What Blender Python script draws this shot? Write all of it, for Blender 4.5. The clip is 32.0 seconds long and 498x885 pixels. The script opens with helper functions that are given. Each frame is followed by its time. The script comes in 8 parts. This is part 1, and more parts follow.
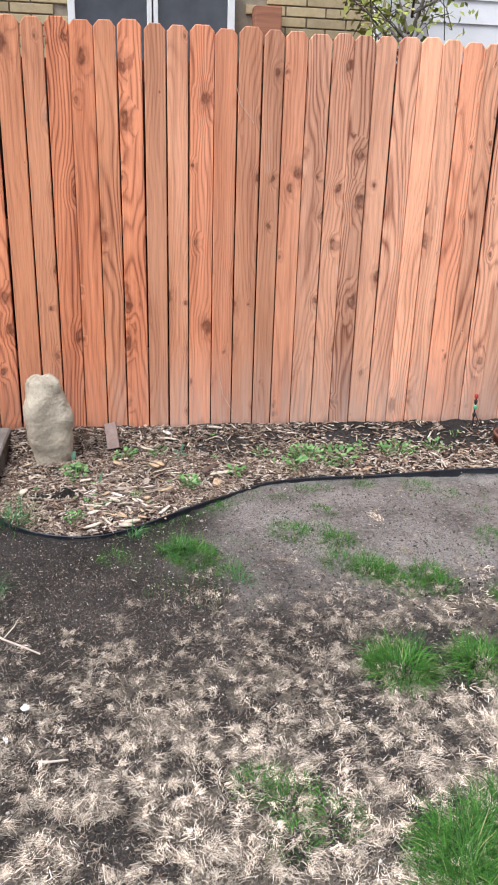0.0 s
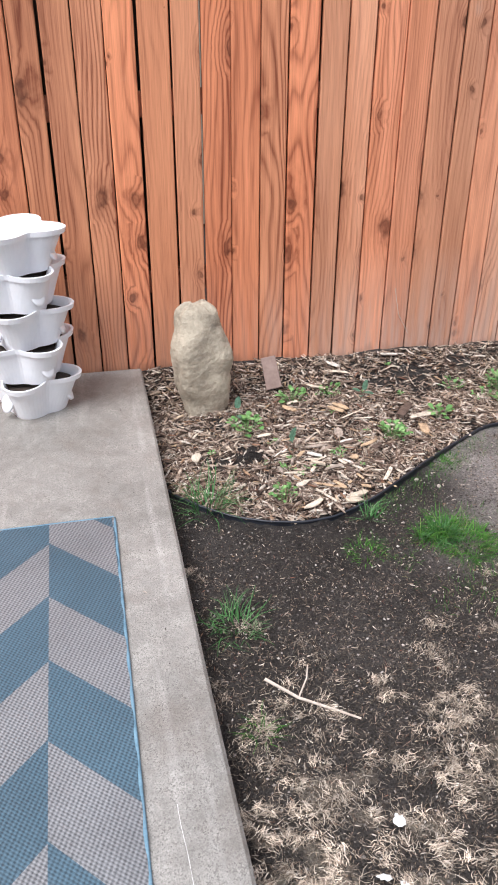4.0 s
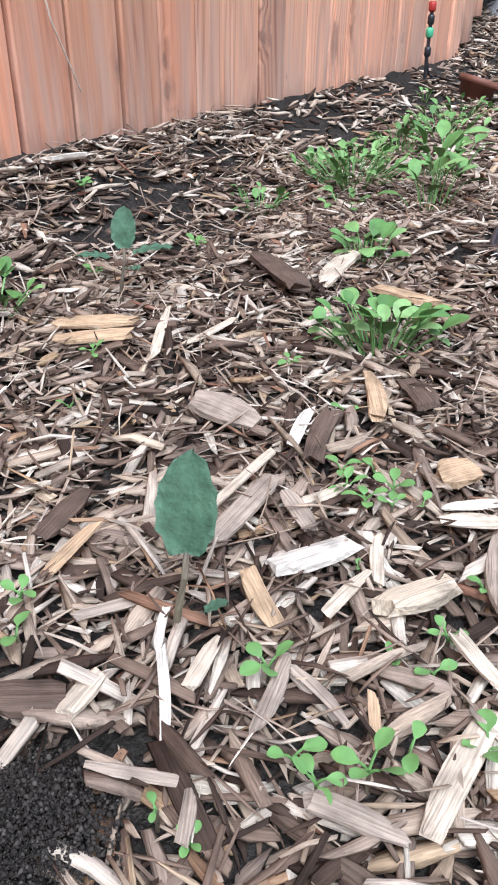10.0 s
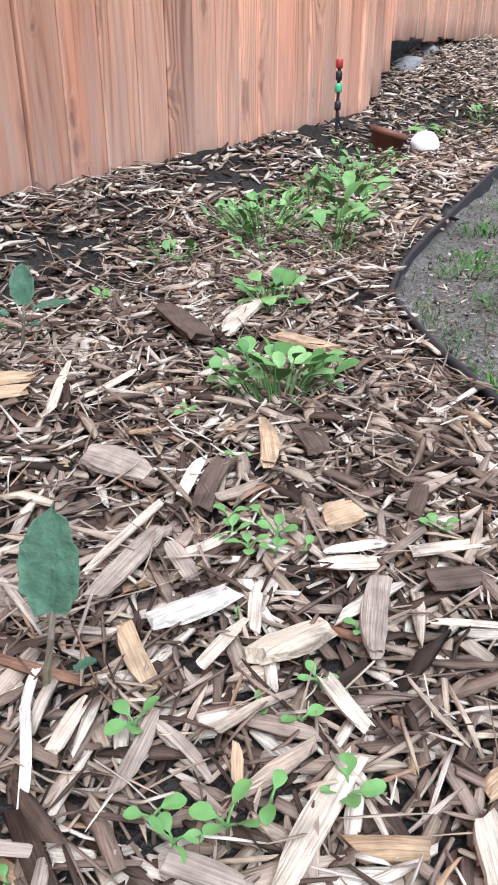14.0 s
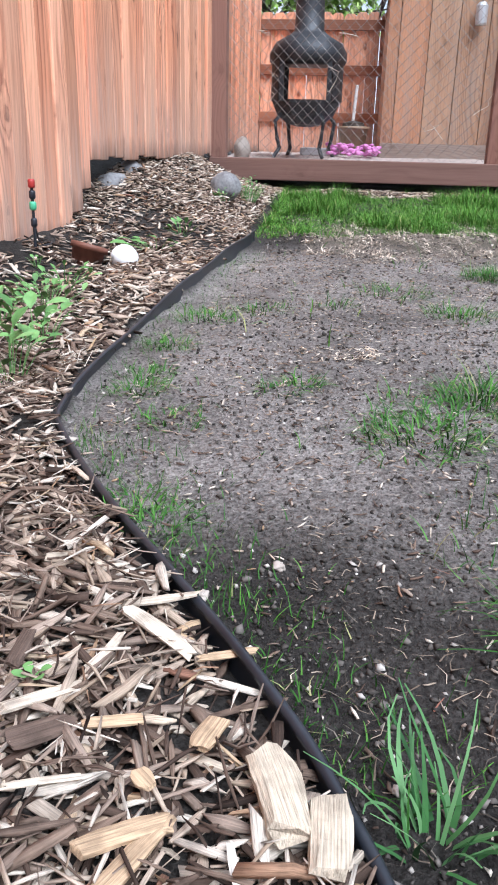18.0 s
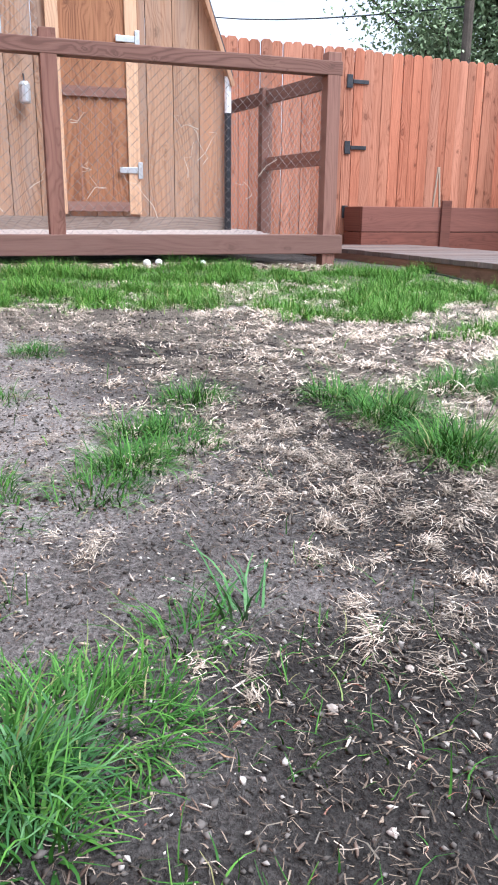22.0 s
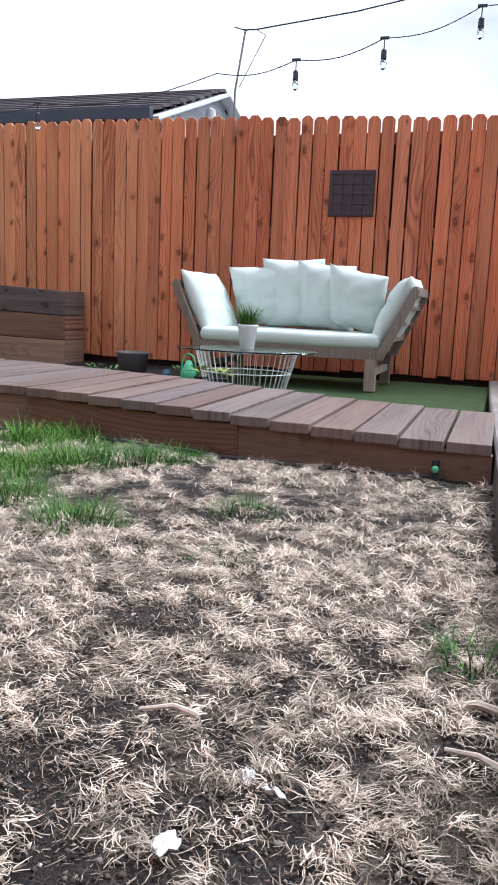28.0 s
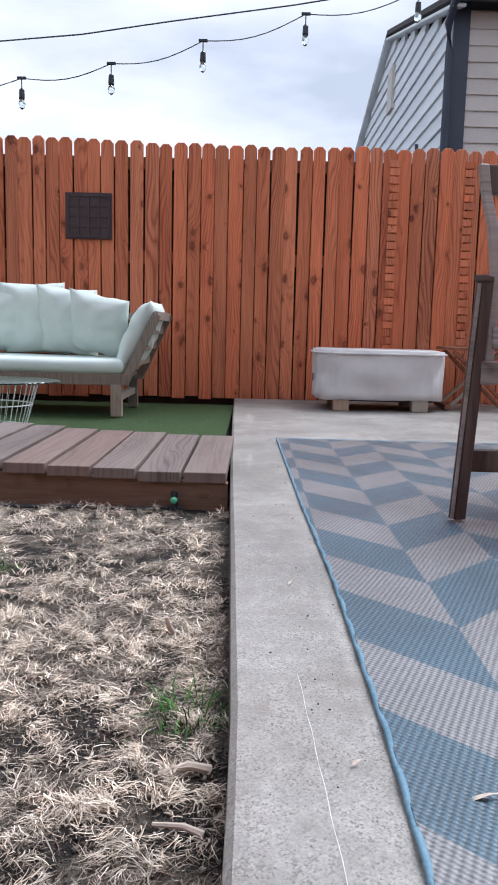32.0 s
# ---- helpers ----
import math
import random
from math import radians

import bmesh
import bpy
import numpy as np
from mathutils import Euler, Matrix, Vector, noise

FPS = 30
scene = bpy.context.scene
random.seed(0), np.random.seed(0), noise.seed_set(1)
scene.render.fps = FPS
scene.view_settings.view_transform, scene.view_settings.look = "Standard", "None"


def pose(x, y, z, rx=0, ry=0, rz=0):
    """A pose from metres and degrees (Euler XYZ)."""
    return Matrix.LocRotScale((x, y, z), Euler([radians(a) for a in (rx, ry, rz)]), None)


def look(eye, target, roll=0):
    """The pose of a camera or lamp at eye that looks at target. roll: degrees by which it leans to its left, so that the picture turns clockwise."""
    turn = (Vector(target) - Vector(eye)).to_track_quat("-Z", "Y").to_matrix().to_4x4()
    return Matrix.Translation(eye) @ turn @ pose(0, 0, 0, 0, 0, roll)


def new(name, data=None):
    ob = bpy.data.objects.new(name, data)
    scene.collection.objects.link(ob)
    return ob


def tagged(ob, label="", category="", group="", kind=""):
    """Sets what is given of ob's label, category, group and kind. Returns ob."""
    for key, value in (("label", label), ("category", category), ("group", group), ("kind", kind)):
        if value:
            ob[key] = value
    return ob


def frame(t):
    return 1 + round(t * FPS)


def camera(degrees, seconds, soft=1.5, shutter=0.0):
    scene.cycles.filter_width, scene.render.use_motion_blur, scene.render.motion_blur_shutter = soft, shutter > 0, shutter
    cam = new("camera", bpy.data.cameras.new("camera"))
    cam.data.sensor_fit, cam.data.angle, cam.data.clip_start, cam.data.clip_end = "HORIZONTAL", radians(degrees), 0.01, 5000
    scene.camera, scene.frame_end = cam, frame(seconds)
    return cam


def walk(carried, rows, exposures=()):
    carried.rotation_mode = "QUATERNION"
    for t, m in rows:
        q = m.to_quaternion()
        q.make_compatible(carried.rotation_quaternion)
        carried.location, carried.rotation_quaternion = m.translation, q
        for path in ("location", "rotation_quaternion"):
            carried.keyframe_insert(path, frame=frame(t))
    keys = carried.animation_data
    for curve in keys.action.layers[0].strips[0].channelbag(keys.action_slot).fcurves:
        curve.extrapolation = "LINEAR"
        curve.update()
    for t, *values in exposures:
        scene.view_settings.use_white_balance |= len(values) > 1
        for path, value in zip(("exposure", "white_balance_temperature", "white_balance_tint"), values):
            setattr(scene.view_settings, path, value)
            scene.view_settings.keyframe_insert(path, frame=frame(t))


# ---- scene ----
cam = camera(35.4, 32.0, soft=1.9)
METRES, EYE, TILT, LEAN, TURN = 5.6, 1.47, 0.0, 0.0, -9.5
ROWS = [
    (0.0, 0.0, 0.0, 0.0, 0.61, -20.95, -1.6),
    (0.5, -0.0037, -0.0021, 0.0003, 3.84, -21.34, -1.61),
    (1.0, -0.0067, -0.017, 0.0, 5.71, -21.68, -1.44),
    (1.5, -0.0181, -0.0369, -0.0008, 5.98, -22.09, -1.13),
    (2.0, -0.0575, -0.0447, -0.0065, 4.46, -22.57, -0.87),
    (2.5, -0.092, -0.0296, -0.0115, 3.03, -23.47, -0.31),
    (4.5, -0.1828, 0.2129, -0.0217, -7.0, -31.57, -0.23),
    (5.0, -0.1972, 0.279, -0.0257, -12.39, -34.19, -0.14),
    (5.5, -0.1968, 0.3382, -0.0316, -18.29, -37.32, 0.51),
    (6.0, -0.1943, 0.3945, -0.0358, -25.76, -41.06, 0.41),
    (6.5, -0.1907, 0.4496, -0.0488, -34.93, -45.65, -0.53),
    (7.0, -0.1692, 0.4972, -0.0797, -43.41, -50.22, -1.87),
    (7.5, -0.1539, 0.527, -0.132, -48.42, -50.8, -4.07),
    (8.0, -0.1511, 0.5309, -0.1854, -50.94, -45.03, -4.09),
    (8.5, -0.1507, 0.5264, -0.2043, -51.63, -38.52, -2.66),
    (9.0, -0.1533, 0.5243, -0.2071, -51.43, -34.09, -1.59),
    (9.5, -0.156, 0.5234, -0.2085, -51.01, -31.83, -0.87),
    (10.0, -0.1557, 0.5223, -0.2087, -50.69, -30.87, -0.26),
    (10.5, -0.1558, 0.522, -0.2084, -50.6, -30.35, 0.07),
    (11.0, -0.1561, 0.5219, -0.2082, -50.61, -29.95, 0.21),
    (11.5, -0.1565, 0.5219, -0.2083, -50.76, -29.6, 0.23),
    (12.0, -0.1565, 0.5217, -0.2085, -51.12, -29.26, 0.21),
    (12.5, -0.1554, 0.5208, -0.2086, -51.73, -28.94, 0.2),
    (13.0, -0.1541, 0.5193, -0.2084, -52.62, -28.59, 0.24),
    (13.5, -0.1527, 0.5178, -0.2082, -53.82, -28.18, 0.23),
    (15.5, -0.1474, 0.5086, -0.2045, -61.02, -25.07, -0.51),
    (16.0, -0.146, 0.5062, -0.2034, -63.25, -23.97, -0.74),
    (16.5, -0.1447, 0.5036, -0.2019, -65.6, -22.97, -0.94),
    (17.0, -0.1435, 0.5012, -0.2007, -68.01, -22.11, -1.08),
    (17.5, -0.1425, 0.4986, -0.1999, -70.43, -21.46, -1.17),
    (18.0, -0.1416, 0.4958, -0.1996, -73.01, -20.92, -1.35),
    (18.5, -0.1404, 0.4923, -0.199, -75.82, -20.49, -1.43),
    (19.0, -0.1389, 0.489, -0.1986, -78.81, -20.13, -1.54),
    (19.5, -0.1373, 0.4847, -0.1979, -82.08, -19.77, -1.59),
    (20.0, -0.1356, 0.4801, -0.1965, -85.55, -19.33, -1.52),
    (20.5, -0.1345, 0.4753, -0.1952, -89.13, -18.73, -1.31),
    (21.0, -0.1341, 0.4698, -0.1942, -92.8, -17.96, -1.02),
    (21.5, -0.1341, 0.4646, -0.1933, -96.68, -17.1, -0.72),
    (22.0, -0.1334, 0.46, -0.1913, -100.63, -16.21, -0.52),
    (22.5, -0.1337, 0.4546, -0.1894, -104.88, -15.24, -0.47),
    (23.0, -0.1336, 0.4491, -0.1854, -109.33, -14.25, -0.59),
    (23.5, -0.1345, 0.4452, -0.1831, -113.49, -13.31, -0.86),
    (24.0, -0.1359, 0.4413, -0.1819, -117.72, -12.41, -1.28),
    (24.5, -0.1382, 0.437, -0.1805, -121.52, -11.76, -1.67),
    (26.5, -0.1475, 0.4173, -0.1774, -137.84, -10.71, -2.16),
    (27.0, -0.1523, 0.4107, -0.1768, -142.54, -10.49, -2.11),
    (27.5, -0.1581, 0.4056, -0.1761, -147.46, -10.2, -2.15),
    (28.0, -0.1638, 0.3995, -0.1765, -152.44, -9.93, -2.36),
    (28.5, -0.1665, 0.3969, -0.1753, -156.96, -9.63, -2.58),
    (29.0, -0.1709, 0.3942, -0.1743, -160.6, -9.36, -2.64),
    (29.5, -0.1745, 0.3915, -0.1744, -163.55, -9.06, -2.66),
    (30.0, -0.1763, 0.39, -0.1742, -165.62, -8.82, -2.62),
    (30.5, -0.1782, 0.3888, -0.1745, -167.05, -8.58, -2.6),
    (31.0, -0.1779, 0.3887, -0.1743, -168.22, -8.31, -2.56),
    (31.5, -0.1786, 0.3886, -0.1737, -169.13, -8.1, -2.16),
    (32.0, -0.1766, 0.3898, -0.1646, -169.92, -8.37, -1.4),
]
walk(cam, [(t, pose(0, 0, EYE, TILT, LEAN, TURN) @ pose(METRES * x, METRES * y, METRES * z, 90 + pitch, roll, yaw)) for t, x, y, z, yaw, pitch, roll in ROWS],
     exposures=[(0.0, 1.0, 6450, 10), (2.5, 0.95, 6500, 11), (6.0, 0.95, 6650, 12), (9.0, 1.0, 6100, 10), (13.0, 1.05, 6000, 9), (17.0, 1.05, 5950, 9), (19.0, 1.33, 6000, 9), (21.5, 1.5, 6000, 10), (24.0, 1.3, 6100, 11), (27.0, 1.1, 6200, 12), (32.0, 0.76, 6200, 12)])

# ---- light ----
SUN_DIR = Vector((-0.42, -0.34, 0.84)).normalized()
world = bpy.data.worlds.new("overcast_sky")
scene.world = world
world.use_nodes = True
wt = world.node_tree
wt.nodes.clear()
w_out = wt.nodes.new("ShaderNodeOutputWorld")
w_bg = wt.nodes.new("ShaderNodeBackground")
w_sky = wt.nodes.new("ShaderNodeTexSky")
w_sky.sky_type = "NISHITA"
w_sky.sun_disc = False
w_sky.sun_elevation = math.asin(SUN_DIR.z)
w_sky.sun_rotation = math.atan2(SUN_DIR.x, SUN_DIR.y)
w_sky.air_density, w_sky.dust_density = 1.0, 3.0
w_tc = wt.nodes.new("ShaderNodeTexCoord")
w_map = wt.nodes.new("ShaderNodeMapping")
w_map.inputs["Scale"].default_value = (1.0, 1.0, 3.0)
w_noise = wt.nodes.new("ShaderNodeTexNoise")
w_noise.inputs["Scale"].default_value = 2.6
w_noise.inputs["Detail"].default_value = 7.0
w_ramp = wt.nodes.new("ShaderNodeValToRGB")
w_ramp.color_ramp.elements[0].position = 0.36
w_ramp.color_ramp.elements[0].color = (0.52, 0.565, 0.635, 1)
w_ramp.color_ramp.elements[1].position = 0.60
w_ramp.color_ramp.elements[1].color = (0.96, 0.985, 1.04, 1)
w_scale = wt.nodes.new("ShaderNodeMix")
w_scale.data_type, w_scale.blend_type = "RGBA", "MULTIPLY"
w_scale.inputs[0].default_value = 1.0
w_scale.inputs[7].default_value = (0.72, 0.73, 0.76, 1)
w_low = wt.nodes.new("ShaderNodeMix")
w_low.data_type, w_low.blend_type = "RGBA", "MULTIPLY"
w_low.inputs[0].default_value = 1.0
w_low.inputs[7].default_value = (0.10, 0.10, 0.10, 1)
w_mix = wt.nodes.new("ShaderNodeMix")
w_mix.data_type = "RGBA"
w_mix.inputs[0].default_value = 0.82
wt.links.new(w_tc.outputs["Generated"], w_map.inputs["Vector"])
wt.links.new(w_map.outputs["Vector"], w_noise.inputs["Vector"])
wt.links.new(w_noise.outputs["Fac"], w_ramp.inputs["Fac"])
wt.links.new(w_ramp.outputs["Color"], w_scale.inputs[6])
wt.links.new(w_sky.outputs["Color"], w_low.inputs[6])
wt.links.new(w_low.outputs[2], w_mix.inputs[6])
wt.links.new(w_scale.outputs[2], w_mix.inputs[7])
wt.links.new(w_mix.outputs[2], w_bg.inputs["Color"])
w_bg.inputs["Strength"].default_value = 1.0
wt.links.new(w_bg.outputs["Background"], w_out.inputs["Surface"])

sun = new("sun", bpy.data.lights.new("sun", "SUN"))
sun.data.energy, sun.data.angle, sun.data.color = 2.2, radians(36), (0.97, 0.985, 1.0)
sun.matrix_world = look(SUN_DIR * 30, (0, 0, 0))


# ---- materials ----
def material(name, rough=0.75, metal=0.0, spec=0.5):
    m = bpy.data.materials.new(name)
    m.use_nodes = True
    b = m.node_tree.nodes["Principled BSDF"]
    b.inputs["Roughness"].default_value = rough
    b.inputs["Metallic"].default_value = metal
    b.inputs["Specular IOR Level"].default_value = spec
    return m, m.node_tree, b


def link(nt, value, socket):
    if isinstance(value, bpy.types.NodeSocket):
        nt.links.new(value, socket)
    elif isinstance(value, (tuple, list)) and len(value) == 3 and socket.type == "RGBA":
        socket.default_value = (*value, 1)
    else:
        socket.default_value = value


def coords(nt, kind="Object", scale=(1, 1, 1), shift=False):
    tc = nt.nodes.new("ShaderNodeTexCoord")
    mp = nt.nodes.new("ShaderNodeMapping")
    mp.inputs["Scale"].default_value = scale
    vec = tc.outputs[kind]
    if shift:
        info = nt.nodes.new("ShaderNodeObjectInfo")
        ml = nt.nodes.new("ShaderNodeVectorMath")
        ml.operation = "MULTIPLY_ADD"
        ml.inputs[0].default_value = (37.0, 11.0, 53.0)
        nt.links.new(info.outputs["Random"], ml.inputs[1])
        nt.links.new(vec, ml.inputs[2])
        vec = ml.outputs["Vector"]
    nt.links.new(vec, mp.inputs["Vector"])
    return mp.outputs["Vector"]


def world_coords(nt, scale=(1, 1, 1)):
    g = nt.nodes.new("ShaderNodeNewGeometry")
    mp = nt.nodes.new("ShaderNodeMapping")
    mp.inputs["Scale"].default_value = scale
    nt.links.new(g.outputs["Position"], mp.inputs["Vector"])
    return mp.outputs["Vector"]


def rand(nt):
    return nt.nodes.new("ShaderNodeObjectInfo").outputs["Random"]


def island(nt):
    return nt.nodes.new("ShaderNodeNewGeometry").outputs["Random Per Island"]


def noise_tex(nt, vec, scale=5.0, detail=4.0, rough=0.55, distort=0.0):
    n = nt.nodes.new("ShaderNodeTexNoise")
    n.inputs["Scale"].default_value = scale
    n.inputs["Detail"].default_value = detail
    n.inputs["Roughness"].default_value = rough
    n.inputs["Distortion"].default_value = distort
    nt.links.new(vec, n.inputs["Vector"])
    return n.outputs["Fac"]


def voronoi(nt, vec, scale=5.0, feature="F1"):
    n = nt.nodes.new("ShaderNodeTexVoronoi")
    n.feature = feature
    n.inputs["Scale"].default_value = scale
    nt.links.new(vec, n.inputs["Vector"])
    return n.outputs["Distance"]


def ramp(nt, fac, *stops):
    n = nt.nodes.new("ShaderNodeValToRGB")
    el = n.color_ramp.elements
    while len(el) < len(stops):
        el.new(0.5)
    for e, (p, c) in zip(el, stops):
        e.position = p
        e.color = (*c, 1) if isinstance(c, tuple) else (c, c, c, 1)
    nt.links.new(fac, n.inputs["Fac"])
    return n.outputs["Color"]


def mix(nt, fac, a, b, how="MIX"):
    n = nt.nodes.new("ShaderNodeMix")
    n.data_type, n.blend_type = "RGBA", how
    link(nt, fac, n.inputs[0])
    link(nt, a, n.inputs[6])
    link(nt, b, n.inputs[7])
    return n.outputs[2]


def maths(nt, op, a, b=0.0):
    n = nt.nodes.new("ShaderNodeMath")
    n.operation = op
    link(nt, a, n.inputs[0])
    link(nt, b, n.inputs[1])
    return n.outputs[0]


def bump(nt, b, height, strength=0.4, dist=0.005):
    n = nt.nodes.new("ShaderNodeBump")
    n.inputs["Strength"].default_value = strength
    n.inputs["Distance"].default_value = dist
    nt.links.new(height, n.inputs["Height"])
    nt.links.new(n.outputs["Normal"], b.inputs["Normal"])


def wood(name, light, dark, along=(14, 14, 0.9), rough=0.7, knots=0.8, vary=0.35, grey=0.0, foot=0.0, across=None, rings=26.0, x_gain=None, span=(0.0, 1.0)):
    """Stained or weathered boards: growth rings that bend round knots, fine grain, and a tint of each board's own."""
    m, nt, b = material(name, rough, spec=0.3)
    axis = along.index(min(along))
    cross = across if across is not None else (2 if axis == 0 else 0)
    sep = nt.nodes.new("ShaderNodeSeparateXYZ")
    nt.links.new(coords(nt, "Object", (1, 1, 1), True), sep.inputs[0])
    u, w = sep.outputs[axis], sep.outputs[cross]

    def plane(su, sw):
        c = nt.nodes.new("ShaderNodeCombineXYZ")
        nt.links.new(maths(nt, "MULTIPLY", w, sw), c.inputs[0])
        nt.links.new(maths(nt, "MULTIPLY", u, su), c.inputs[1])
        return c.outputs[0]

    vor = nt.nodes.new("ShaderNodeTexVoronoi")
    vor.voronoi_dimensions = "2D"
    vor.inputs["Scale"].default_value = 1.0
    warp = nt.nodes.new("ShaderNodeTexNoise")
    warp.inputs["Scale"].default_value = 1.0
    warp.inputs["Detail"].default_value = 3.0
    nt.links.new(plane(18, 26), warp.inputs["Vector"])
    shove = nt.nodes.new("ShaderNodeVectorMath")
    shove.operation = "MULTIPLY_ADD"
    nt.links.new(warp.outputs["Color"], shove.inputs[0])
    shove.inputs[1].default_value = (0.17, 0.24, 0.0)
    nt.links.new(plane(3.6, 6.0), shove.inputs[2])
    nt.links.new(shove.outputs["Vector"], vor.inputs["Vector"])
    pick = nt.nodes.new("ShaderNodeSeparateColor")
    nt.links.new(vor.outputs["Color"], pick.inputs[0])
    wob = noise_tex(nt, plane(45, 45), 1.0, 2.0)
    kd = maths(nt, "ADD", maths(nt, "DIVIDE", vor.outputs["Distance"], maths(nt, "MAXIMUM", maths(nt, "SUBTRACT", maths(nt, "MULTIPLY", pick.outputs[0], 1.9), 0.60), 0.02)), maths(nt, "MULTIPLY", wob, 0.05))
    pull = ramp(nt, kd, (0.06, 1.0), (0.16, 0.55), (0.42, 0.0))
    sweep = noise_tex(nt, plane(0.75, 5.0), 1.0, 2.0, 0.45)
    phase = maths(nt, "ADD", maths(nt, "MULTIPLY", sweep, rings * 0.62), maths(nt, "MULTIPLY", w, rings * 1.6))
    if knots:
        phase = maths(nt, "ADD", phase, maths(nt, "MULTIPLY", pull, 2.2))
    fr = maths(nt, "FRACT", phase)
    ring = ramp(nt, fr, (0.0, 0.85), (0.22, 0.2), (0.50, 0.0), (0.80, 0.35), (0.95, 0.9), (1.0, 0.85))
    figure = ramp(nt, maths(nt, "FRACT", maths(nt, "MULTIPLY", rand(nt), 7.7)), (0.0, 0.4), (0.45, 0.75), (0.8, 1.15))
    ring = maths(nt, "MULTIPLY", ring, figure)
    grain = noise_tex(nt, plane(6.0, 260.0), 1.0, 4.0, 0.6)
    broad = noise_tex(nt, plane(1.1, 9.0), 1.0, 3.0, 0.5)
    soft = ramp(nt, noise_tex(nt, plane(0.6, 4.0), 1.0, 1.0), (0.35, 0.25), (0.65, 0.85))
    t = maths(nt, "ADD", maths(nt, "MULTIPLY", maths(nt, "MULTIPLY", ring, soft), 0.40), maths(nt, "MULTIPLY", grain, 0.42))
    streaks = noise_tex(nt, plane(0.8, 42.0), 1.0, 5.0, 0.62)
    t = maths(nt, "ADD", t, maths(nt, "ADD", maths(nt, "MULTIPLY", broad, 0.42), maths(nt, "MULTIPLY", streaks, 0.42)))
    col = ramp(nt, t, (0.44, light), (0.66, tuple(l * 0.62 + d * 0.38 for l, d in zip(light, dark))), (0.93, dark))
    if knots:
        flare = noise_tex(nt, plane(16, 30), 1.0, 3.0)
        halo = maths(nt, "MULTIPLY", ramp(nt, kd, (0.07, 1.0), (0.15, 0.6), (0.30, 0.0)), ramp(nt, flare, (0.35, 0.25), (0.6, 1.0)))
        col = mix(nt, maths(nt, "MULTIPLY", halo, 0.75 * knots), col, tuple(c * 0.8 for c in dark))
        spot = maths(nt, "MULTIPLY", ramp(nt, kd, (0.02, 0.85), (0.06, 0.6), (0.09, 0.95), (0.15, 0.0)), ramp(nt, flare, (0.3, 0.55), (0.55, 1.0)))
        col = mix(nt, maths(nt, "MULTIPLY", spot, min(1.0, knots * 0.85)), col, tuple(c * 0.35 for c in dark))
    if knots > 0.7:
        bare = ramp(nt, noise_tex(nt, plane(2.2, 11.0), 1.0, 4.0, 0.6), (0.68, 0.0), (0.76, 0.4))
        col = mix(nt, bare, col, tuple(0.35 * c + 0.36 * k for c, k in zip(light, (1.0, 0.78, 0.62))))
    tone = ramp(nt, rand(nt), (0.0, 1.0 - vary), (1.0, 1.0 + vary * 0.35))
    col = mix(nt, 1.0, col, tone, "MULTIPLY")
    hue = maths(nt, "FRACT", maths(nt, "MULTIPLY", rand(nt), 17.3))
    col = mix(nt, 1.0, col, ramp(nt, hue, (0.0, (1.05, 0.92, 0.88)), (0.5, (1.0, 1.0, 1.0)), (1.0, (0.97, 1.05, 1.12))), "MULTIPLY")
    if x_gain:
        # colour gain that grows towards +x across span, broken up by noise
        at = nt.nodes.new("ShaderNodeSeparateXYZ")
        nt.links.new(world_coords(nt), at.inputs[0])
        worn = maths(nt, "ADD", maths(nt, "DIVIDE", maths(nt, "SUBTRACT", at.outputs[0], span[0]), span[1] - span[0]), maths(nt, "MULTIPLY", maths(nt, "SUBTRACT", noise_tex(nt, plane(1.2, 9.0), 1.0, 4.0, 0.6), 0.5), 1.2))
        col = mix(nt, ramp(nt, worn, (0.0, 0.0), (1.0, 1.0)), col, mix(nt, 1.0, col, x_gain, "MULTIPLY"))
    if grey:
        g = ramp(nt, noise_tex(nt, plane(0.5, 6.0), 1.5, 4.0), (0.45, 0.0), (0.7, 1.0))
        col = mix(nt, maths(nt, "MULTIPLY", g, grey), col, (0.30, 0.25, 0.22))
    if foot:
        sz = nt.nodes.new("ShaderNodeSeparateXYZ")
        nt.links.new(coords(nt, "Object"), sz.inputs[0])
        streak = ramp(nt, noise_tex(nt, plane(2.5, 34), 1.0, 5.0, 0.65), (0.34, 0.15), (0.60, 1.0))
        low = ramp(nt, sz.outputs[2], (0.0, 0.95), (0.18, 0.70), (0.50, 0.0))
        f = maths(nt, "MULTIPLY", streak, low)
        if x_gain:
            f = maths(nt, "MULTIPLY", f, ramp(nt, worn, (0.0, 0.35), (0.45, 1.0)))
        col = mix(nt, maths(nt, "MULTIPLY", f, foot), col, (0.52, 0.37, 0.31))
        # darker brown towards the bottom end, with an uneven upper edge
        foot_dark = ramp(nt, maths(nt, "ADD", sz.outputs[2], maths(nt, "MULTIPLY", noise_tex(nt, plane(6, 22), 1.0, 4.0, 0.6), 0.16)), (0.06, 0.85), (0.16, 0.0))
        col = mix(nt, maths(nt, "MULTIPLY", foot_dark, foot), col, (0.10, 0.068, 0.055))
    link(nt, col, b.inputs["Base Color"])
    bump(nt, b, t, -0.3, 0.002)
    return m


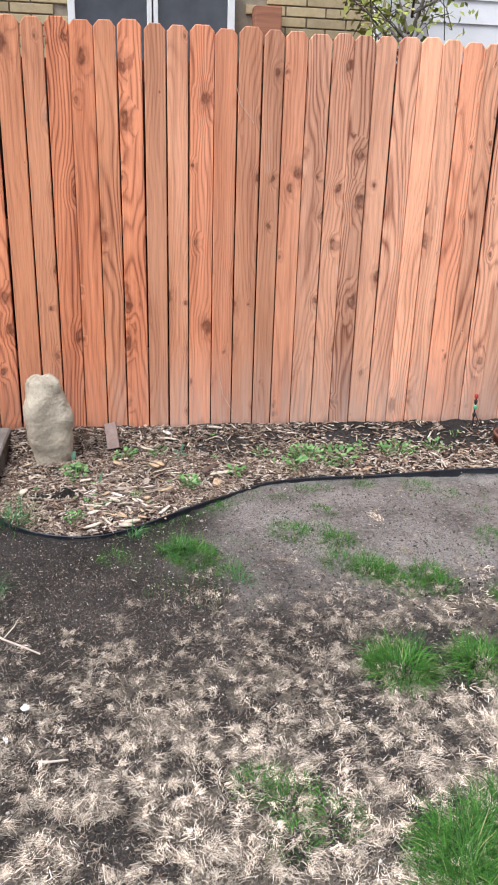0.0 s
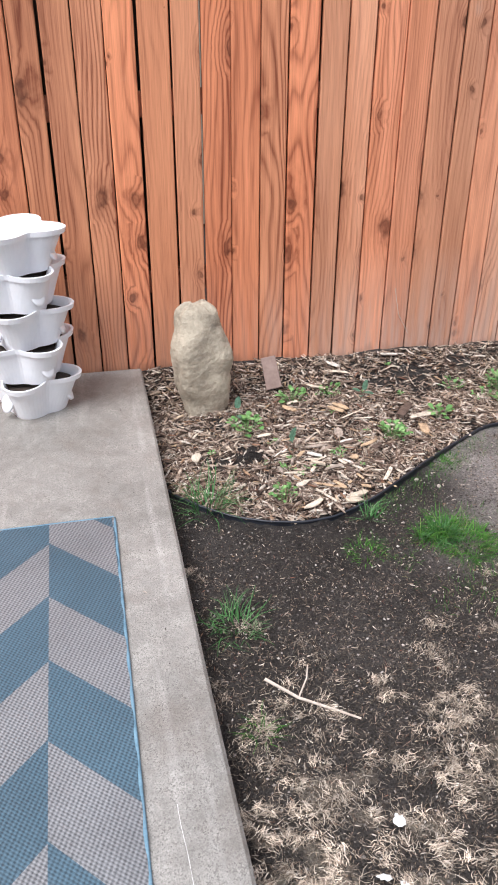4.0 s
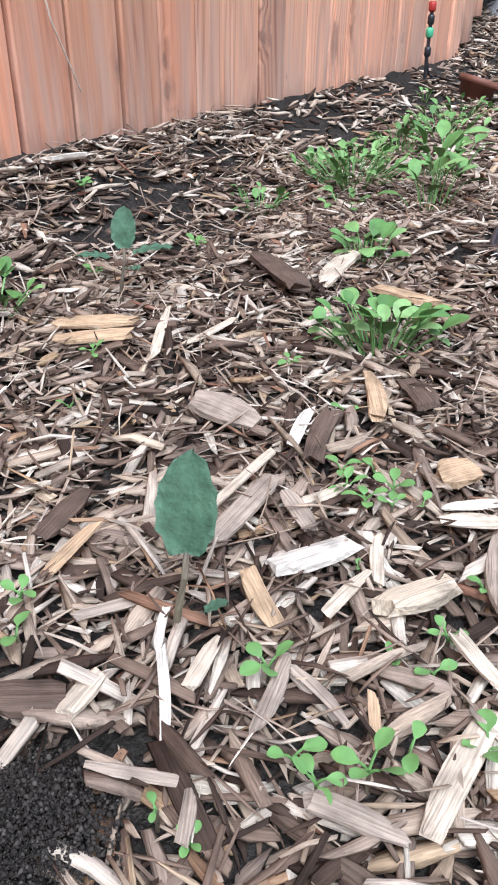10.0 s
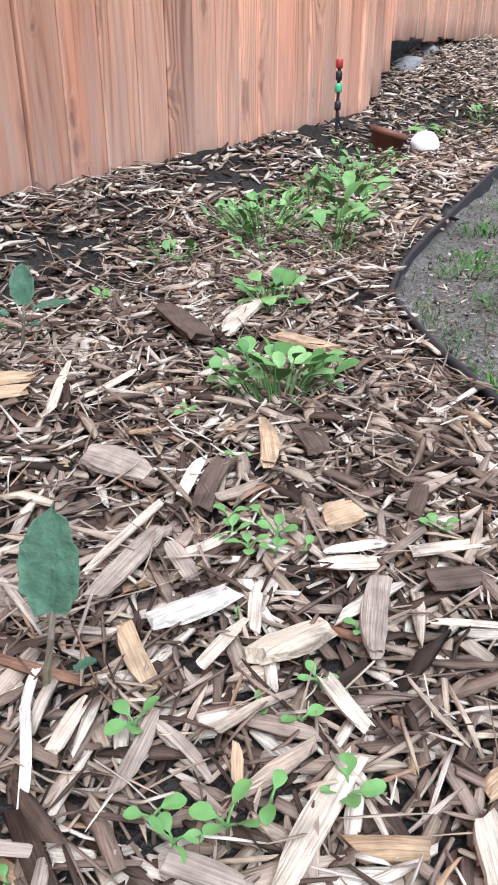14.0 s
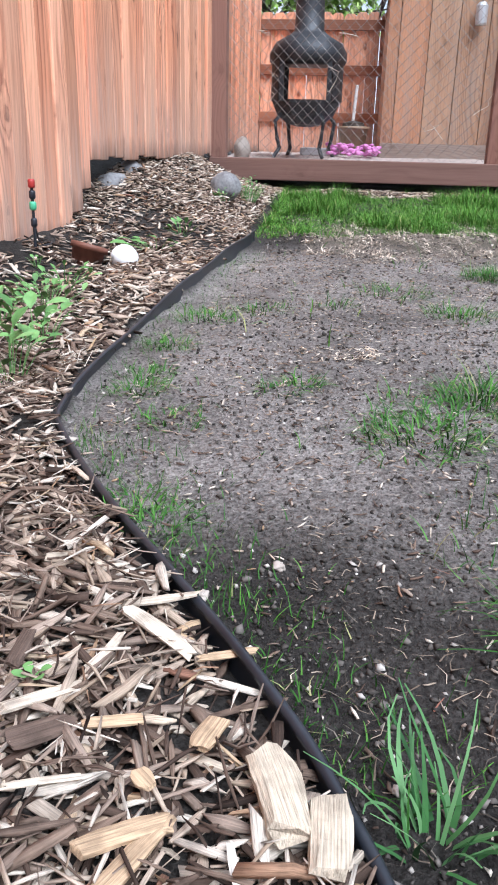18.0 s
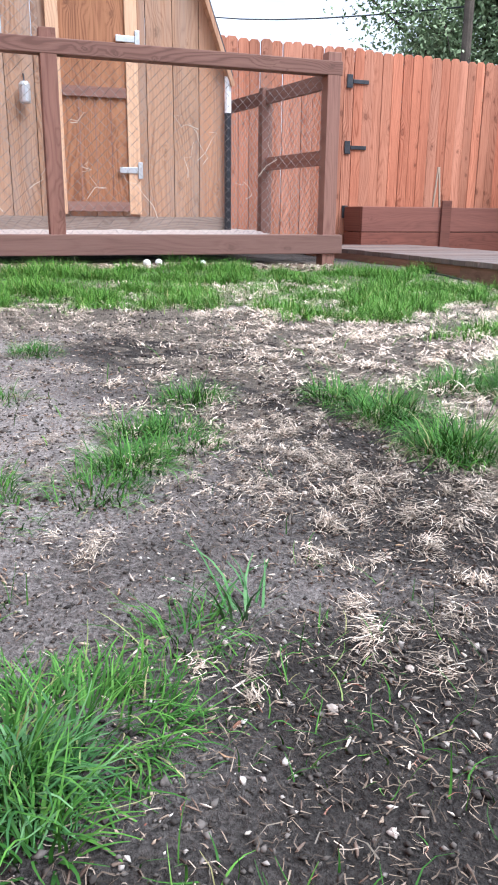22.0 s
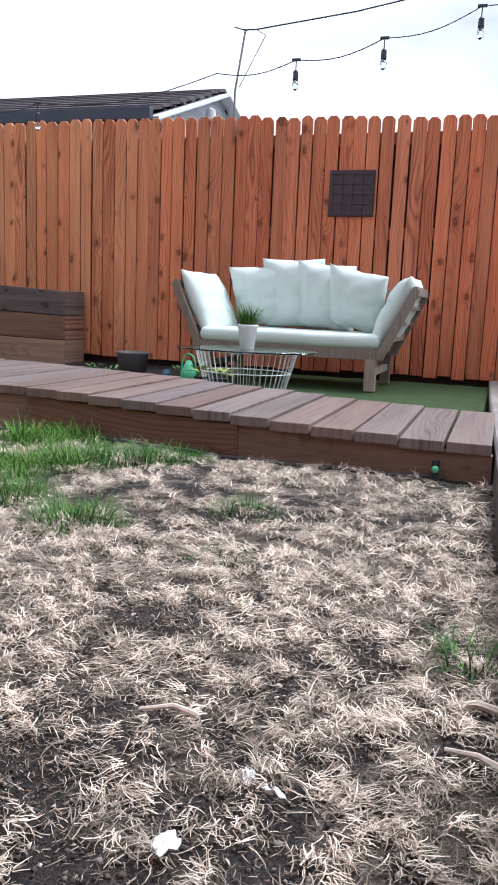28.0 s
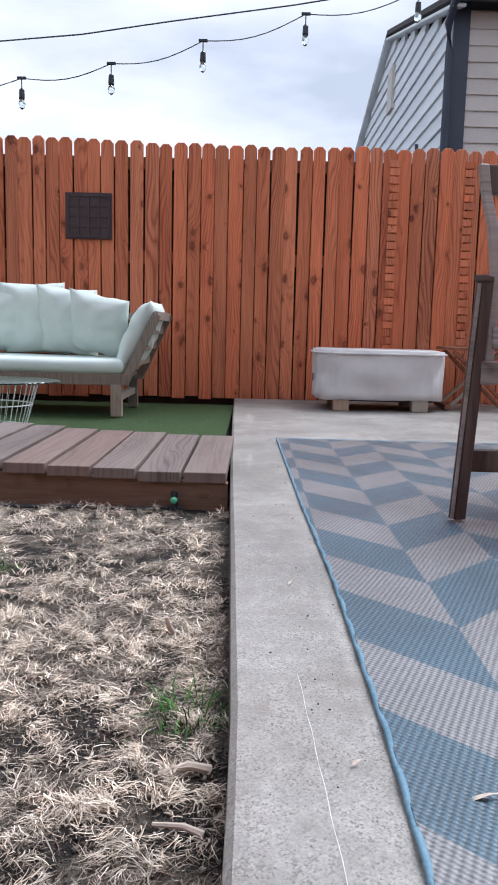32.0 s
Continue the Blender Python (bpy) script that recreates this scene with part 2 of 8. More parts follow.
def mottled(name, a, b_col, scale=8.0, rough=0.8, fine=60.0, strength=0.3, dist=0.003, metal=0.0, per=0.0, obj=True):
    """Two tones mixed by broad noise, with fine relief."""
    m, nt, b = material(name, rough, metal)
    v = coords(nt, "Object", (1, 1, 1), True) if obj else world_coords(nt)
    n1 = noise_tex(nt, v, scale, 5.0, 0.6)
    n2 = noise_tex(nt, v, fine, 4.0, 0.6)
    t = maths(nt, "ADD", maths(nt, "MULTIPLY", n1, 0.65), maths(nt, "MULTIPLY", n2, 0.35))
    col = ramp(nt, t, (0.32, a), (0.68, b_col))
    if per:
        col = mix(nt, 1.0, col, ramp(nt, rand(nt), (0.0, 1.0 - per), (1.0, 1.0 + per * 0.4)), "MULTIPLY")
    link(nt, col, b.inputs["Base Color"])
    bump(nt, b, n2, strength, dist)
    return m


def scattered(name, stops, rough=0.8, fine=90.0, strength=0.35):
    """Loose pieces joined in one mesh: a tone for each piece."""
    m, nt, b = material(name, rough, spec=0.25)
    col = ramp(nt, island(nt), *stops)
    n = noise_tex(nt, world_coords(nt), fine, 3.0, 0.6)
    col = mix(nt, 1.0, col, ramp(nt, n, (0.25, 0.68), (0.75, 1.15)), "MULTIPLY")
    link(nt, col, b.inputs["Base Color"])
    bump(nt, b, n, strength, 0.002)
    return m


m_fence = wood("stained_picket", (0.86, 0.375, 0.20), (0.25, 0.070, 0.034), (11, 11, 0.9), foot=0.9, vary=0.38, knots=0.9, x_gain=(1.38, 1.62, 1.9))
m_fence_gate = wood("stained_gate_picket", (0.62, 0.27, 0.168), (0.27, 0.085, 0.046), (11, 11, 0.9), vary=0.3, knots=0.7)
# the gain towards +x paints grazing sunlight into the corner pickets
m_fence_far = wood("stained_picket_red", (0.84, 0.285, 0.138), (0.32, 0.083, 0.042), (11, 11, 0.9), vary=0.22, knots=1.0, x_gain=(1.12, 1.42, 1.35), span=(1.2, 3.2))
m_rail = wood("stained_rail", (0.40, 0.17, 0.10), (0.20, 0.08, 0.05), (14, 14, 14))
m_frame = wood("brown_stained_timber", (0.31, 0.172, 0.137), (0.17, 0.085, 0.068), (10, 3, 10), across=2, knots=0.3)
m_frame_up = wood("brown_stained_post", (0.31, 0.172, 0.137), (0.17, 0.085, 0.068), (10, 10, 1.2), across=1, knots=0.3)
m_deck = wood("weathered_deck_board", (0.215, 0.165, 0.15), (0.10, 0.073, 0.066), (10, 0.8, 10), grey=0.3, knots=0.2, vary=0.2)
m_beam = wood("brown_deck_beam", (0.29, 0.175, 0.125), (0.13, 0.070, 0.050), (0.8, 10, 10), knots=0.5)
m_bed_grey = wood("grey_weathered_plank", (0.60, 0.535, 0.48), (0.24, 0.185, 0.155), (0.8, 10, 10), grey=0.35, knots=1.0, vary=0.45)
m_bed_brown = wood("brown_bed_plank", (0.46, 0.30, 0.20), (0.13, 0.068, 0.048), (0.8, 10, 10), grey=0.1, knots=1.0, vary=0.4)
m_bed_dark = wood("dark_stained_bed_plank", (0.20, 0.155, 0.135), (0.075, 0.055, 0.048), (0.8, 10, 10), grey=0.3, knots=1.0)
m_bed_red = wood("red_brown_bed_plank", (0.31, 0.118, 0.084), (0.15, 0.055, 0.042), (10, 0.8, 10), across=2, knots=0.3)
m_shed = wood("tan_plywood_siding", (0.52, 0.295, 0.182), (0.25, 0.128, 0.077), (7, 7, 0.8), across=1, grey=0.5, knots=0.4, vary=0.12)
m_shed_door = wood("orange_brown_door_panel", (0.52, 0.26, 0.135), (0.24, 0.105, 0.055), (7, 7, 0.8), across=1, knots=0.4)
m_skid = wood("grey_brown_skid", (0.34, 0.25, 0.20), (0.18, 0.125, 0.10), (10, 0.8, 10), across=2, knots=0.3)
m_shed_trim = wood("tan_trim", (0.74, 0.48, 0.31), (0.44, 0.25, 0.155), (7, 7, 0.8), across=1, knots=0.2)
m_sofa_wood = wood("grey_teak", (0.36, 0.31, 0.26), (0.22, 0.18, 0.15), (10, 10, 3), knots=0.0)
m_chair = wood("worn_dark_brown_paint", (0.075, 0.040, 0.032), (0.035, 0.018, 0.016), (20, 20, 3), grey=0.35, knots=0.0, rough=0.5)
m_chair_worn = wood("chair_worn_slat", (0.42, 0.36, 0.34), (0.10, 0.07, 0.06), (3, 20, 20), grey=0.8, knots=0.0, rough=0.5)
m_block = wood("bare_block", (0.45, 0.38, 0.30), (0.30, 0.24, 0.19), (10, 10, 4), knots=0.0)


# ---- building blocks ----
def g_step(a, b, v):
    t = min(max((v - a) / (b - a), 0.0), 1.0)
    return t * t * (3 - 2 * t)


EDGE = [(-0.585, 3.06), (-0.55, 3.005), (-0.483, 2.93), (-0.40, 2.862), (-0.304, 2.82), (-0.195, 2.797), (-0.10, 2.804), (-0.02, 2.834), (0.062, 2.876),
        (0.148, 2.933), (0.24, 3.0), (0.345, 3.075), (0.455, 3.148), (0.545, 3.203), (0.625, 3.248), (0.75, 3.266), (0.95, 3.277), (1.25, 3.29), (1.7, 3.285), (2.3, 3.268), (2.8, 3.25)]
MESH_X = 5.0


def edge_y(x):
    for (xa, ya), (xb, yb) in zip(EDGE, EDGE[1:]):
        if xa <= x <= xb:
            return ya + (yb - ya) * (x - xa) / (xb - xa)
    return EDGE[0][1] if x < EDGE[0][0] else 3.25 + 0.07 * g_step(2.8, 3.2, x)


def fence_y(x):
    return 3.845 - 0.008 * x


def bump_noise(x, y, s):
    return noise.noise(Vector((x * s, y * s, 3.7)))


def ground(x, y):
    """Height of the soil, lawn and mulch bed."""
    z = -0.03 * g_step(1.6, -0.1, y) + 0.085 * g_step(2.9, 4.9, x)
    z += 0.010 * bump_noise(x, y, 2.2) + 0.005 * bump_noise(x, y, 9.0)
    z += 0.005 * bump_noise(x, y, 17.0)
    e = edge_y(x)
    if y < e:
        z -= 0.012 * g_step(0.30, 0.03, e - y)
    else:
        z += -0.002 + 0.10 * g_step(3.62, 3.90, y)
        z += 0.15 * g_step(2.2, 3.2, x) * g_step(e, 3.7, y) * (1 - g_step(4.2, 4.9, x) * 0.5)
        z += 0.012 * bump_noise(x + 5, y, 5.0)
    return z


def obj(name, bm, mat, parent=None, label="", smooth=False):
    me = bpy.data.meshes.new(name)
    bm.normal_update()
    bm.to_mesh(me)
    bm.free()
    if smooth:
        me.polygons.foreach_set("use_smooth", [True] * len(me.polygons))
    if mat:
        me.materials.append(mat)
    o = new(name, me)
    if parent:
        o.parent = parent
        o.matrix_parent_inverse = parent.matrix_basis.inverted()
    if label:
        o["label"] = label
    return o


part = obj


def thing(name, label, category, at=(0, 0, 0), group="", kind=""):
    e = new(name)
    e.empty_display_size = 0.1
    e.location = at
    return tagged(e, label, category, group, kind)


def box(bm, x0, x1, y0, y1, z0, z1, bevel=0.0, m=None):
    vs = [bm.verts.new((x, y, z)) for x in (x0, x1) for y in (y0, y1) for z in (z0, z1)]
    fs = [bm.faces.new([vs[i] for i in f]) for f in ((0, 1, 3, 2), (4, 6, 7, 5), (0, 4, 5, 1), (2, 3, 7, 6), (0, 2, 6, 4), (1, 5, 7, 3))]
    if bevel:
        es = {e for f in fs for e in f.edges}
        r = bmesh.ops.bevel(bm, geom=list(es), offset=bevel, segments=2, affect="EDGES", profile=0.6)
        vs = list({v for f in r["faces"] for v in f.verts} | {v for v in vs if v.is_valid})
    if m is not None:
        bmesh.ops.transform(bm, matrix=m, verts=[v for v in vs if v.is_valid])
    return vs


def box_bm(*a, **k):
    bm = bmesh.new()
    box(bm, *a, **k)
    return bm


def bar(a, b, w, d, bevel=0.003, up=(0, 0, 1)):
    """A squared bar from a to b."""
    a, b = Vector(a), Vector(b)
    n = (b - a).length
    bm = box_bm(-w / 2, w / 2, -d / 2, d / 2, 0, n, bevel=bevel)
    z = (b - a).normalized()
    x = z.cross(Vector(up))
    x = x.normalized() if x.length > 1e-4 else Vector((1, 0, 0))
    y = z.cross(x)
    bm.transform(Matrix(((x.x, y.x, z.x, a.x), (x.y, y.y, z.y, a.y), (x.z, y.z, z.z, a.z), (0, 0, 0, 1))))
    return bm


def tube(bm, pts, r, sides=6, r_end=None, cap=True):
    """A round tube along points."""
    pts = [Vector(p) for p in pts]
    rings = []
    for i, p in enumerate(pts):
        d = (pts[min(i + 1, len(pts) - 1)] - pts[max(i - 1, 0)]).normalized()
        x = d.cross(Vector((0.13, 0.21, 1)))
        x = x.normalized() if x.length > 1e-3 else Vector((1, 0, 0))
        y = d.cross(x)
        rr = r if r_end is None else r + (r_end - r) * i / (len(pts) - 1)
        rings.append([bm.verts.new(p + (x * math.cos(6.2832 * k / sides) + y * math.sin(6.2832 * k / sides)) * rr) for k in range(sides)])
    for ra, rb in zip(rings, rings[1:]):
        for k in range(sides):
            bm.faces.new((ra[k], ra[(k + 1) % sides], rb[(k + 1) % sides], rb[k]))
    if cap:
        bm.faces.new(rings[0][::-1])
        bm.faces.new(rings[-1])


def tube_bm(pts, r, sides=8, r_end=None):
    bm = bmesh.new()
    tube(bm, pts, r, sides, r_end)
    return bm


def lathe(profile, sides=24, close=False):
    """A turned form from (radius, height) pairs."""
    bm = bmesh.new()
    rings = []
    for r, z in profile:
        rings.append([bm.verts.new((r * math.cos(6.28318 * k / sides), r * math.sin(6.28318 * k / sides), z)) for k in range(sides)])
    for ra, rb in zip(rings, rings[1:]):
        for k in range(sides):
            bm.faces.new((ra[k], ra[(k + 1) % sides], rb[(k + 1) % sides], rb[k]))
    bm.faces.new(rings[0][::-1])
    if close:
        bm.faces.new(rings[-1])
    return bm


def moved(bm, m):
    bm.transform(m)
    return bm


def bulk(name, verts, faces, mat, label="", category="", smooth=False):
    """Many loose pieces from arrays of vertices (n, 3) and quads (m, 4)."""
    me = bpy.data.meshes.new(name)
    verts, faces = np.asarray(verts, dtype=np.float32), np.asarray(faces, dtype=np.int32)
    me.vertices.add(len(verts))
    me.vertices.foreach_set("co", verts.ravel())
    k = faces.shape[1]
    me.loops.add(faces.size)
    me.loops.foreach_set("vertex_index", faces.ravel())
    me.polygons.add(len(faces))
    me.polygons.foreach_set("loop_start", np.arange(0, faces.size, k, dtype=np.int32))
    if smooth:
        me.polygons.foreach_set("use_smooth", np.ones(len(faces), dtype=bool))
    me.update(calc_edges=True)
    me.validate()
    me.materials.append(mat)
    return tagged(new(name, me), label, category, "", "stuff")


RNG = np.random.default_rng(7)

# ---- ground ----
def litter(x, y):
    """How much dry straw lies on the soil, 0 to 1."""
    e = edge_y(x)
    far = g_step(0.25, 1.15, e - y)
    w = 0.02 + 0.98 * far
    w *= 1 - 0.75 * g_step(0.35, 0.7, x) * g_step(2.2, 2.5, y) * (1 - g_step(1.9, 2.5, x))
    w = max(w, g_step(2.1, 2.6, x) * (1 - g_step(3.3, 3.7, x)) * g_step(3.2, 2.95, y))
    pale = 0.55 * g_step(2.2, 2.5, x + 0.3 * bump_noise(x, y, 3)) * (1 - g_step(3.1, 3.5, x)) + 0.34 * g_step(0.8, 1.4, x) * g_step(2.4, 1.9, y)
    n = 0.5 + 0.50 * noise.noise(Vector((x * 4.1 + y * 2.9, y * 4.1 - x * 2.9, x * 2.1 + 1.0))) + 0.75 * noise.noise(Vector((x * 15 - y * 9, y * 15 + x * 9, y * 5.0))) + 0.3 * noise.noise(Vector((x * 34, y * 34, 4.0)))
    w *= 1 - 0.75 * g_step(1.85, 2.3, y + 0.15 * bump_noise(x, y, 3)) * (1 - g_step(0.6, 1.0, x))
    return w * g_step(0.50, 0.68, n + 0.22 * g_step(2.0, 1.3, y) + 0.15 * g_step(2.2, 2.6, x) + pale) if y < e else 0.0


def dryness(x, y):
    """Where the seeded soil has dried pale, 0 to 1."""
    return g_step(0.20, 0.58, x + 0.2 * bump_noise(x, y, 4)) * g_step(2.02, 2.45, y + 0.35 * bump_noise(x, y, 2)) * (1 - g_step(2.2, 2.9, x))


m_soil, nt, b = material("dark_garden_soil", 0.9, spec=0.2)
vw = world_coords(nt)
n1 = noise_tex(nt, vw, 3.0, 6.0, 0.6)
n2 = noise_tex(nt, vw, 45.0, 6.0, 0.7)
n3 = noise_tex(nt, vw, 190.0, 4.0, 0.7)
soil = ramp(nt, maths(nt, "ADD", maths(nt, "MULTIPLY", n1, 0.6), maths(nt, "MULTIPLY", n2, 0.4)), (0.35, (0.034, 0.030, 0.028)), (0.65, (0.12, 0.108, 0.102)))
straw_col = ramp(nt, n3, (0.3, (0.18, 0.145, 0.115)), (0.65, (0.50, 0.43, 0.35)))
att = nt.nodes.new("ShaderNodeAttribute")
att.attribute_name = "litter"
fac = ramp(nt, maths(nt, "ADD", maths(nt, "MULTIPLY", att.outputs["Fac"], 0.75), maths(nt, "MULTIPLY", n2, 0.45)), (0.60, 0.0), (1.05, 0.38))
soil = mix(nt, 1.0, soil, ramp(nt, n3, (0.34, 0.40), (0.62, 1.35)), "MULTIPLY")
dry = nt.nodes.new("ShaderNodeAttribute")
dry.attribute_name = "dry"
soil = mix(nt, 1.0, soil, ramp(nt, dry.outputs["Fac"], (0.0, (0.74, 0.74, 0.74)), (1.0, (4.2, 4.25, 4.3))), "MULTIPLY")
link(nt, mix(nt, fac, soil, straw_col), b.inputs["Base Color"])
bump(nt, b, maths(nt, "ADD", n2, maths(nt, "MULTIPLY", n3, 0.7)), 1.0, 0.022)

xs = np.concatenate([[-400, -120, -40, -15, -6, -3, -1.5], np.arange(-0.7, 5.3, 0.022), [5.6, 6.2, 7, 8.5, 12, 30, 90, 400]])
ys = np.concatenate([[-400, -120, -40, -15, -7, -4, -2.5, -1.2, -0.6], np.arange(-0.3, 3.95, 0.022), [4.2, 5, 7, 12, 30, 100, 400]])
nx, ny = len(xs), len(ys)
co = [(x, y, ground(x, y) if -3 < x < 8 and -3 < y < 5 else -0.02) for x in xs for y in ys]
fc = [(i * ny + j, (i + 1) * ny + j, (i + 1) * ny + j + 1, i * ny + j + 1) for i in range(nx - 1) for j in range(ny - 1)]
me = bpy.data.meshes.new("ground")
me.from_pydata(co, [], fc)
me.polygons.foreach_set("use_smooth", [True] * len(me.polygons))
lay = me.attributes.new("litter", "FLOAT", "POINT")
lay.data.foreach_set("value", [litter(x, y) if -0.7 < x < 5.3 and -0.4 < y < 3.3 else 0.0 for x, y, z in co])
lay = me.attributes.new("dry", "FLOAT", "POINT")
lay.data.foreach_set("value", [dryness(x, y) if -0.7 < x < 5.3 and y < edge_y(x) else 0.0 for x, y, z in co])
me.materials.append(m_soil)
tagged(new("ground", me), "dark garden soil with patches of dry straw", "ground", kind="structure")

# ---- concrete patio ----
m_conc, nt, b = material("pale_concrete", 0.55, spec=0.5)
vw = world_coords(nt)
n1 = noise_tex(nt, vw, 2.5, 6.0, 0.6)
n2 = noise_tex(nt, vw, 22.0, 5.0, 0.65)
n3 = noise_tex(nt, vw, 260.0, 3.0, 0.7)
t = maths(nt, "ADD", maths(nt, "MULTIPLY", n1, 0.5), maths(nt, "ADD", maths(nt, "MULTIPLY", n2, 0.3), maths(nt, "MULTIPLY", n3, 0.2)))
col = ramp(nt, t, (0.36, (0.165, 0.158, 0.145)), (0.62, (0.385, 0.368, 0.345)))
pit = ramp(nt, voronoi(nt, vw, 55.0), (0.03, 0.45), (0.09, 1.0))
col = mix(nt, 1.0, col, pit, "MULTIPLY")
streak = ramp(nt, noise_tex(nt, world_coords(nt, (14, 0.9, 1)), 1.4, 3.0), (0.60, 0.0), (0.72, 0.5))
col = mix(nt, maths(nt, "MULTIPLY", streak, 0.5), col, (0.56, 0.54, 0.52))
stain = ramp(nt, noise_tex(nt, vw, 6.0, 5.0, 0.65), (0.48, 0.0), (0.66, 0.5))
col = mix(nt, stain, col, (0.20, 0.175, 0.155))
agg = voronoi(nt, vw, 190.0)
speck = nt.nodes.new("ShaderNodeTexVoronoi")
speck.inputs["Scale"].default_value = 420.0
nt.links.new(vw, speck.inputs["Vector"])
bw = nt.nodes.new("ShaderNodeRGBToBW")
nt.links.new(speck.outputs["Color"], bw.inputs[0])
worn = ramp(nt, n2, (0.36, 0.40), (0.60, 1.0))
col = mix(nt, worn, col, mix(nt, 1.0, col, ramp(nt, bw.outputs[0], (0.12, 0.46), (0.36, 0.88), (0.8, 1.15)), "MULTIPLY"))
link(nt, col, b.inputs["Base Color"])
bump(nt, b, maths(nt, "ADD", n3, maths(nt, "MULTIPLY", agg, 0.5)), 0.5, 0.002)


def patio_z(y):
    return 0.10 - 0.065 * g_step(2.4, -3.4, y)


def along(table, y):
    for (ya, xa), (yb, xb) in zip(table, table[1:]):
        if yb <= y <= ya:
            return xa + (xb - xa) * (ya - y) / (ya - yb)
    return table[0][1] if y > table[0][0] else table[-1][1]


def patio_x(y):
    return along(((3.84, -0.578), (2.2, -0.598), (1.5, -0.598), (0.7, -0.572), (-0.3, -0.537), (-2.4, -0.482), (-3.4, -0.46)), y)


def rug_x(y):
    return along(((2.8, -0.757), (1.5, -0.774), (0.9, -0.768), (0.3, -0.748), (-1.1, -0.718)), y)


bm = bmesh.new()
rows = []
for y in np.linspace(3.835, -3.37, 40):
    xe, z = patio_x(y), patio_z(y)
    rows.append([bm.verts.new(p) for p in ((xe + 0.004, y, -0.2), (xe + 0.001, y, z - 0.018 - 0.010 * bump_noise(3.0, y, 6.0)), (xe, y, z - 0.008), (xe - 0.008, y, z), (xe - 0.25, y, z + 0.001), (-1.6, y, z + 0.002), (-5.2, y, z + 0.004), (-5.2, y, -0.2))])
for ra, rb in zip(rows, rows[1:]):
    for k in range(7):
        bm.faces.new((ra[k], ra[k + 1], rb[k + 1], rb[k])).material_index = 1 if k == 0 else 0
bm.faces.new(rows[0])
bm.faces.new(rows[-1][::-1])
slab = obj("pavement", bm, m_conc)
# side face: dark colour holds the shadow along the edge as well as soil
slab.data.materials.append(mottled("shaded_soiled_concrete", (0.05, 0.04, 0.034), (0.15, 0.125, 0.105), 14, 0.95, 90, 0.5, obj=False))
tagged(slab, "pale weathered concrete patio slab beside the lawn", "patio", kind="structure")

# ---- picket fences ----
def picket_mesh(name, width, length, mat, thick=0.016, ear=0.026):
    bm = bmesh.new()
    w = width / 2
    zs = [0, length * 0.33, length * 0.66]
    out = [(-w, 0), (w, 0), (w, length - ear), (w - ear * 0.9, length), (-w + ear * 0.9, length), (-w, length - ear)]
    fr = [bm.verts.new((x, -thick / 2, z)) for x, z in out]
    bk = [bm.verts.new((x, thick / 2, z)) for x, z in out]
    bm.faces.new(fr)
    bm.faces.new(bk[::-1])
    for k in range(6):
        bm.faces.new((fr[k], bk[k], bk[(k + 1) % 6], fr[(k + 1) % 6]))
    bmesh.ops.bevel(bm, geom=[e for e in bm.edges if abs(e.verts[0].co.y - e.verts[1].co.y) < 1e-5 and e.verts[0].co.y < 0], offset=0.003, segments=1, affect="EDGES")
    me = bpy.data.meshes.new(name)
    bm.to_mesh(me)
    bm.free()
    me.materials.append(mat)
    return me


def fence(name, a, b, face, bottom, top, mat, label, pitch=0.107, gap=0.004, rails=(0.35, 1.0, 1.65), thick=0.016, wide=None, rail_side=1):
    """Upright pickets from a to b; face: +1 when the pickets show to the left of a to b."""
    a, b = Vector((*a, 0)), Vector((*b, 0))
    run = b - a
    n = run.length
    d = run.normalized()
    ang = math.atan2(d.y, d.x) + (math.pi if face > 0 else 0)
    base = thing(name, label, "fence", kind="structure")
    meshes = {}
    s = 0.0
    rnd = random.Random(name)
    while s < n - 0.02:
        w = round((wide(s) if wide else pitch) * rnd.uniform(0.94, 1.06) / 0.002) * 0.002
        p = a + d * (s + w / 2)
        zb, zt = bottom(p.x, p.y), top(p.x, p.y)
        zb += rnd.uniform(-0.006, 0.006)
        zt += rnd.uniform(-0.010, 0.010)
        key = (round(w / 0.002), round((zt - zb) / 0.02), rnd.randrange(3))
        if key not in meshes:
            meshes[key] = picket_mesh("picket", key[0] * 0.002 - gap * rnd.choice((0.35, 0.5, 0.6, 0.75, 0.9, 1.4)), key[1] * 0.02, mat, thick)
        o = new("picket", meshes[key])
        o.parent = base
        o.matrix_basis = Matrix.Translation((p.x, p.y + rnd.uniform(-0.0035, 0.0035), zt - key[1] * 0.02)) @ Matrix.Rotation(ang + rnd.uniform(-0.012, 0.012), 4, "Z") @ Matrix.Rotation(rnd.uniform(-0.0035, 0.0035), 4, "Y")
        s += w
    off = Vector((-d.y, d.x, 0)) * (0.028 * rail_side)
    for z in rails:
        za, zc = bottom(a.x, a.y) + z, bottom(b.x, b.y) + z
        part("rail", bar((*(a + off).xy, za), (*(b + off).xy, zc), 0.034, 0.085), m_rail, base)
    return base


def north_bottom(x, y):
    if x < 2.35:
        return 0.03
    return 0.13 if x < 2.50 else 0.19 if x < 2.62 else 0.285


def north_top(x, y):
    return 1.955 - 0.006 * max(x, 0)


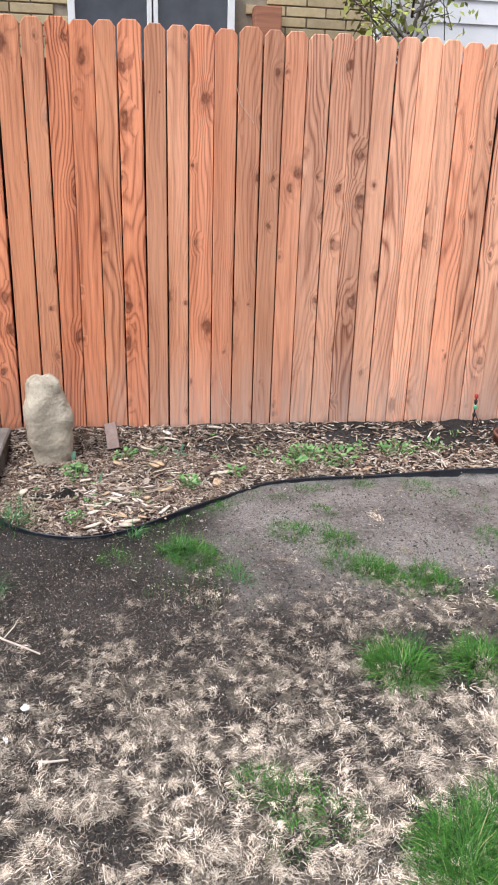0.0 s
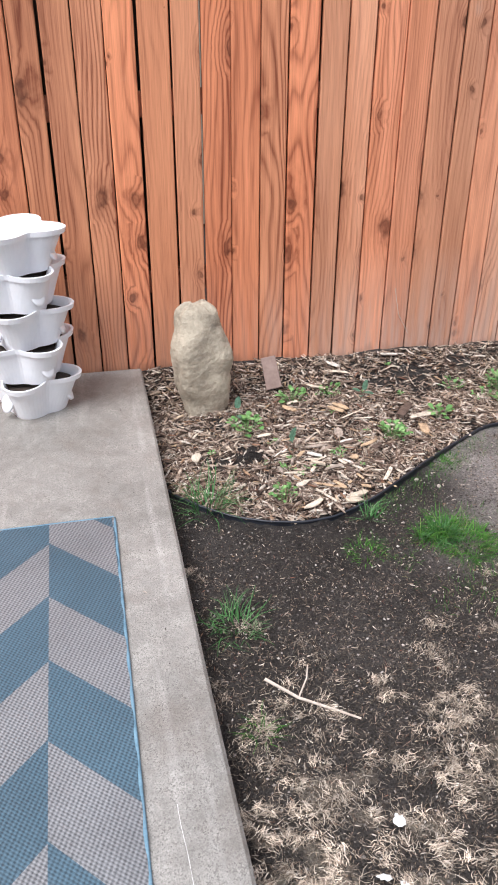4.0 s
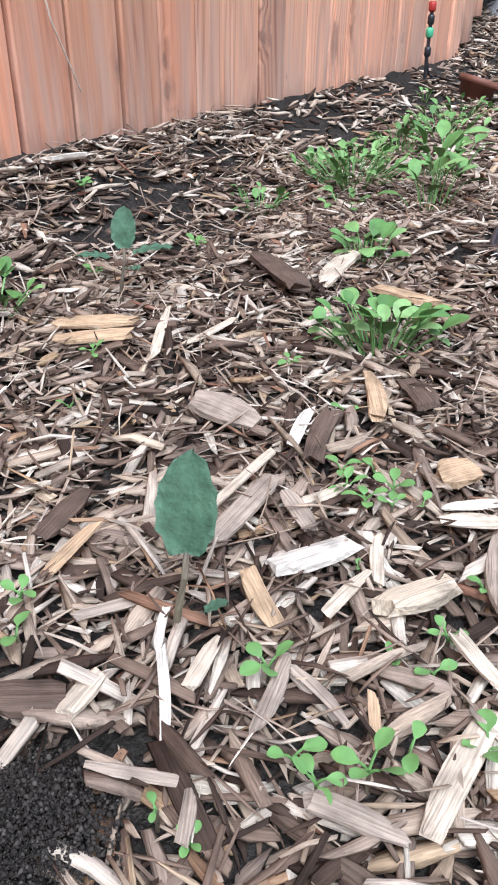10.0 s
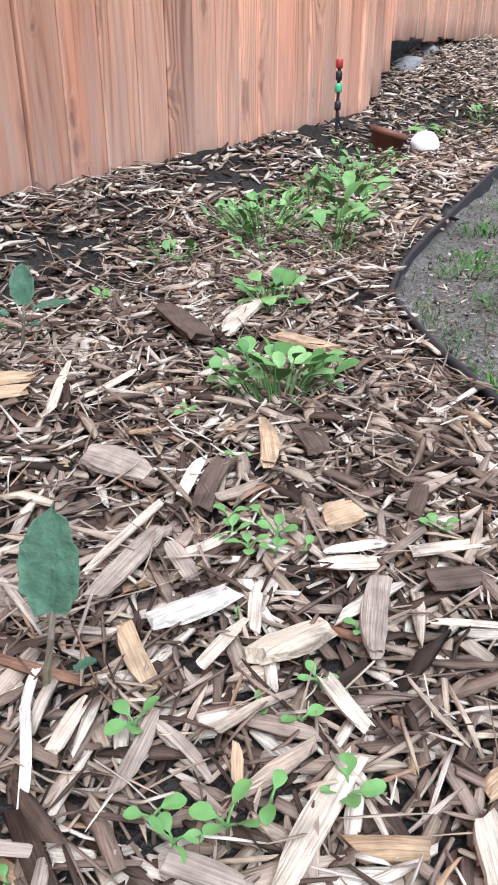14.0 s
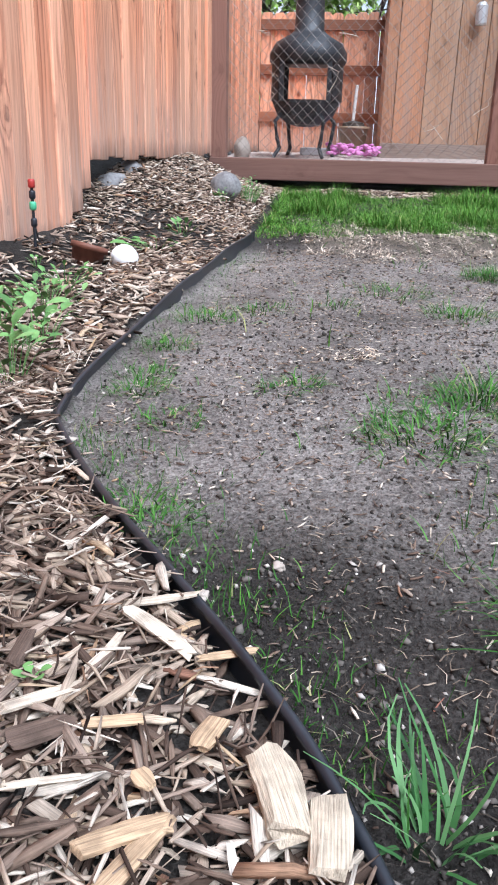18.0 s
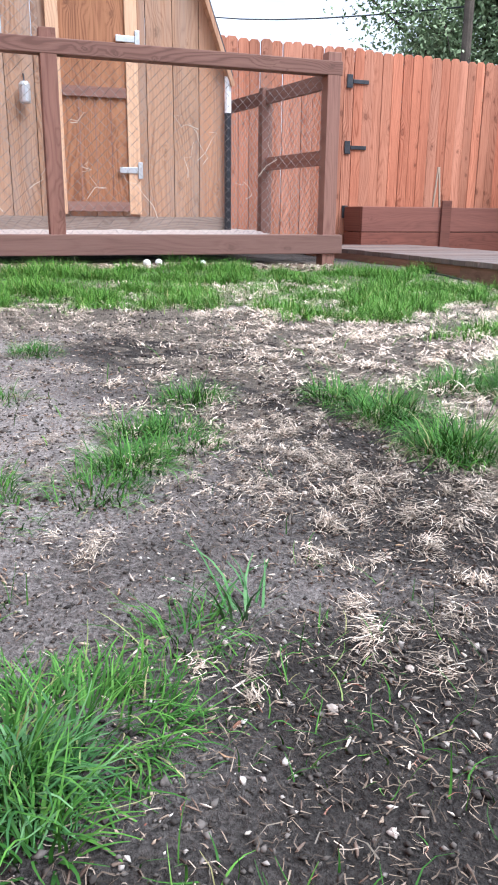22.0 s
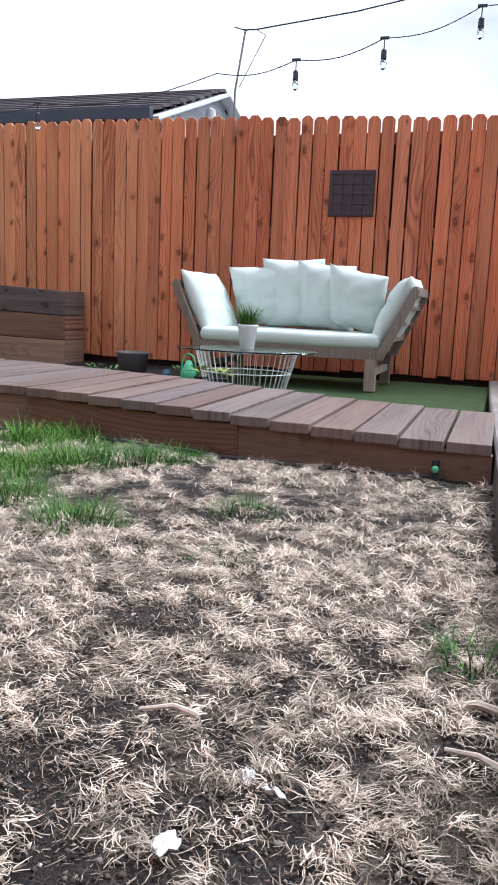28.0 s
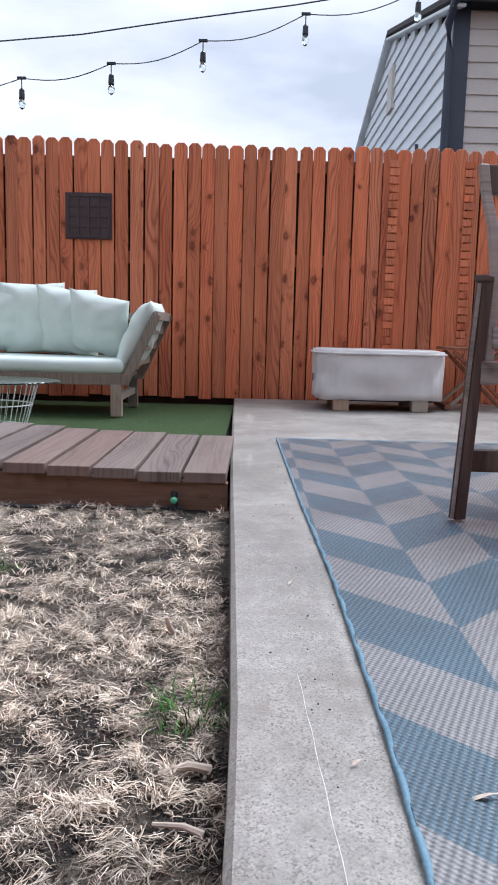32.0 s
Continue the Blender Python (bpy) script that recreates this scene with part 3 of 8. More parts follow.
N_A = (-3.6, fence_y(-3.6) + 0.008)
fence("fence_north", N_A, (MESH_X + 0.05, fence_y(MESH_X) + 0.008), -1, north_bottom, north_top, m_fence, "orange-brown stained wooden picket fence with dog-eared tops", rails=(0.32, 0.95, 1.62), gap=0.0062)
fence("fence_north_inner", (MESH_X + 0.06, 3.83), (7.55, 3.83), -1, lambda x, y: 0.29, lambda x, y: 2.0, m_fence, "orange stained picket fence inside the wire run", rails=())
fence("fence_south", (7.02, -3.408), (-5.0, -3.408), -1, lambda x, y: 0.03, lambda x, y: 1.815 + 0.06 * g_step(-0.5, 2.6, x), m_fence_far, "red-brown stained picket fence, bright orange behind the raised beds", gap=0.0095, pitch=0.100)
# added backing behind the pickets: its dark colour stands for shade in the gaps
m_back = wood("dark_gap_backing", (0.10, 0.07, 0.055), (0.05, 0.035, 0.03), (11, 11, 0.9), knots=0.0)
tagged(obj("wall_south", box_bm(-5.0, 7.0, -3.50, -3.47, -0.05, 1.70), m_back), "added dark backing that stands for shade in the fence gaps", "wall", kind="structure")
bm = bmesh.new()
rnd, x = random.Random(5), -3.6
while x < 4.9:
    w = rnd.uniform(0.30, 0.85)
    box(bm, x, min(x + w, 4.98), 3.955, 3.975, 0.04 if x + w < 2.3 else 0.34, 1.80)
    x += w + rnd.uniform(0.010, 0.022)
tagged(obj("wall_north", bm, m_back), "added dark backing that stands for shade in the fence gaps", "wall", kind="structure")
fence("fence_east", (7.02, 0.42), (7.02, -3.37), -1, lambda x, y: 0.10, lambda x, y: 1.95 - 0.05 * g_step(0.4, -3.4, y), m_fence_gate, "orange-brown stained picket fence with a hinged gate", gap=0.003)
back = fence("fence_back", (7.62, 3.82), (7.62, 2.4), -1, lambda x, y: 0.25, lambda x, y: 1.47, m_fence, "low orange fence panel with its rails facing the yard", gap=0.002, rails=(0.35, 0.75, 1.12), rail_side=-1)
fence("fence_west", (-5.15, -3.4), (-5.15, 3.8), -1, lambda x, y: 0.08, lambda x, y: 1.9, m_fence, "plain stained picket fence closing the patio")

# ---- timber walkway ----
def deck_z(x):
    return 0.095 + 0.045 * g_step(-0.5, 1.2, x)


def deck_y(x):
    return -0.09 - 0.20 * g_step(-0.5, 2.2, x) - 0.12 * g_step(2.2, 6.0, x)


deck = thing("boardwalk", "weathered brown timber boardwalk with a plank edge beam", "deck")
x, rnd = -0.533, random.Random(3)
while x < 6.55:
    w = 0.140
    z = deck_z(x + w / 2)
    y1, y0 = deck_y(x) + rnd.uniform(-0.004, 0.004), deck_y(x) - 0.86 - 0.25 * g_step(0.5, 3.0, x) + rnd.uniform(-0.01, 0.01)
    bm = box_bm(-w / 2 + 0.003, w / 2 - 0.003, y0, y1, -0.034, 0.0, bevel=0.003)
    o = part("board", bm, m_deck, deck)
    o.matrix_basis = Matrix.Translation((x + w / 2, 0, z + rnd.uniform(-0.002, 0.002))) @ Matrix.Rotation(rnd.uniform(-0.006, 0.006), 4, "Z")
    x += w + 0.004
for xa, xb in ((-0.535, 0.3), (0.302, 1.2), (1.202, 2.2), (2.202, 4.0), (4.002, 6.55)):
    bm = bmesh.new()
    vs = []
    for xx in (xa, xb):
        for yy in (deck_y(xx) - 0.012, deck_y(xx) - 0.05):
            for zz in (-0.06, deck_z(xx) - 0.036):
                vs.append(bm.verts.new((xx, yy, zz)))
    for f in ((0, 1, 3, 2), (4, 6, 7, 5), (0, 4, 5, 1), (2, 3, 7, 6), (0, 2, 6, 4), (1, 5, 7, 3)):
        bm.faces.new([vs[i] for i in f])
    bmesh.ops.recalc_face_normals(bm, faces=bm.faces)
    part("edge_beam", bm, m_beam, deck)
bm = bmesh.new()
for xx in (-0.46, 1.4, 3.0, 4.6, 6.4):
    box(bm, xx, xx + 0.04, deck_y(xx) - 0.88, deck_y(xx) - 0.06, -0.06, deck_z(xx) - 0.036)
part("joist_frame", bm, m_beam, deck)["kind"] = "stuff"

# ---- artificial turf and bare strip behind the walkway ----
m_turf, nt, b = material("artificial_turf", 0.85, spec=0.2)
vw = world_coords(nt)
n = noise_tex(nt, vw, 300.0, 3.0, 0.7)
link(nt, ramp(nt, n, (0.3, (0.025, 0.045, 0.02)), (0.7, (0.095, 0.165, 0.065))), b.inputs["Base Color"])
bump(nt, b, n, 0.9, 0.012)
bm = bmesh.new()
bmesh.ops.create_grid(bm, x_segments=50, y_segments=50, size=0.5)
for v in bm.verts:
    v.co = Vector((0.56 + v.co.x * 2.06, -2.10 + v.co.y * 2.15, 0.004 + 0.006 * bump_noise(v.co.x * 30, v.co.y * 30, 1)))
tagged(obj("turf", bm, m_turf), "strip of short artificial turf under the sofa", "turf", kind="structure")


# ---- loose ground cover ----
def grained(name, stops, rough=0.8, streak=(5, 150, 60)):
    """Wood pieces: a tone for each, with streaks along the fibres."""
    m, nt, b = material(name, rough, spec=0.2)
    col = ramp(nt, island(nt), *stops)
    at = nt.nodes.new("ShaderNodeAttribute")
    at.attribute_name = "grain"
    mp = nt.nodes.new("ShaderNodeMapping")
    mp.inputs["Scale"].default_value = streak
    nt.links.new(at.outputs["Vector"], mp.inputs["Vector"])
    n = noise_tex(nt, mp.outputs["Vector"], 6.0, 5.0, 0.65)
    n2 = noise_tex(nt, world_coords(nt), 40.0, 3.0, 0.6)
    col = mix(nt, 1.0, col, ramp(nt, n, (0.32, 0.55), (0.60, 1.14)), "MULTIPLY")
    col = mix(nt, 1.0, col, ramp(nt, n2, (0.30, 0.62), (0.55, 1.08)), "MULTIPLY")
    link(nt, col, b.inputs["Base Color"])
    bump(nt, b, n, 0.6, 0.003)
    return m


m_chip = grained("mulch_chip", ((0.0, (0.040, 0.027, 0.022)), (0.16, (0.11, 0.072, 0.056)), (0.28, (0.24, 0.17, 0.132)), (0.40, (0.17, 0.12, 0.096)), (0.50, (0.37, 0.285, 0.235)),
                                (0.62, (0.53, 0.42, 0.335)), (0.70, (0.36, 0.27, 0.20)), (0.80, (0.62, 0.53, 0.455)), (0.91, (0.76, 0.685, 0.60)), (0.96, (0.50, 0.35, 0.22)), (1.0, (0.25, 0.12, 0.085))))
m_straw, nt, b = material("dry_straw", 0.75, spec=0.2)
tone_ = nt.nodes.new("ShaderNodeAttribute")
tone_.attribute_name = "tone"
col = ramp(nt, island(nt), (0.0, (0.14, 0.105, 0.08)), (0.3, (0.33, 0.265, 0.212)), (0.65, (0.55, 0.465, 0.375)), (1.0, (0.70, 0.62, 0.53)))
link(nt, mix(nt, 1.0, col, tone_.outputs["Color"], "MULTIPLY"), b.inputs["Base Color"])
m_crumb = scattered("soil_crumb", ((0.0, (0.03, 0.026, 0.024)), (0.6, (0.10, 0.088, 0.080)), (0.9, (0.20, 0.178, 0.165)), (0.97, (0.45, 0.41, 0.38)), (1.0, (0.70, 0.66, 0.62))), 0.9, 120.0, 0.4)
m_grass = scattered("grass_blade", ((0.0, (0.018, 0.075, 0.010)), (0.5, (0.040, 0.145, 0.020)), (0.92, (0.105, 0.27, 0.045)), (1.0, (0.36, 0.32, 0.17))), 0.65, 20.0, 0.05)
# brighter copy of the grass colours, offsets the shade between dense blades
m_lawn = scattered("brightened_lawn_blade", ((0.0, (0.04, 0.12, 0.012)), (0.5, (0.078, 0.220, 0.027)), (0.92, (0.175, 0.38, 0.06)), (1.0, (0.42, 0.38, 0.18))), 0.65, 20.0, 0.05)
m_grass_blue = scattered("coarse_grass_blade", ((0.0, (0.032, 0.11, 0.034)), (0.6, (0.062, 0.18, 0.055)), (1.0, (0.15, 0.30, 0.13))), 0.55, 20.0, 0.05)


GX = np.arange(-0.72, 5.32, 0.012)
GY = np.arange(-0.42, 4.0, 0.012)
GROUND_Z = np.array([[ground(a, c) for c in GY] for a in GX])
LITTER = np.array([[litter(a, c) if c < 3.3 else 0.0 for c in GY] for a in GX])


def heights(x, y):
    """Ground heights at many places, between a fine grid of them."""
    u, w = np.clip((x - GX[0]) / 0.012, 0, len(GX) - 1.001), np.clip((y - GY[0]) / 0.012, 0, len(GY) - 1.001)
    i, j = u.astype(int), w.astype(int)
    u, w = u - i, w - j
    return (GROUND_Z[i, j] * (1 - u) + GROUND_Z[i + 1, j] * u) * (1 - w) + (GROUND_Z[i, j + 1] * (1 - u) + GROUND_Z[i + 1, j + 1] * u) * w


XX, YY = np.meshgrid(GX, GY, indexing="ij")
EDGE_Y = np.array([edge_y(a) for a in GX])
PATIO_X = np.array([patio_x(c) for c in GY])
DECK_Y = np.array([deck_y(a) for a in GX])
ON_LAWN = (XX > PATIO_X[None] + 0.005) & (XX < MESH_X - 0.05) & (YY > DECK_Y[:, None]) & (YY < EDGE_Y[:, None] - 0.01)


def spread(fn):
    """A field over the yard, from every second place of the grid."""
    coarse = np.array([[fn(a, c) for c in GY[::2]] for a in GX[::2]])
    return np.repeat(np.repeat(coarse, 2, 0), 2, 1)[:len(GX), :len(GY)]


def picked(n, field, x0, x1, y0, y1):
    """n places drawn from a field of weights."""
    wt_ = np.where((XX > x0) & (XX < x1) & (YY > y0) & (YY < y1), field, 0.0).ravel()
    k = RNG.choice(wt_.size, n, p=wt_ / wt_.sum())
    return XX.ravel()[k] + RNG.uniform(-0.006, 0.006, n), YY.ravel()[k] + RNG.uniform(-0.006, 0.006, n)


def turn_all(yaw, pitch, roll):
    """Rotation matrices (n, 3, 3) from arrays of angles."""
    cy, sy, cp, sp, cr, sr = np.cos(yaw), np.sin(yaw), np.cos(pitch), np.sin(pitch), np.cos(roll), np.sin(roll)
    z, o = np.zeros_like(yaw), np.ones_like(yaw)
    rz = np.array([[cy, -sy, z], [sy, cy, z], [z, z, o]]).transpose(2, 0, 1)
    ry = np.array([[cp, z, sp], [z, o, z], [-sp, z, cp]]).transpose(2, 0, 1)
    rx = np.array([[o, z, z], [z, cr, -sr], [z, sr, cr]]).transpose(2, 0, 1)
    return rz @ ry @ rx


def chip_arrays(x, y, z, length, width, thick, pitch, roll, yaw=None):
    """Splintered pieces with three sections each, bent and tapered."""
    n = len(x)
    yaw = RNG.uniform(0, 6.283, n) if yaw is None else yaw
    sec = np.array([-0.5, RNG.uniform(-0.1, 0.1), 0.5])
    v = np.zeros((n, 3, 4, 3))
    bend = RNG.normal(0, 0.05, n)
    skew = RNG.normal(0, 0.6, (n, 2))
    for s in range(3):
        taper = RNG.uniform(0.18, 1.10, n) if s != 1 else RNG.uniform(0.85, 1.1, n)
        tt = RNG.uniform(0.4, 0.9, n) if s != 1 else np.ones(n)
        off = RNG.normal(0, 0.07, n) * width
        for c, (sy_, sz_) in enumerate(((-1, -1), (1, -1), (1, 1), (-1, 1))):
            v[:, s, c, 0] = sec[s] * length + (sy_ * width * skew[:, 0 if s == 0 else 1] * 0.5 if s != 1 else 0) + RNG.normal(0, 0.02, n) * length
            v[:, s, c, 1] = sy_ * width * 0.5 * taper * (0.86 if sz_ > 0 else 1.0) + off
            v[:, s, c, 2] = sz_ * thick * 0.5 * tt + (bend * length if s == 1 else 0) + RNG.normal(0, 0.06, n) * thick
    grain = v.reshape(n, 12, 3).copy()
    grain += RNG.uniform(0, 50, (n, 1, 3))
    v = np.einsum("nij,nkj->nki", turn_all(yaw, pitch, roll), v.reshape(n, 12, 3))
    v += np.stack([x, y, z], 1)[:, None, :]
    f = []
    for s in (0, 4):
        for k in range(4):
            f.append((s + k, s + (k + 1) % 4, s + 4 + (k + 1) % 4, s + 4 + k))
    f += [(3, 2, 1, 0), (8, 9, 10, 11)]
    faces = (np.arange(n) * 12)[:, None, None] + np.array(f)[None]
    return v.reshape(-1, 3), faces.reshape(-1, 4), grain.reshape(-1, 3)


def with_grain(o, grain):
    a = o.data.attributes.new("grain", "FLOAT_VECTOR", "POINT")
    a.data.foreach_set("vector", np.asarray(grain, dtype=np.float32).ravel())
    return o


DIRT = [(0.52, 3.66, 0.14), (1.19, 3.77, 0.15), (-0.28, 3.22, 0.10), (0.40, 3.66, 0.07), (1.7, 3.74, 0.26), (2.6, 3.45, 0.35),
        (-0.34, 3.47, 0.07), (0.58, 3.27, 0.05), (0.066, 2.953, 0.035), (2.1, 3.68, 0.22), (-0.37, 3.20, 0.07), (0.75, 3.74, 0.06)]


BARE = np.zeros_like(XX)
for dx, dy, r in DIRT:
    wob = 0.75 + 0.3 * np.sin(XX * 41 + YY * 23) * np.sin(YY * 37 - XX * 19)
    BARE = np.maximum(BARE, 0.72 * ((XX - dx) ** 2 + (YY - dy) ** 2 < (r * wob) ** 2))
MULCHED = ((XX > PATIO_X[None] + 0.012) & (XX < 4.85) & (YY > EDGE_Y[:, None] + 0.014) & (YY < np.where(XX > 2.3, 3.99, 3.83 - 0.008 * XX))) * (1.0 - BARE)


def bed_points(n, x0, x1):
    return picked(n, MULCHED, x0, x1, 2.7, 3.9)


vs_, fs_, gs_, base_ = [], [], [], 0
for n, x0, x1, la, lb, wa, wb, lift, tilt in (
        (8000, -0.6, 0.95, 0.010, 0.026, 0.003, 0.007, 0.003, 0.25), (5500, -0.6, 0.95, 0.018, 0.040, 0.0035, 0.0085, 0.008, 0.26),
        (1900, -0.6, 0.95, 0.030, 0.055, 0.0055, 0.0110, 0.012, 0.20), (7500, -0.6, 0.95, 0.012, 0.046, 0.0010, 0.0032, 0.015, 0.30),
        (5500, 0.95, 4.8, 0.014, 0.04, 0.004, 0.010, 0.004, 0.25), (5500, 0.95, 4.8, 0.022, 0.056, 0.005, 0.012, 0.011, 0.25)):
    x, y = bed_points(n, x0, x1)
    wd = RNG.uniform(wa, wb, n)
    th = wd * RNG.uniform(0.22, 0.55, n)
    v, f, g = chip_arrays(x, y, heights(x, y) + lift * RNG.uniform(0.3, 1.3, n) + th * 0.3, RNG.uniform(la, lb, n), wd, th, RNG.normal(0, tilt, n), RNG.normal(0, 0.35, n))
    vs_.append(v), fs_.append(f + base_), gs_.append(g)
    base_ += len(v)
# strip of mulch below the timber beam
x, y = RNG.uniform(4.45, 4.93, 3400), RNG.uniform(0.1, 3.4, 3400)
wd = RNG.uniform(0.004, 0.011, 3400)
v, f, g = chip_arrays(x, y, heights(x, y) + 0.008 * RNG.random(3400), RNG.uniform(0.016, 0.055, 3400), wd, wd * 0.4, RNG.normal(0, 0.25, 3400), RNG.normal(0, 0.35, 3400))
vs_.append(v), fs_.append(f + base_), gs_.append(g)
with_grain(bulk("wood_mulch", np.concatenate(vs_), np.concatenate(fs_), m_chip, "tan and brown shredded wood mulch over the bed", "mulch"), np.concatenate(gs_))

# larger splinters that lie on top, one by one: place, length, width, yaw, tone
CHIPS_NEAR_KALE = [(-0.058, 3.107, 0.052, 0.021, -28, "P"), (-0.099, 3.177, 0.049, 0.013, -130, "t"), (-0.146, 3.21, 0.028, 0.005, -154, "w"), (-0.183, 3.184, 0.057, 0.005, -143, "w"),
                   (-0.2, 3.217, 0.03, 0.012, 5, "p"), (-0.156, 3.178, 0.033, 0.009, 5, "p"), (-0.157, 3.142, 0.053, 0.008, 11, "g"), (-0.152, 3.053, 0.076, 0.012, -4, "p"),
                   (-0.049, 3.171, 0.055, 0.018, -33, "w"), (-0.071, 3.141, 0.041, 0.008, -11, "p"), (-0.036, 3.137, 0.048, 0.008, -158, "p"), (-0.002, 3.249, 0.087, 0.009, -2, "p"),
                   (-0.028, 3.231, 0.074, 0.015, -1, "g"), (0.089, 3.247, 0.055, 0.01, 10, "w")]
CHIPS_BEHIND_KALE = [(0.083, 3.226, 0.077, 0.016, 13, "d"), (-0.085, 3.331, 0.058, 0.018, 10, "d"), (-0.112, 3.299, 0.049, 0.01, 5, "t"), (0.15, 3.496, 0.076, 0.022, -61, "t"),
                     (0.126, 3.478, 0.07, 0.021, -56, "t"), (0.184, 3.445, 0.12, 0.01, 29, "p"), (0.214, 3.409, 0.071, 0.01, -9, "p"), (0.081, 3.312, 0.06, 0.028, -94, "g"),
                     (0.384, 3.424, 0.12, 0.033, -130, "d"), (0.439, 3.373, 0.112, 0.023, 5, "p"), (0.403, 3.279, 0.077, 0.034, -104, "t"), (0.168, 3.223, 0.081, 0.015, -153, "t"),
                     (0.184, 3.191, 0.052, 0.021, -140, "d"), (0.026, 3.101, 0.04, 0.012, -57, "p"), (0.047, 3.106, 0.042, 0.01, -48, "w"), (0.079, 3.126, 0.026, 0.026, -45, "t")]
CHIPS_BEFORE_KALE = [(-0.212, 3.237, 0.034, 0.02, -55, "d"), (-0.222, 3.169, 0.041, 0.006, -66, "g"), (-0.227, 3.142, 0.023, 0.006, 25, "g"), (-0.148, 3.122, 0.036, 0.006, -114, "g"),
                     (-0.149, 3.095, 0.03, 0.005, -155, "t"), (-0.196, 3.084, 0.042, 0.01, -84, "g"), (-0.088, 3.065, 0.036, 0.01, -126, "p"), (-0.146, 3.244, 0.038, 0.007, -34, "g"),
                     (-0.014, 3.2, 0.04, 0.012, -127, "g"), (0.013, 3.194, 0.039, 0.009, -25, "p")]
CHIPS_BY_FENCE = [(0.205, 3.773, 0.078, 0.026, -70, "w"), (0.206, 3.735, 0.094, 0.013, -36, "p"), (0.1, 3.66, 0.085, 0.018, -44, "p"), (-0.147, 2.86, 0.07, 0.022, 27, "p"),
                  (-0.147, 2.984, 0.046, 0.017, 24, "p"), (-0.091, 2.906, 0.1, 0.011, -66, "p"), (-0.058, 2.971, 0.105, 0.013, -27, "t"), (0.148, 2.991, 0.076, 0.013, -126, "p"),
                  (-0.455, 3.225, 0.059, 0.029, -106, "p"), (-0.191, 3.336, 0.052, 0.021, -11, "p"), (0.455, 3.79, 0.069, 0.025, -4, "w"), (-0.047, 3.528, 0.062, 0.024, -52, "t"),
                  (-0.02, 3.58, 0.046, 0.015, 10, "p")]
CHIPS_BY_EDGING = [(0.009, 2.891, 0.063, 0.024, -160, "P"), (-0.016, 2.861, 0.052, 0.021, -179, "P"), (0.051, 2.935, 0.033, 0.015, -14, "t"), (-0.012, 3.071, 0.071, 0.015, 14, "g"),
                   (0.038, 3.037, 0.045, 0.017, -50, "d"), (0.069, 3.047, 0.057, 0.011, -53, "p"), (-0.028, 2.966, 0.05, 0.014, -55, "t"), (0.195, 2.999, 0.059, 0.01, -80, "p"),
                   (0.142, 2.938, 0.045, 0.008, -72, "t"), (0.12, 3.023, 0.046, 0.007, -17, "p"), (0.052, 2.995, 0.037, 0.009, -72, "t"), (0.0, 3.021, 0.045, 0.006, -68, "p"),
                   (0.117, 3.082, 0.045, 0.012, 5, "d"), (0.007, 2.964, 0.017, 0.011, -134, "t"), (-0.041, 2.905, 0.036, 0.005, -161, "w")]
TONES = {"P": (grained("pale_block", ((0.0, (0.57, 0.47, 0.36)), (1.0, (0.66, 0.565, 0.455)))), "pale fresh-split"), "p": (grained("pale_splinter", ((0.0, (0.64, 0.53, 0.42)), (1.0, (0.74, 0.65, 0.545)))), "pale"),
         "w": (grained("bleached_splinter", ((0.0, (0.74, 0.68, 0.61)), (1.0, (0.80, 0.745, 0.68)))), "bleached whitish"), "t": (grained("tan_splinter", ((0.0, (0.50, 0.345, 0.215)), (1.0, (0.60, 0.44, 0.30)))), "tan"),
         "g": (grained("grey_splinter", ((0.0, (0.36, 0.295, 0.25)), (1.0, (0.47, 0.39, 0.33)))), "grey-brown weathered"), "d": (grained("dark_bark_splinter", ((0.0, (0.10, 0.068, 0.054)), (1.0, (0.16, 0.115, 0.094)))), "dark bark-covered")}


def splinter_mesh(length, width, thick, rnd):
    """A torn piece of wood: ragged ends, ridged faces, uneven width."""
    secs, around = 8, 8
    v, grain = [], []
    off = Vector((rnd.uniform(0, 50), rnd.uniform(0, 50), rnd.uniform(0, 50)))
    torn = [[rnd.uniform(-0.11, 0.05) for _ in range(around)] for _ in range(2)]
    sway, ta, tb = rnd.uniform(-0.06, 0.06), rnd.uniform(0.55, 0.95), rnd.uniform(0.45, 0.95)
    for i in range(secs):
        u = i / (secs - 1)
        wide = (ta + (1 - ta) * min(1, u * 3.5)) * (tb + (1 - tb) * min(1, (1 - u) * 3.0))
        for k in range(around):
            a = 6.28318 * (k + 0.5) / around
            cy, cz = math.cos(a), math.sin(a)
            cy, cz = math.copysign(abs(cy) ** 0.7, cy), math.copysign(abs(cz) ** 0.7, cz)
            ridge = 1 + 0.22 * noise.noise(Vector((u * 1.4, k * 0.9, off.x))) + 0.07 * noise.noise(Vector((u * 9, k * 2.0, off.y)))
            x = (u - 0.5) * length + (torn[0][k] * -length if i == 0 else torn[1][k] * length if i == secs - 1 else 0)
            p = Vector((x, cy * width * 0.5 * wide * ridge + sway * length * math.sin(u * 3.14), cz * thick * 0.5 * ridge * (0.7 + 0.3 * wide)))
            v.append(p)
            grain.append(p + off)
    f = [(i * around + k, i * around + (k + 1) % around, (i + 1) * around + (k + 1) % around, (i + 1) * around + k) for i in range(secs - 1) for k in range(around)]
    me = bpy.data.meshes.new("wood_splinter")
    me.from_pydata(v, [], f + [tuple(range(around))[::-1], tuple(range((secs - 1) * around, secs * around))])
    at = me.attributes.new("grain", "FLOAT_VECTOR", "POINT")
    at.data.foreach_set("vector", np.array(grain, dtype=np.float32).ravel())
    return me


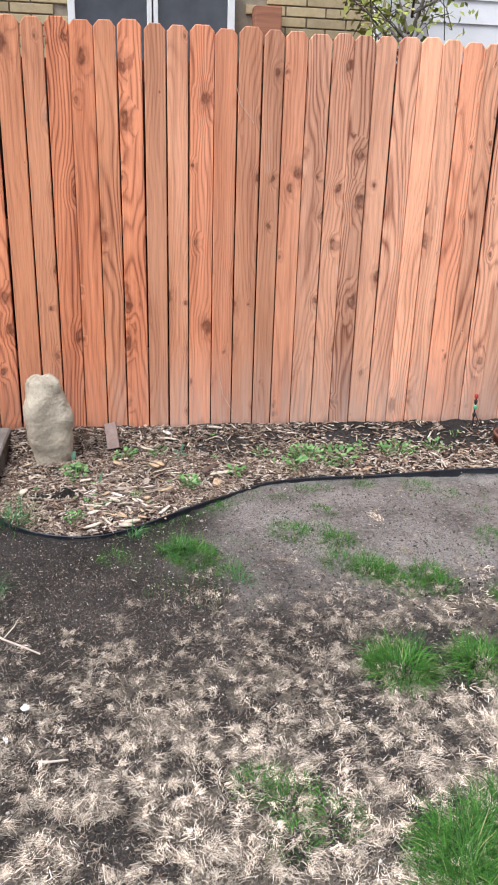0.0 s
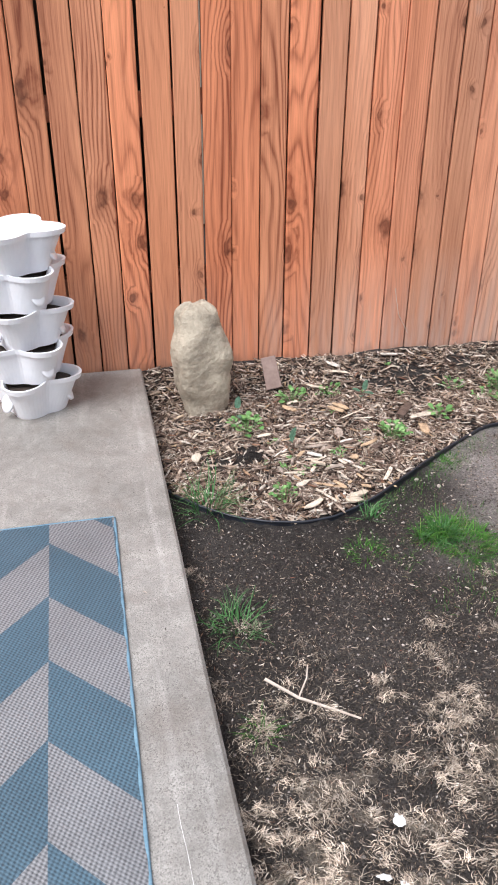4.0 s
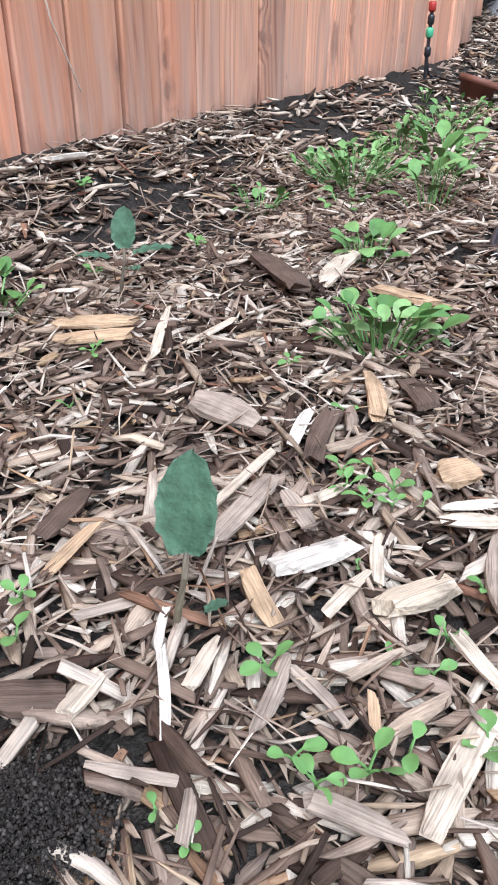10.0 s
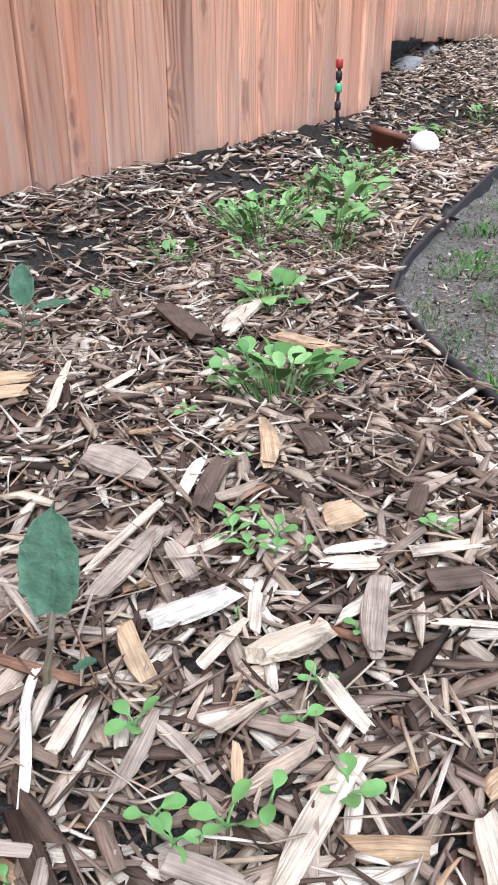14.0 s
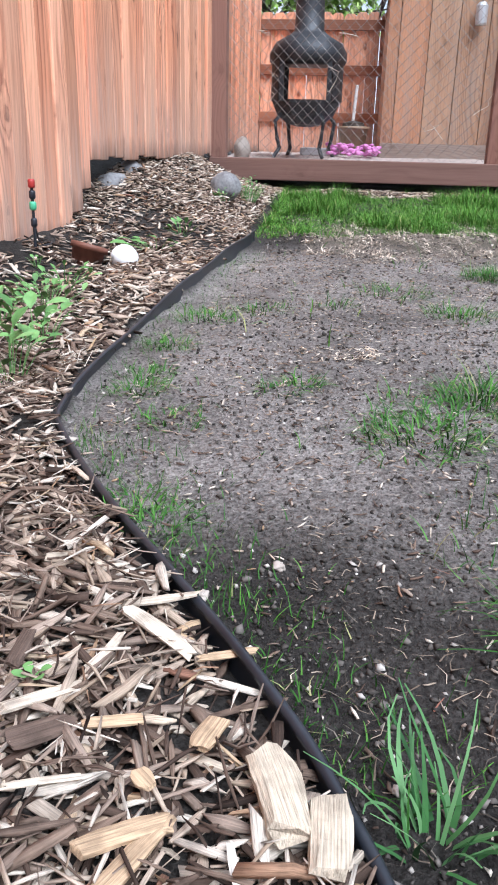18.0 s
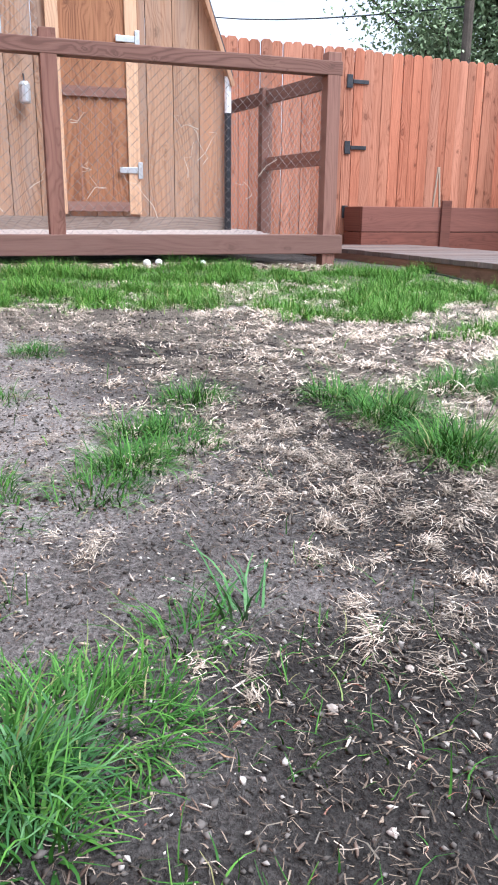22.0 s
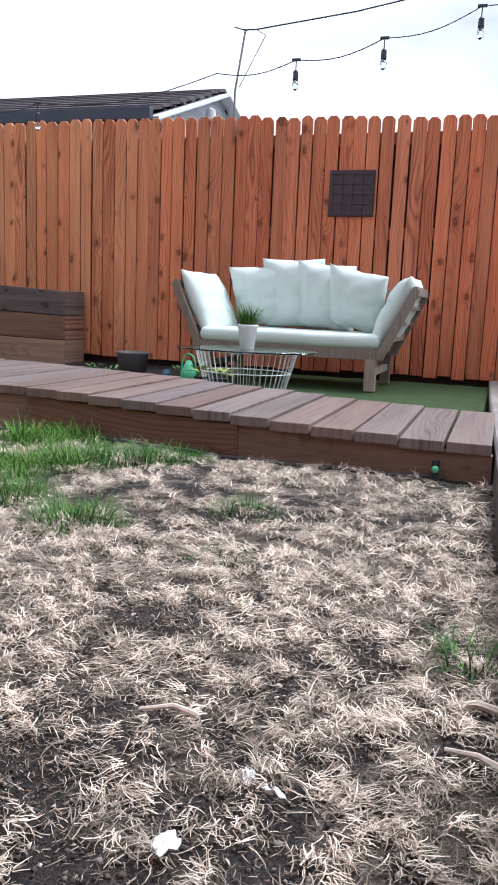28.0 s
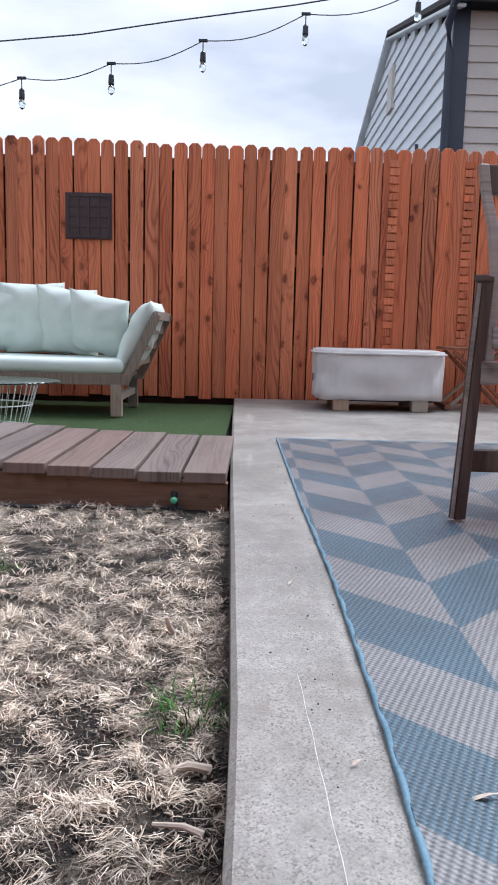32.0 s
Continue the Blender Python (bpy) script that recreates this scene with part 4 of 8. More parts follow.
rnd = random.Random(31)
for x, y, ln, wd, yw, key in CHIPS_NEAR_KALE + CHIPS_BEHIND_KALE + CHIPS_BEFORE_KALE + CHIPS_BY_FENCE + CHIPS_BY_EDGING:
    thick = wd * (0.55 if key == "P" else rnd.uniform(0.28, 0.42))
    me = splinter_mesh(ln, wd * 1.08, thick, rnd)
    me.materials.append(TONES[key][0])
    o = tagged(new("wood_splinter", me), TONES[key][1] + " split wood chip lying on the mulch", "wood chip", "large wood chips")
    o.matrix_basis = pose(x, y, ground(x, y) + 0.017 + thick * 0.3, rnd.gauss(0, 7), rnd.gauss(0, 4), yw)


def ribbons(x, y, z, yaw, length, width, rise, droop, curl, segs=4, kinkz=None):
    """Blades as bent strips with a raised midrib; rise: lean from the ground in radians."""
    n = len(x)
    t = np.linspace(0, 1, segs + 1)[None, :]
    ang = rise[:, None] - droop[:, None] * t
    ds = length[:, None] / segs
    hx = np.concatenate([np.zeros((n, 1)), np.cumsum(np.cos(ang[:, :-1]) * ds, 1)], 1)
    hz = np.concatenate([np.zeros((n, 1)), np.cumsum(np.sin(ang[:, :-1]) * ds, 1)], 1)
    yw = yaw[:, None] + curl[:, None] * t
    px, py = x[:, None] + hx * np.cos(yw), y[:, None] + hx * np.sin(yw)
    pz = z[:, None] + hz
    w = width[:, None] * 0.5 * np.clip(1.25 - t, 0.12, 1.0)
    nx_, ny_ = -np.sin(yw), np.cos(yw)
    v = np.zeros((n, segs + 1, 2, 3))
    for k, s in enumerate((-1, 1)):
        v[:, :, k, 0], v[:, :, k, 1], v[:, :, k, 2] = px + s * w * nx_, py + s * w * ny_, pz
    f = np.array([(2 * i, 2 * i + 1, 2 * i + 3, 2 * i + 2) for i in range(segs)])
    faces = (np.arange(n) * (segs + 1) * 2)[:, None, None] + f[None]
    return v.reshape(-1, 3), faces.reshape(-1, 4)


# matted clumps of dead grass: each lies over in one direction and frays outwards
DRY_SOIL = spread(dryness)
STRAW = LITTER * ON_LAWN
vs_, fs_, tones_, base_ = [], [], [], 0
for clumps_, per, x0, x1, y0, y1, la, lb, wd, reach, segs, apart in ((680, 125, -0.6, 1.1, 0.9, 2.9, 0.010, 0.032, 0.0014, 0.030, 3, 0.040), (330, 110, -0.6, 1.6, -0.3, 1.0, 0.016, 0.044, 0.0020, 0.042, 3, 0.054),
                                                                     (760, 62, 1.0, 3.9, -0.3, 3.2, 0.018, 0.045, 0.0032, 0.055, 2, 0.050)):
    tx_, ty_ = picked(clumps_ * 8, STRAW ** 1.5 + 0.0002 * ON_LAWN, x0, x1, y0, y1)
    keep = []
    for k in range(len(tx_)):
        if len(keep) < clumps_ and (not keep or np.min((tx_[keep] - tx_[k]) ** 2 + (ty_[keep] - ty_[k]) ** 2) > apart ** 2):
            keep.append(k)
    cx_, cy_, clumps_ = tx_[keep], ty_[keep], len(keep)
    n = clumps_ * per
    who = np.repeat(np.arange(clumps_), per)
    size = RNG.uniform(0.5, 1.5, clumps_)[who]
    a = RNG.uniform(0, 6.283, n)
    d = reach * size * np.abs(RNG.normal(0, 0.55, n))
    sub_ = who * 3 + RNG.integers(0, 3, n)
    ox, oy = RNG.normal(0, 0.75, clumps_ * 3)[sub_] * reach * size, RNG.normal(0, 0.75, clumps_ * 3)[sub_] * reach * size
    x, y = cx_[who] + ox + d * np.cos(a), cy_[who] + oy + d * np.sin(a)
    yaw = RNG.uniform(0, 6.283, clumps_)[who] + RNG.normal(0, 0.5, clumps_ * 3)[sub_] + RNG.normal(0, 0.55, n)
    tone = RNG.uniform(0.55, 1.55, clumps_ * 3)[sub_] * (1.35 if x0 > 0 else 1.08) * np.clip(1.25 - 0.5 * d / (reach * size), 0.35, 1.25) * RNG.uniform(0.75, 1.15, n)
    ok = (x > np.interp(y, GY, PATIO_X) + 0.006) & (y < np.interp(x, GX, EDGE_Y) - 0.012) & (y > np.interp(x, GX, DECK_Y) + 0.01)
    z = heights(x, y) + 0.001 + 0.017 * np.exp(-(d / (reach * size)) ** 2) * RNG.random(n)
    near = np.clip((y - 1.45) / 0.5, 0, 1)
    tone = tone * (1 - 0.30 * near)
    q = [k[ok] for k in (x, y, z, yaw, RNG.uniform(la, lb, n) * (1 - 0.3 * near), RNG.uniform(0.6, 1.25, n) * wd, RNG.normal(0.12, 0.22, n), RNG.normal(0.35, 0.35, n), RNG.normal(0, 0.55, n))]
    v, f = ribbons(*q, segs)
    vs_.append(v), fs_.append(f + base_), tones_.append(np.repeat(tone[ok], (segs + 1) * 2))
    base_ += len(v)
# single stalks between the clumps
for n, x0, x1, y0, y1, la, lb, wd in ((15000, -0.6, 1.2, 0.9, 2.9, 0.008, 0.026, 0.0011), (9000, -0.6, 2.6, -0.3, 2.9, 0.014, 0.034, 0.0016)):
    x, y = picked(n, (STRAW + 0.10) * ON_LAWN * (1 - 0.8 * DRY_SOIL), x0, x1, y0, y1)
    v, f = ribbons(x, y, heights(x, y) + RNG.uniform(0.001, 0.008, n), RNG.uniform(0, 6.283, n), RNG.uniform(la, lb, n), RNG.uniform(0.6, 1.2, n) * wd, RNG.normal(0.12, 0.2, n), RNG.normal(0.3, 0.4, n), RNG.normal(0, 0.9, n), 2)
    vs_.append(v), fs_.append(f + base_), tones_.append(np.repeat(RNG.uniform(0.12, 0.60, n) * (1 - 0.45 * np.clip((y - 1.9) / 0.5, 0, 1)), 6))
    base_ += len(v)
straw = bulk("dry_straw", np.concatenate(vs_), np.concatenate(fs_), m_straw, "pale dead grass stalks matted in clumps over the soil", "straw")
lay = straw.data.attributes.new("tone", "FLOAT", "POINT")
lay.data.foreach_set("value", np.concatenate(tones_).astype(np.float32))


def crumbs(name, n, x0, x1, y0, y1, ra, rb, mat, label, field, cat):
    x, y = picked(n, field * ON_LAWN, x0, x1, y0, y1)
    r = ra + (rb - ra) * RNG.random(n) ** 3
    octa = np.array([(1, 0, 0), (0, 1, 0), (-1, 0, 0), (0, -1, 0), (0.2, 0, 0.6), (0, 0, -0.6)])
    v = octa[None] * r[:, None, None] * RNG.uniform(0.4, 1.4, (n, 6, 3))
    v = np.einsum("nij,nkj->nki", turn_all(RNG.uniform(0, 6.3, n), RNG.normal(0, 0.5, n), RNG.normal(0, 0.5, n)), v)
    v += np.stack([x, y, heights(x, y) + r * 0.35], 1)[:, None]
    f = np.array([(0, 1, 4), (1, 2, 4), (2, 3, 4), (3, 0, 4), (1, 0, 5), (2, 1, 5), (3, 2, 5), (0, 3, 5)])
    return bulk(name, v.reshape(-1, 3), ((np.arange(n) * 6)[:, None, None] + f[None]).reshape(-1, 3), mat, label, cat)


LOOSE = (1.0 - 0.5 * LITTER) * (1 - 0.8 * DRY_SOIL)
crumbs("soil_crumbs", 38000, -0.6, 1.4, 0.9, 3.1, 0.0010, 0.0052, m_crumb, "crumbly dark soil with grit", LOOSE, "soil")
crumbs("soil_clods", 11000, 0.6, 3.6, -0.1, 3.2, 0.002, 0.009, m_crumb, "small clods of dry soil", LOOSE, "soil")

crumbs("soil_grit", 8000, 0.2, 2.7, 1.9, 3.35, 0.0010, 0.0044, m_crumb, "dark grit and small clods on pale dried soil", DRY_SOIL, "soil")

# a crumbled clump of black soil on the mulch
n = 15000
q = RNG.normal(0, 1, (n, 2)) * 0.019
r = 0.0003 + 0.0014 * RNG.random(n) ** 4
lift = 0.030 * np.exp(-(q ** 2).sum(1) / 0.0009) * RNG.uniform(0.6, 1.0, n) + 0.008
octa = np.array([(1, 0, 0), (0, 1, 0), (-1, 0, 0), (0, -1, 0), (0.2, 0, 0.8), (0, 0, -0.8)])
v = octa[None] * r[:, None, None] * RNG.uniform(0.4, 1.5, (n, 6, 3))
v += np.stack([q[:, 0] - 0.268, q[:, 1] + 3.20, heights(q[:, 0] - 0.268, q[:, 1] + 3.20) + lift], 1)[:, None]
f = np.array([(0, 1, 4), (1, 2, 4), (2, 3, 4), (3, 0, 4), (1, 0, 5), (2, 1, 5), (3, 2, 5), (0, 3, 5)])
m_black_soil = scattered("black_soil", ((0.0, (0.018, 0.015, 0.014)), (0.8, (0.055, 0.048, 0.045)), (1.0, (0.10, 0.09, 0.085))), 0.9, 120.0, 0.4)
bulk("soil_clump", v.reshape(-1, 3), ((np.arange(n) * 6)[:, None, None] + f[None]).reshape(-1, 3), m_black_soil, "crumbled clump of black soil on the mulch", "soil")

# pale flecks and short bits of chaff on the bare soil
n = 15000
x, y = picked(n, (0.7 + 1.2 * DRY_SOIL) * ON_LAWN, -0.6, 2.6, 0.9, 3.2)
wd = RNG.uniform(0.0009, 0.0030, n)
v, f, g = chip_arrays(x, y, heights(x, y) + 0.003, 0.003 + 0.013 * RNG.random(n) ** 2.5, wd, wd * 0.6, RNG.normal(0, 0.2, n), RNG.normal(0, 0.3, n))
with_grain(bulk("chaff", v, f, m_chip, "short pale bits of wood and chaff on the soil", "chaff"), g)

# dark broken thatch over all of the lawn soil
n = 48000
x, y = picked(n, ON_LAWN * (0.25 + 0.75 * np.clip((2.75 - YY) / 0.45, 0, 1) * np.clip((1.2 - XX) / 0.9, 0, 1)) * (1 - 0.7 * DRY_SOIL), -0.6, 1.8, 0.6, 2.9)
v, f = ribbons(x, y, heights(x, y) + RNG.uniform(0.0, 0.006, n), RNG.uniform(0, 6.3, n), RNG.uniform(0.004, 0.018, n), RNG.uniform(0.0007, 0.0016, n), RNG.normal(0.2, 0.3, n), RNG.normal(0.2, 0.5, n), RNG.normal(0, 0.8, n), 2)
m_thatch = scattered("brown_thatch", ((0.0, (0.035, 0.028, 0.022)), (0.45, (0.13, 0.10, 0.078)), (0.8, (0.30, 0.235, 0.18)), (0.96, (0.52, 0.44, 0.36)), (1.0, (0.22, 0.07, 0.045))), 0.8, 60.0, 0.1)
bulk("thatch", v, f, m_thatch, "short brown bits of rotted thatch on the soil", "thatch")


# ---- grass ----
def tuft(x, y, r, h, n, mat=None, width=0.0021, lean=0.85, label="", droop=1.5):
    n = int(n * 1.5)
    a, d = RNG.uniform(0, 6.283, n), r * np.sqrt(RNG.random(n))
    px, py = x + d * np.cos(a), y + d * np.sin(a)
    L = h * RNG.uniform(0.55, 1.25, n)
    rise = 1.45 - lean * RNG.random(n) * (0.45 + d / max(r, 1e-3))
    v, f = ribbons(px, py, heights(px, py) - 0.004, a + RNG.normal(0, 0.7, n), L, width * RNG.uniform(0.7, 1.3, n), rise, droop * RNG.uniform(0.4, 1.6, n), RNG.normal(0, 0.5, n), 5)
    o = bulk("grass_tuft", v, f, mat or m_grass, smooth=True)
    del o["kind"]
    return tagged(o, label or "green tuft of fine lawn grass growing from bare soil", "grass tuft", "grass tufts")


BIG = "large tuft of long arching grass blades"
for x, y, r, h, n in ((0.80, 1.86, 0.085, 0.10, 520), (1.06, 1.85, 0.08, 0.09, 420), (0.74, 1.22, 0.09, 0.09, 480), (0.24, 2.61, 0.09, 0.055, 380), (0.72, 2.71, 0.12, 0.04, 150), (0.93, 2.40, 0.06, 0.05, 170),
                      (1.08, 2.38, 0.06, 0.06, 190), (0.34, 1.29, 0.06, 0.045, 90), (0.27, 1.46, 0.045, 0.04, 60), (0.88, 2.43, 0.06, 0.075, 190), (0.78, 2.50, 0.07, 0.05, 120), (0.82, 2.66, 0.06, 0.06, 130),
                      (0.64, 2.76, 0.08, 0.045, 150), (2.05, 2.47, 0.07, 0.06, 170), (1.29, 1.30, 0.12, 0.08, 520), (1.24, 1.87, 0.08, 0.07, 300), (1.16, 1.45, 0.09, 0.08, 340), (1.34, 2.19, 0.07, 0.07, 210),
                      (1.10, 2.30, 0.06, 0.06, 150), (0.72, 1.10, 0.08, 0.08, 380), (0.34, 0.86, 0.09, 0.08, 380), (0.64, 0.74, 0.13, 0.08, 480), (0.60, 0.12, 0.14, 0.09, 420), (0.37, 1.40, 0.07, 0.05, 110),
                      (0.03, 0.58, 0.09, 0.05, 130), (-0.05, 1.00, 0.06, 0.04, 50), (-0.53, 1.28, 0.05, 0.07, 70), (0.86, 1.27, 0.09, 0.09, 360), (-0.06, 2.62, 0.05, 0.05, 60), (0.90, 0.60, 0.14, 0.09, 480),
                      (-0.50, 2.06, 0.03, 0.05, 30), (1.08, 3.20, 0.05, 0.035, 80), (0.89, 3.19, 0.045, 0.032, 70), (0.79, 3.18, 0.045, 0.032, 70), (0.66, 3.10, 0.05, 0.025, 60), (1.34, 3.17, 0.07, 0.035, 100), (1.44, 3.06, 0.08, 0.03, 90), (0.38, 3.05, 0.05, 0.028, 70), (0.42, 3.08, 0.04, 0.028, 60), (0.81, 2.96, 0.035, 0.03, 40), (0.85, 2.93, 0.03, 0.035, 40), (1.53, 2.9, 0.04, 0.04, 30), (1.75, 2.75, 0.10, 0.04, 110), (1.45, 2.62, 0.08, 0.045, 110), (0.36, 2.48, 0.05, 0.06, 60)):
    tuft(x, y, r, h, n)
LUSH = "dense dark green clump of lawn grass among straw"
for x, y, r, h, n in ((0.69, 1.16, 0.10, 0.085, 420), (0.86, 0.82, 0.14, 0.085, 600), (0.72, 0.30, 0.14, 0.080, 520), (0.47, 0.02, 0.12, 0.065, 360), (1.21, 0.12, 0.16, 0.085, 560), (1.44, 0.30, 0.16, 0.085, 560),
                      (1.10, 1.12, 0.12, 0.080, 460), (1.06, 0.61, 0.15, 0.085, 560), (0.30, 1.45, 0.06, 0.050, 90), (0.45, 1.34, 0.07, 0.050, 110), (1.27, 1.54, 0.09, 0.070, 300), (0.97, 2.31, 0.06, 0.055, 130)):
    tuft(x, y, r, h, n, label=LUSH)
tuft(0.185, 2.65, 0.038, 0.062, 170, m_grass_blue, 0.0030, 0.9, BIG, 1.4)
tuft(0.200, 2.67, 0.035, 0.082, 90, m_grass, 0.0026, 0.6, BIG, 1.1)
tuft(0.125, 2.645, 0.022, 0.065, 40, m_grass, 0.0028, 0.7, BIG, 1.1)
tuft(0.015, 2.80, 0.020, 0.075, 22, m_grass_blue, 0.0034, 0.9, "coarse blue-green grass blades beside the plastic edging", 0.8)
tuft(-0.47, 2.94, 0.05, 0.12, 60, m_grass_blue, 0.003, 0.9, "tall coarse grass growing over the plastic edging", 0.8)
tuft(-0.49, 2.39, 0.05, 0.09, 60, m_grass_blue, 0.0025, 1.0, "spindly grass beside the concrete", 1.0)
tuft(0.385, 2.41, 0.03, 0.09, 18, m_grass_blue, 0.003, 1.1, "spindly grass blades on bare soil", 0.8)

# thin grass along the lawn side of the edging
xs_ = np.concatenate([RNG.uniform(0.03, 2.5, 800), RNG.uniform(0.05, 0.6, 700)])
ys_ = np.array([edge_y(a) for a in xs_]) - np.abs(RNG.normal(0.02, 0.06, 1500)) - 0.012
n = len(xs_)
v, f = ribbons(xs_, ys_, heights(xs_, ys_) - 0.003, RNG.uniform(0, 6.3, n), RNG.uniform(0.008, 0.026, n), RNG.uniform(0.0008, 0.0016, n), RNG.normal(1.1, 0.25, n), RNG.uniform(0.1, 0.9, n), RNG.normal(0, 0.4, n))
bulk("edge_grass", v, f, m_grass, "thin young grass along the plastic edging", "grass")


# sprouting grass around the big tuft
n = 420
x, y = picked(n, ON_LAWN * spread(lambda a, c: g_step(-0.05, 0.25, bump_noise(a, c, 6.0)) * (0.15 + 0.85 * g_step(0.45, 0.15, math.hypot(a - 0.2, c - 2.62)))), 0.0, 0.9, 2.2, 3.2)
v, f = ribbons(x, y, heights(x, y) - 0.002, RNG.uniform(0, 6.3, n), RNG.uniform(0.012, 0.045, n), RNG.uniform(0.0008, 0.002, n), RNG.normal(1.0, 0.35, n), RNG.uniform(0.1, 1.2, n), RNG.normal(0, 0.5, n))
bulk("grass_sprouts", v, f, m_grass, "thin young grass sprouting from dark soil", "grass")


def clump(x, y):
    return g_step(-0.04, 0.22, bump_noise(x + 3, y, 3.6) + 0.35 * bump_noise(x, y + 7, 9.0))


def lawn_weight(x, y):
    far = g_step(2.95, 3.25, x + 0.2 * bump_noise(x, y, 4)) * (1 - g_step(4.40, 4.55, x)) * g_step(3.42, 3.25, y) * g_step(-0.25, 0.1, y)
    near = g_step(2.2, 2.6, x + 0.5 * bump_noise(x, y, 3)) * g_step(1.6, 1.2, y) * (1 - g_step(4.4, 4.6, x))
    low = 0.9 * g_step(0.5, 0.9, x) * (1 - g_step(2.4, 2.8, x)) * g_step(1.15, 0.85, y + 0.3 * bump_noise(x, y, 4))
    c = clump(x, y)
    return max(far * (0.70 + 0.30 * c), near * (0.06 + 0.94 * c), low * c, 0.002 * g_step(0.8, 1.2, x))


n = 125000
x, y = picked(n, ON_LAWN * spread(lawn_weight), 0.5, 4.85, -0.4, 3.3)
a = RNG.uniform(0, 6.283, n)
hh = np.array([0.018 + 0.055 * clump(p, q) + 0.045 * max(0.0, bump_noise(p, q, 6.0)) for p, q in zip(x, y)])
v, f = ribbons(x, y, heights(x, y) - 0.004, a, hh * RNG.uniform(0.6, 1.4, n), RNG.uniform(0.0018, 0.0036, n), RNG.normal(1.05, 0.3, n), RNG.uniform(0.6, 2.4, n), RNG.normal(0, 0.5, n), 3)
bulk("lawn_grass", v, f, m_lawn, "patchy green lawn grass at the far side of the yard", "grass")


# ---- more materials ----
m_black = mottled("black_plastic", (0.010, 0.012, 0.018), (0.026, 0.031, 0.042), 12, 0.40, 120, 0.15, 0.001)
m_rock = mottled("buff_sandstone", (0.25, 0.215, 0.165), (0.60, 0.53, 0.42), 12, 0.9, 70, 0.9, 0.006)
m_slate = mottled("pinkish_slate", (0.22, 0.15, 0.13), (0.36, 0.27, 0.24), 14, 0.85, 90, 0.4)
m_stone = mottled("grey_river_stone", (0.10, 0.10, 0.11), (0.32, 0.32, 0.33), 10, 0.7, 80, 0.2)
m_pebble = mottled("pale_pebble", (0.36, 0.31, 0.275), (0.56, 0.49, 0.44), 30, 0.7, 150, 0.1, per=0.3)
m_white = mottled("white_plastic", (0.80, 0.83, 0.88), (0.88, 0.90, 0.93), 6, 0.45, 40, 0.05, 0.001)
m_potsoil = mottled("potting_soil", (0.02, 0.016, 0.013), (0.07, 0.05, 0.04), 20, 0.95, 120, 0.8)
m_terracotta = mottled("brown_plastic_pot", (0.14, 0.055, 0.038), (0.22, 0.085, 0.055), 15, 0.6, 90, 0.1)
m_cloth = mottled("mint_cushion_fabric", (0.57, 0.665, 0.63), (0.68, 0.76, 0.725), 7, 0.95, 420, 0.25, 0.001)
m_iron = mottled("dark_steel", (0.03, 0.033, 0.04), (0.085, 0.09, 0.10), 9, 0.5, 120, 0.2, 0.001, metal=0.7)
m_wire = mottled("galvanised_wire", (0.20, 0.18, 0.17), (0.33, 0.31, 0.30), 30, 0.5, 200, 0.05, metal=0.7)
m_zinc = mottled("galvanised_hinge", (0.45, 0.47, 0.50), (0.65, 0.67, 0.70), 30, 0.4, 200, 0.05, metal=0.6)
m_cover = mottled("grey_cover_fabric", (0.54, 0.53, 0.53), (0.70, 0.69, 0.69), 5, 0.9, 300, 0.2, 0.001)
m_roof = mottled("dark_shingle", (0.055, 0.045, 0.052), (0.12, 0.10, 0.11), 25, 0.9, 110, 0.6, 0.006, per=0.35)
m_fascia = mottled("navy_trim", (0.035, 0.045, 0.07), (0.055, 0.065, 0.095), 5, 0.5, 60, 0.05)
m_blue_side = mottled("pale_blue_siding", (0.78, 0.84, 0.88), (0.85, 0.89, 0.92), 4, 0.6, 60, 0.05, per=0.08)
m_cream = mottled("cream_siding", (0.60, 0.545, 0.50), (0.70, 0.65, 0.60), 4, 0.6, 60, 0.05, per=0.08)
m_white_side = mottled("white_siding", (0.70, 0.70, 0.72), (0.80, 0.80, 0.82), 4, 0.6, 60, 0.05, per=0.08)
m_brick = mottled("buff_brick", (0.36, 0.27, 0.15), (0.52, 0.41, 0.25), 20, 0.85, 120, 0.3, per=0.25)
m_mortar = mottled("grey_mortar", (0.24, 0.20, 0.15), (0.34, 0.29, 0.23), 20, 0.9, 90, 0.3)
m_paint = mottled("white_painted_wood", (0.66, 0.66, 0.66), (0.80, 0.80, 0.79), 9, 0.6, 90, 0.1)
m_green = mottled("green_plastic", (0.07, 0.42, 0.23), (0.11, 0.52, 0.30), 6, 0.35, 60, 0.03)
m_pink = mottled("pink_petals", (0.55, 0.14, 0.46), (0.80, 0.36, 0.68), 40, 0.7, 120, 0.2)
m_charcoal = mottled("charcoal_planter", (0.075, 0.07, 0.072), (0.12, 0.115, 0.115), 10, 0.7, 90, 0.1)
m_cactus = mottled("cactus_skin", (0.05, 0.11, 0.055), (0.11, 0.19, 0.09), 9, 0.7, 60, 0.2)
m_cord = mottled("cotton_cord", (0.62, 0.57, 0.50), (0.78, 0.74, 0.68), 20, 0.95, 150, 0.3)
m_bark = mottled("tree_bark", (0.055, 0.042, 0.034), (0.13, 0.105, 0.085), 6, 0.95, 40, 0.8, 0.01)
m_leaf = scattered("young_leaf", ((0.0, (0.09, 0.21, 0.065)), (0.6, (0.16, 0.33, 0.11)), (1.0, (0.26, 0.44, 0.18))), 0.5, 60, 0.15)
m_kale = scattered("kale_leaf", ((0.0, (0.14, 0.285, 0.195)), (1.0, (0.19, 0.35, 0.245))), 0.55, 110, 1.0)
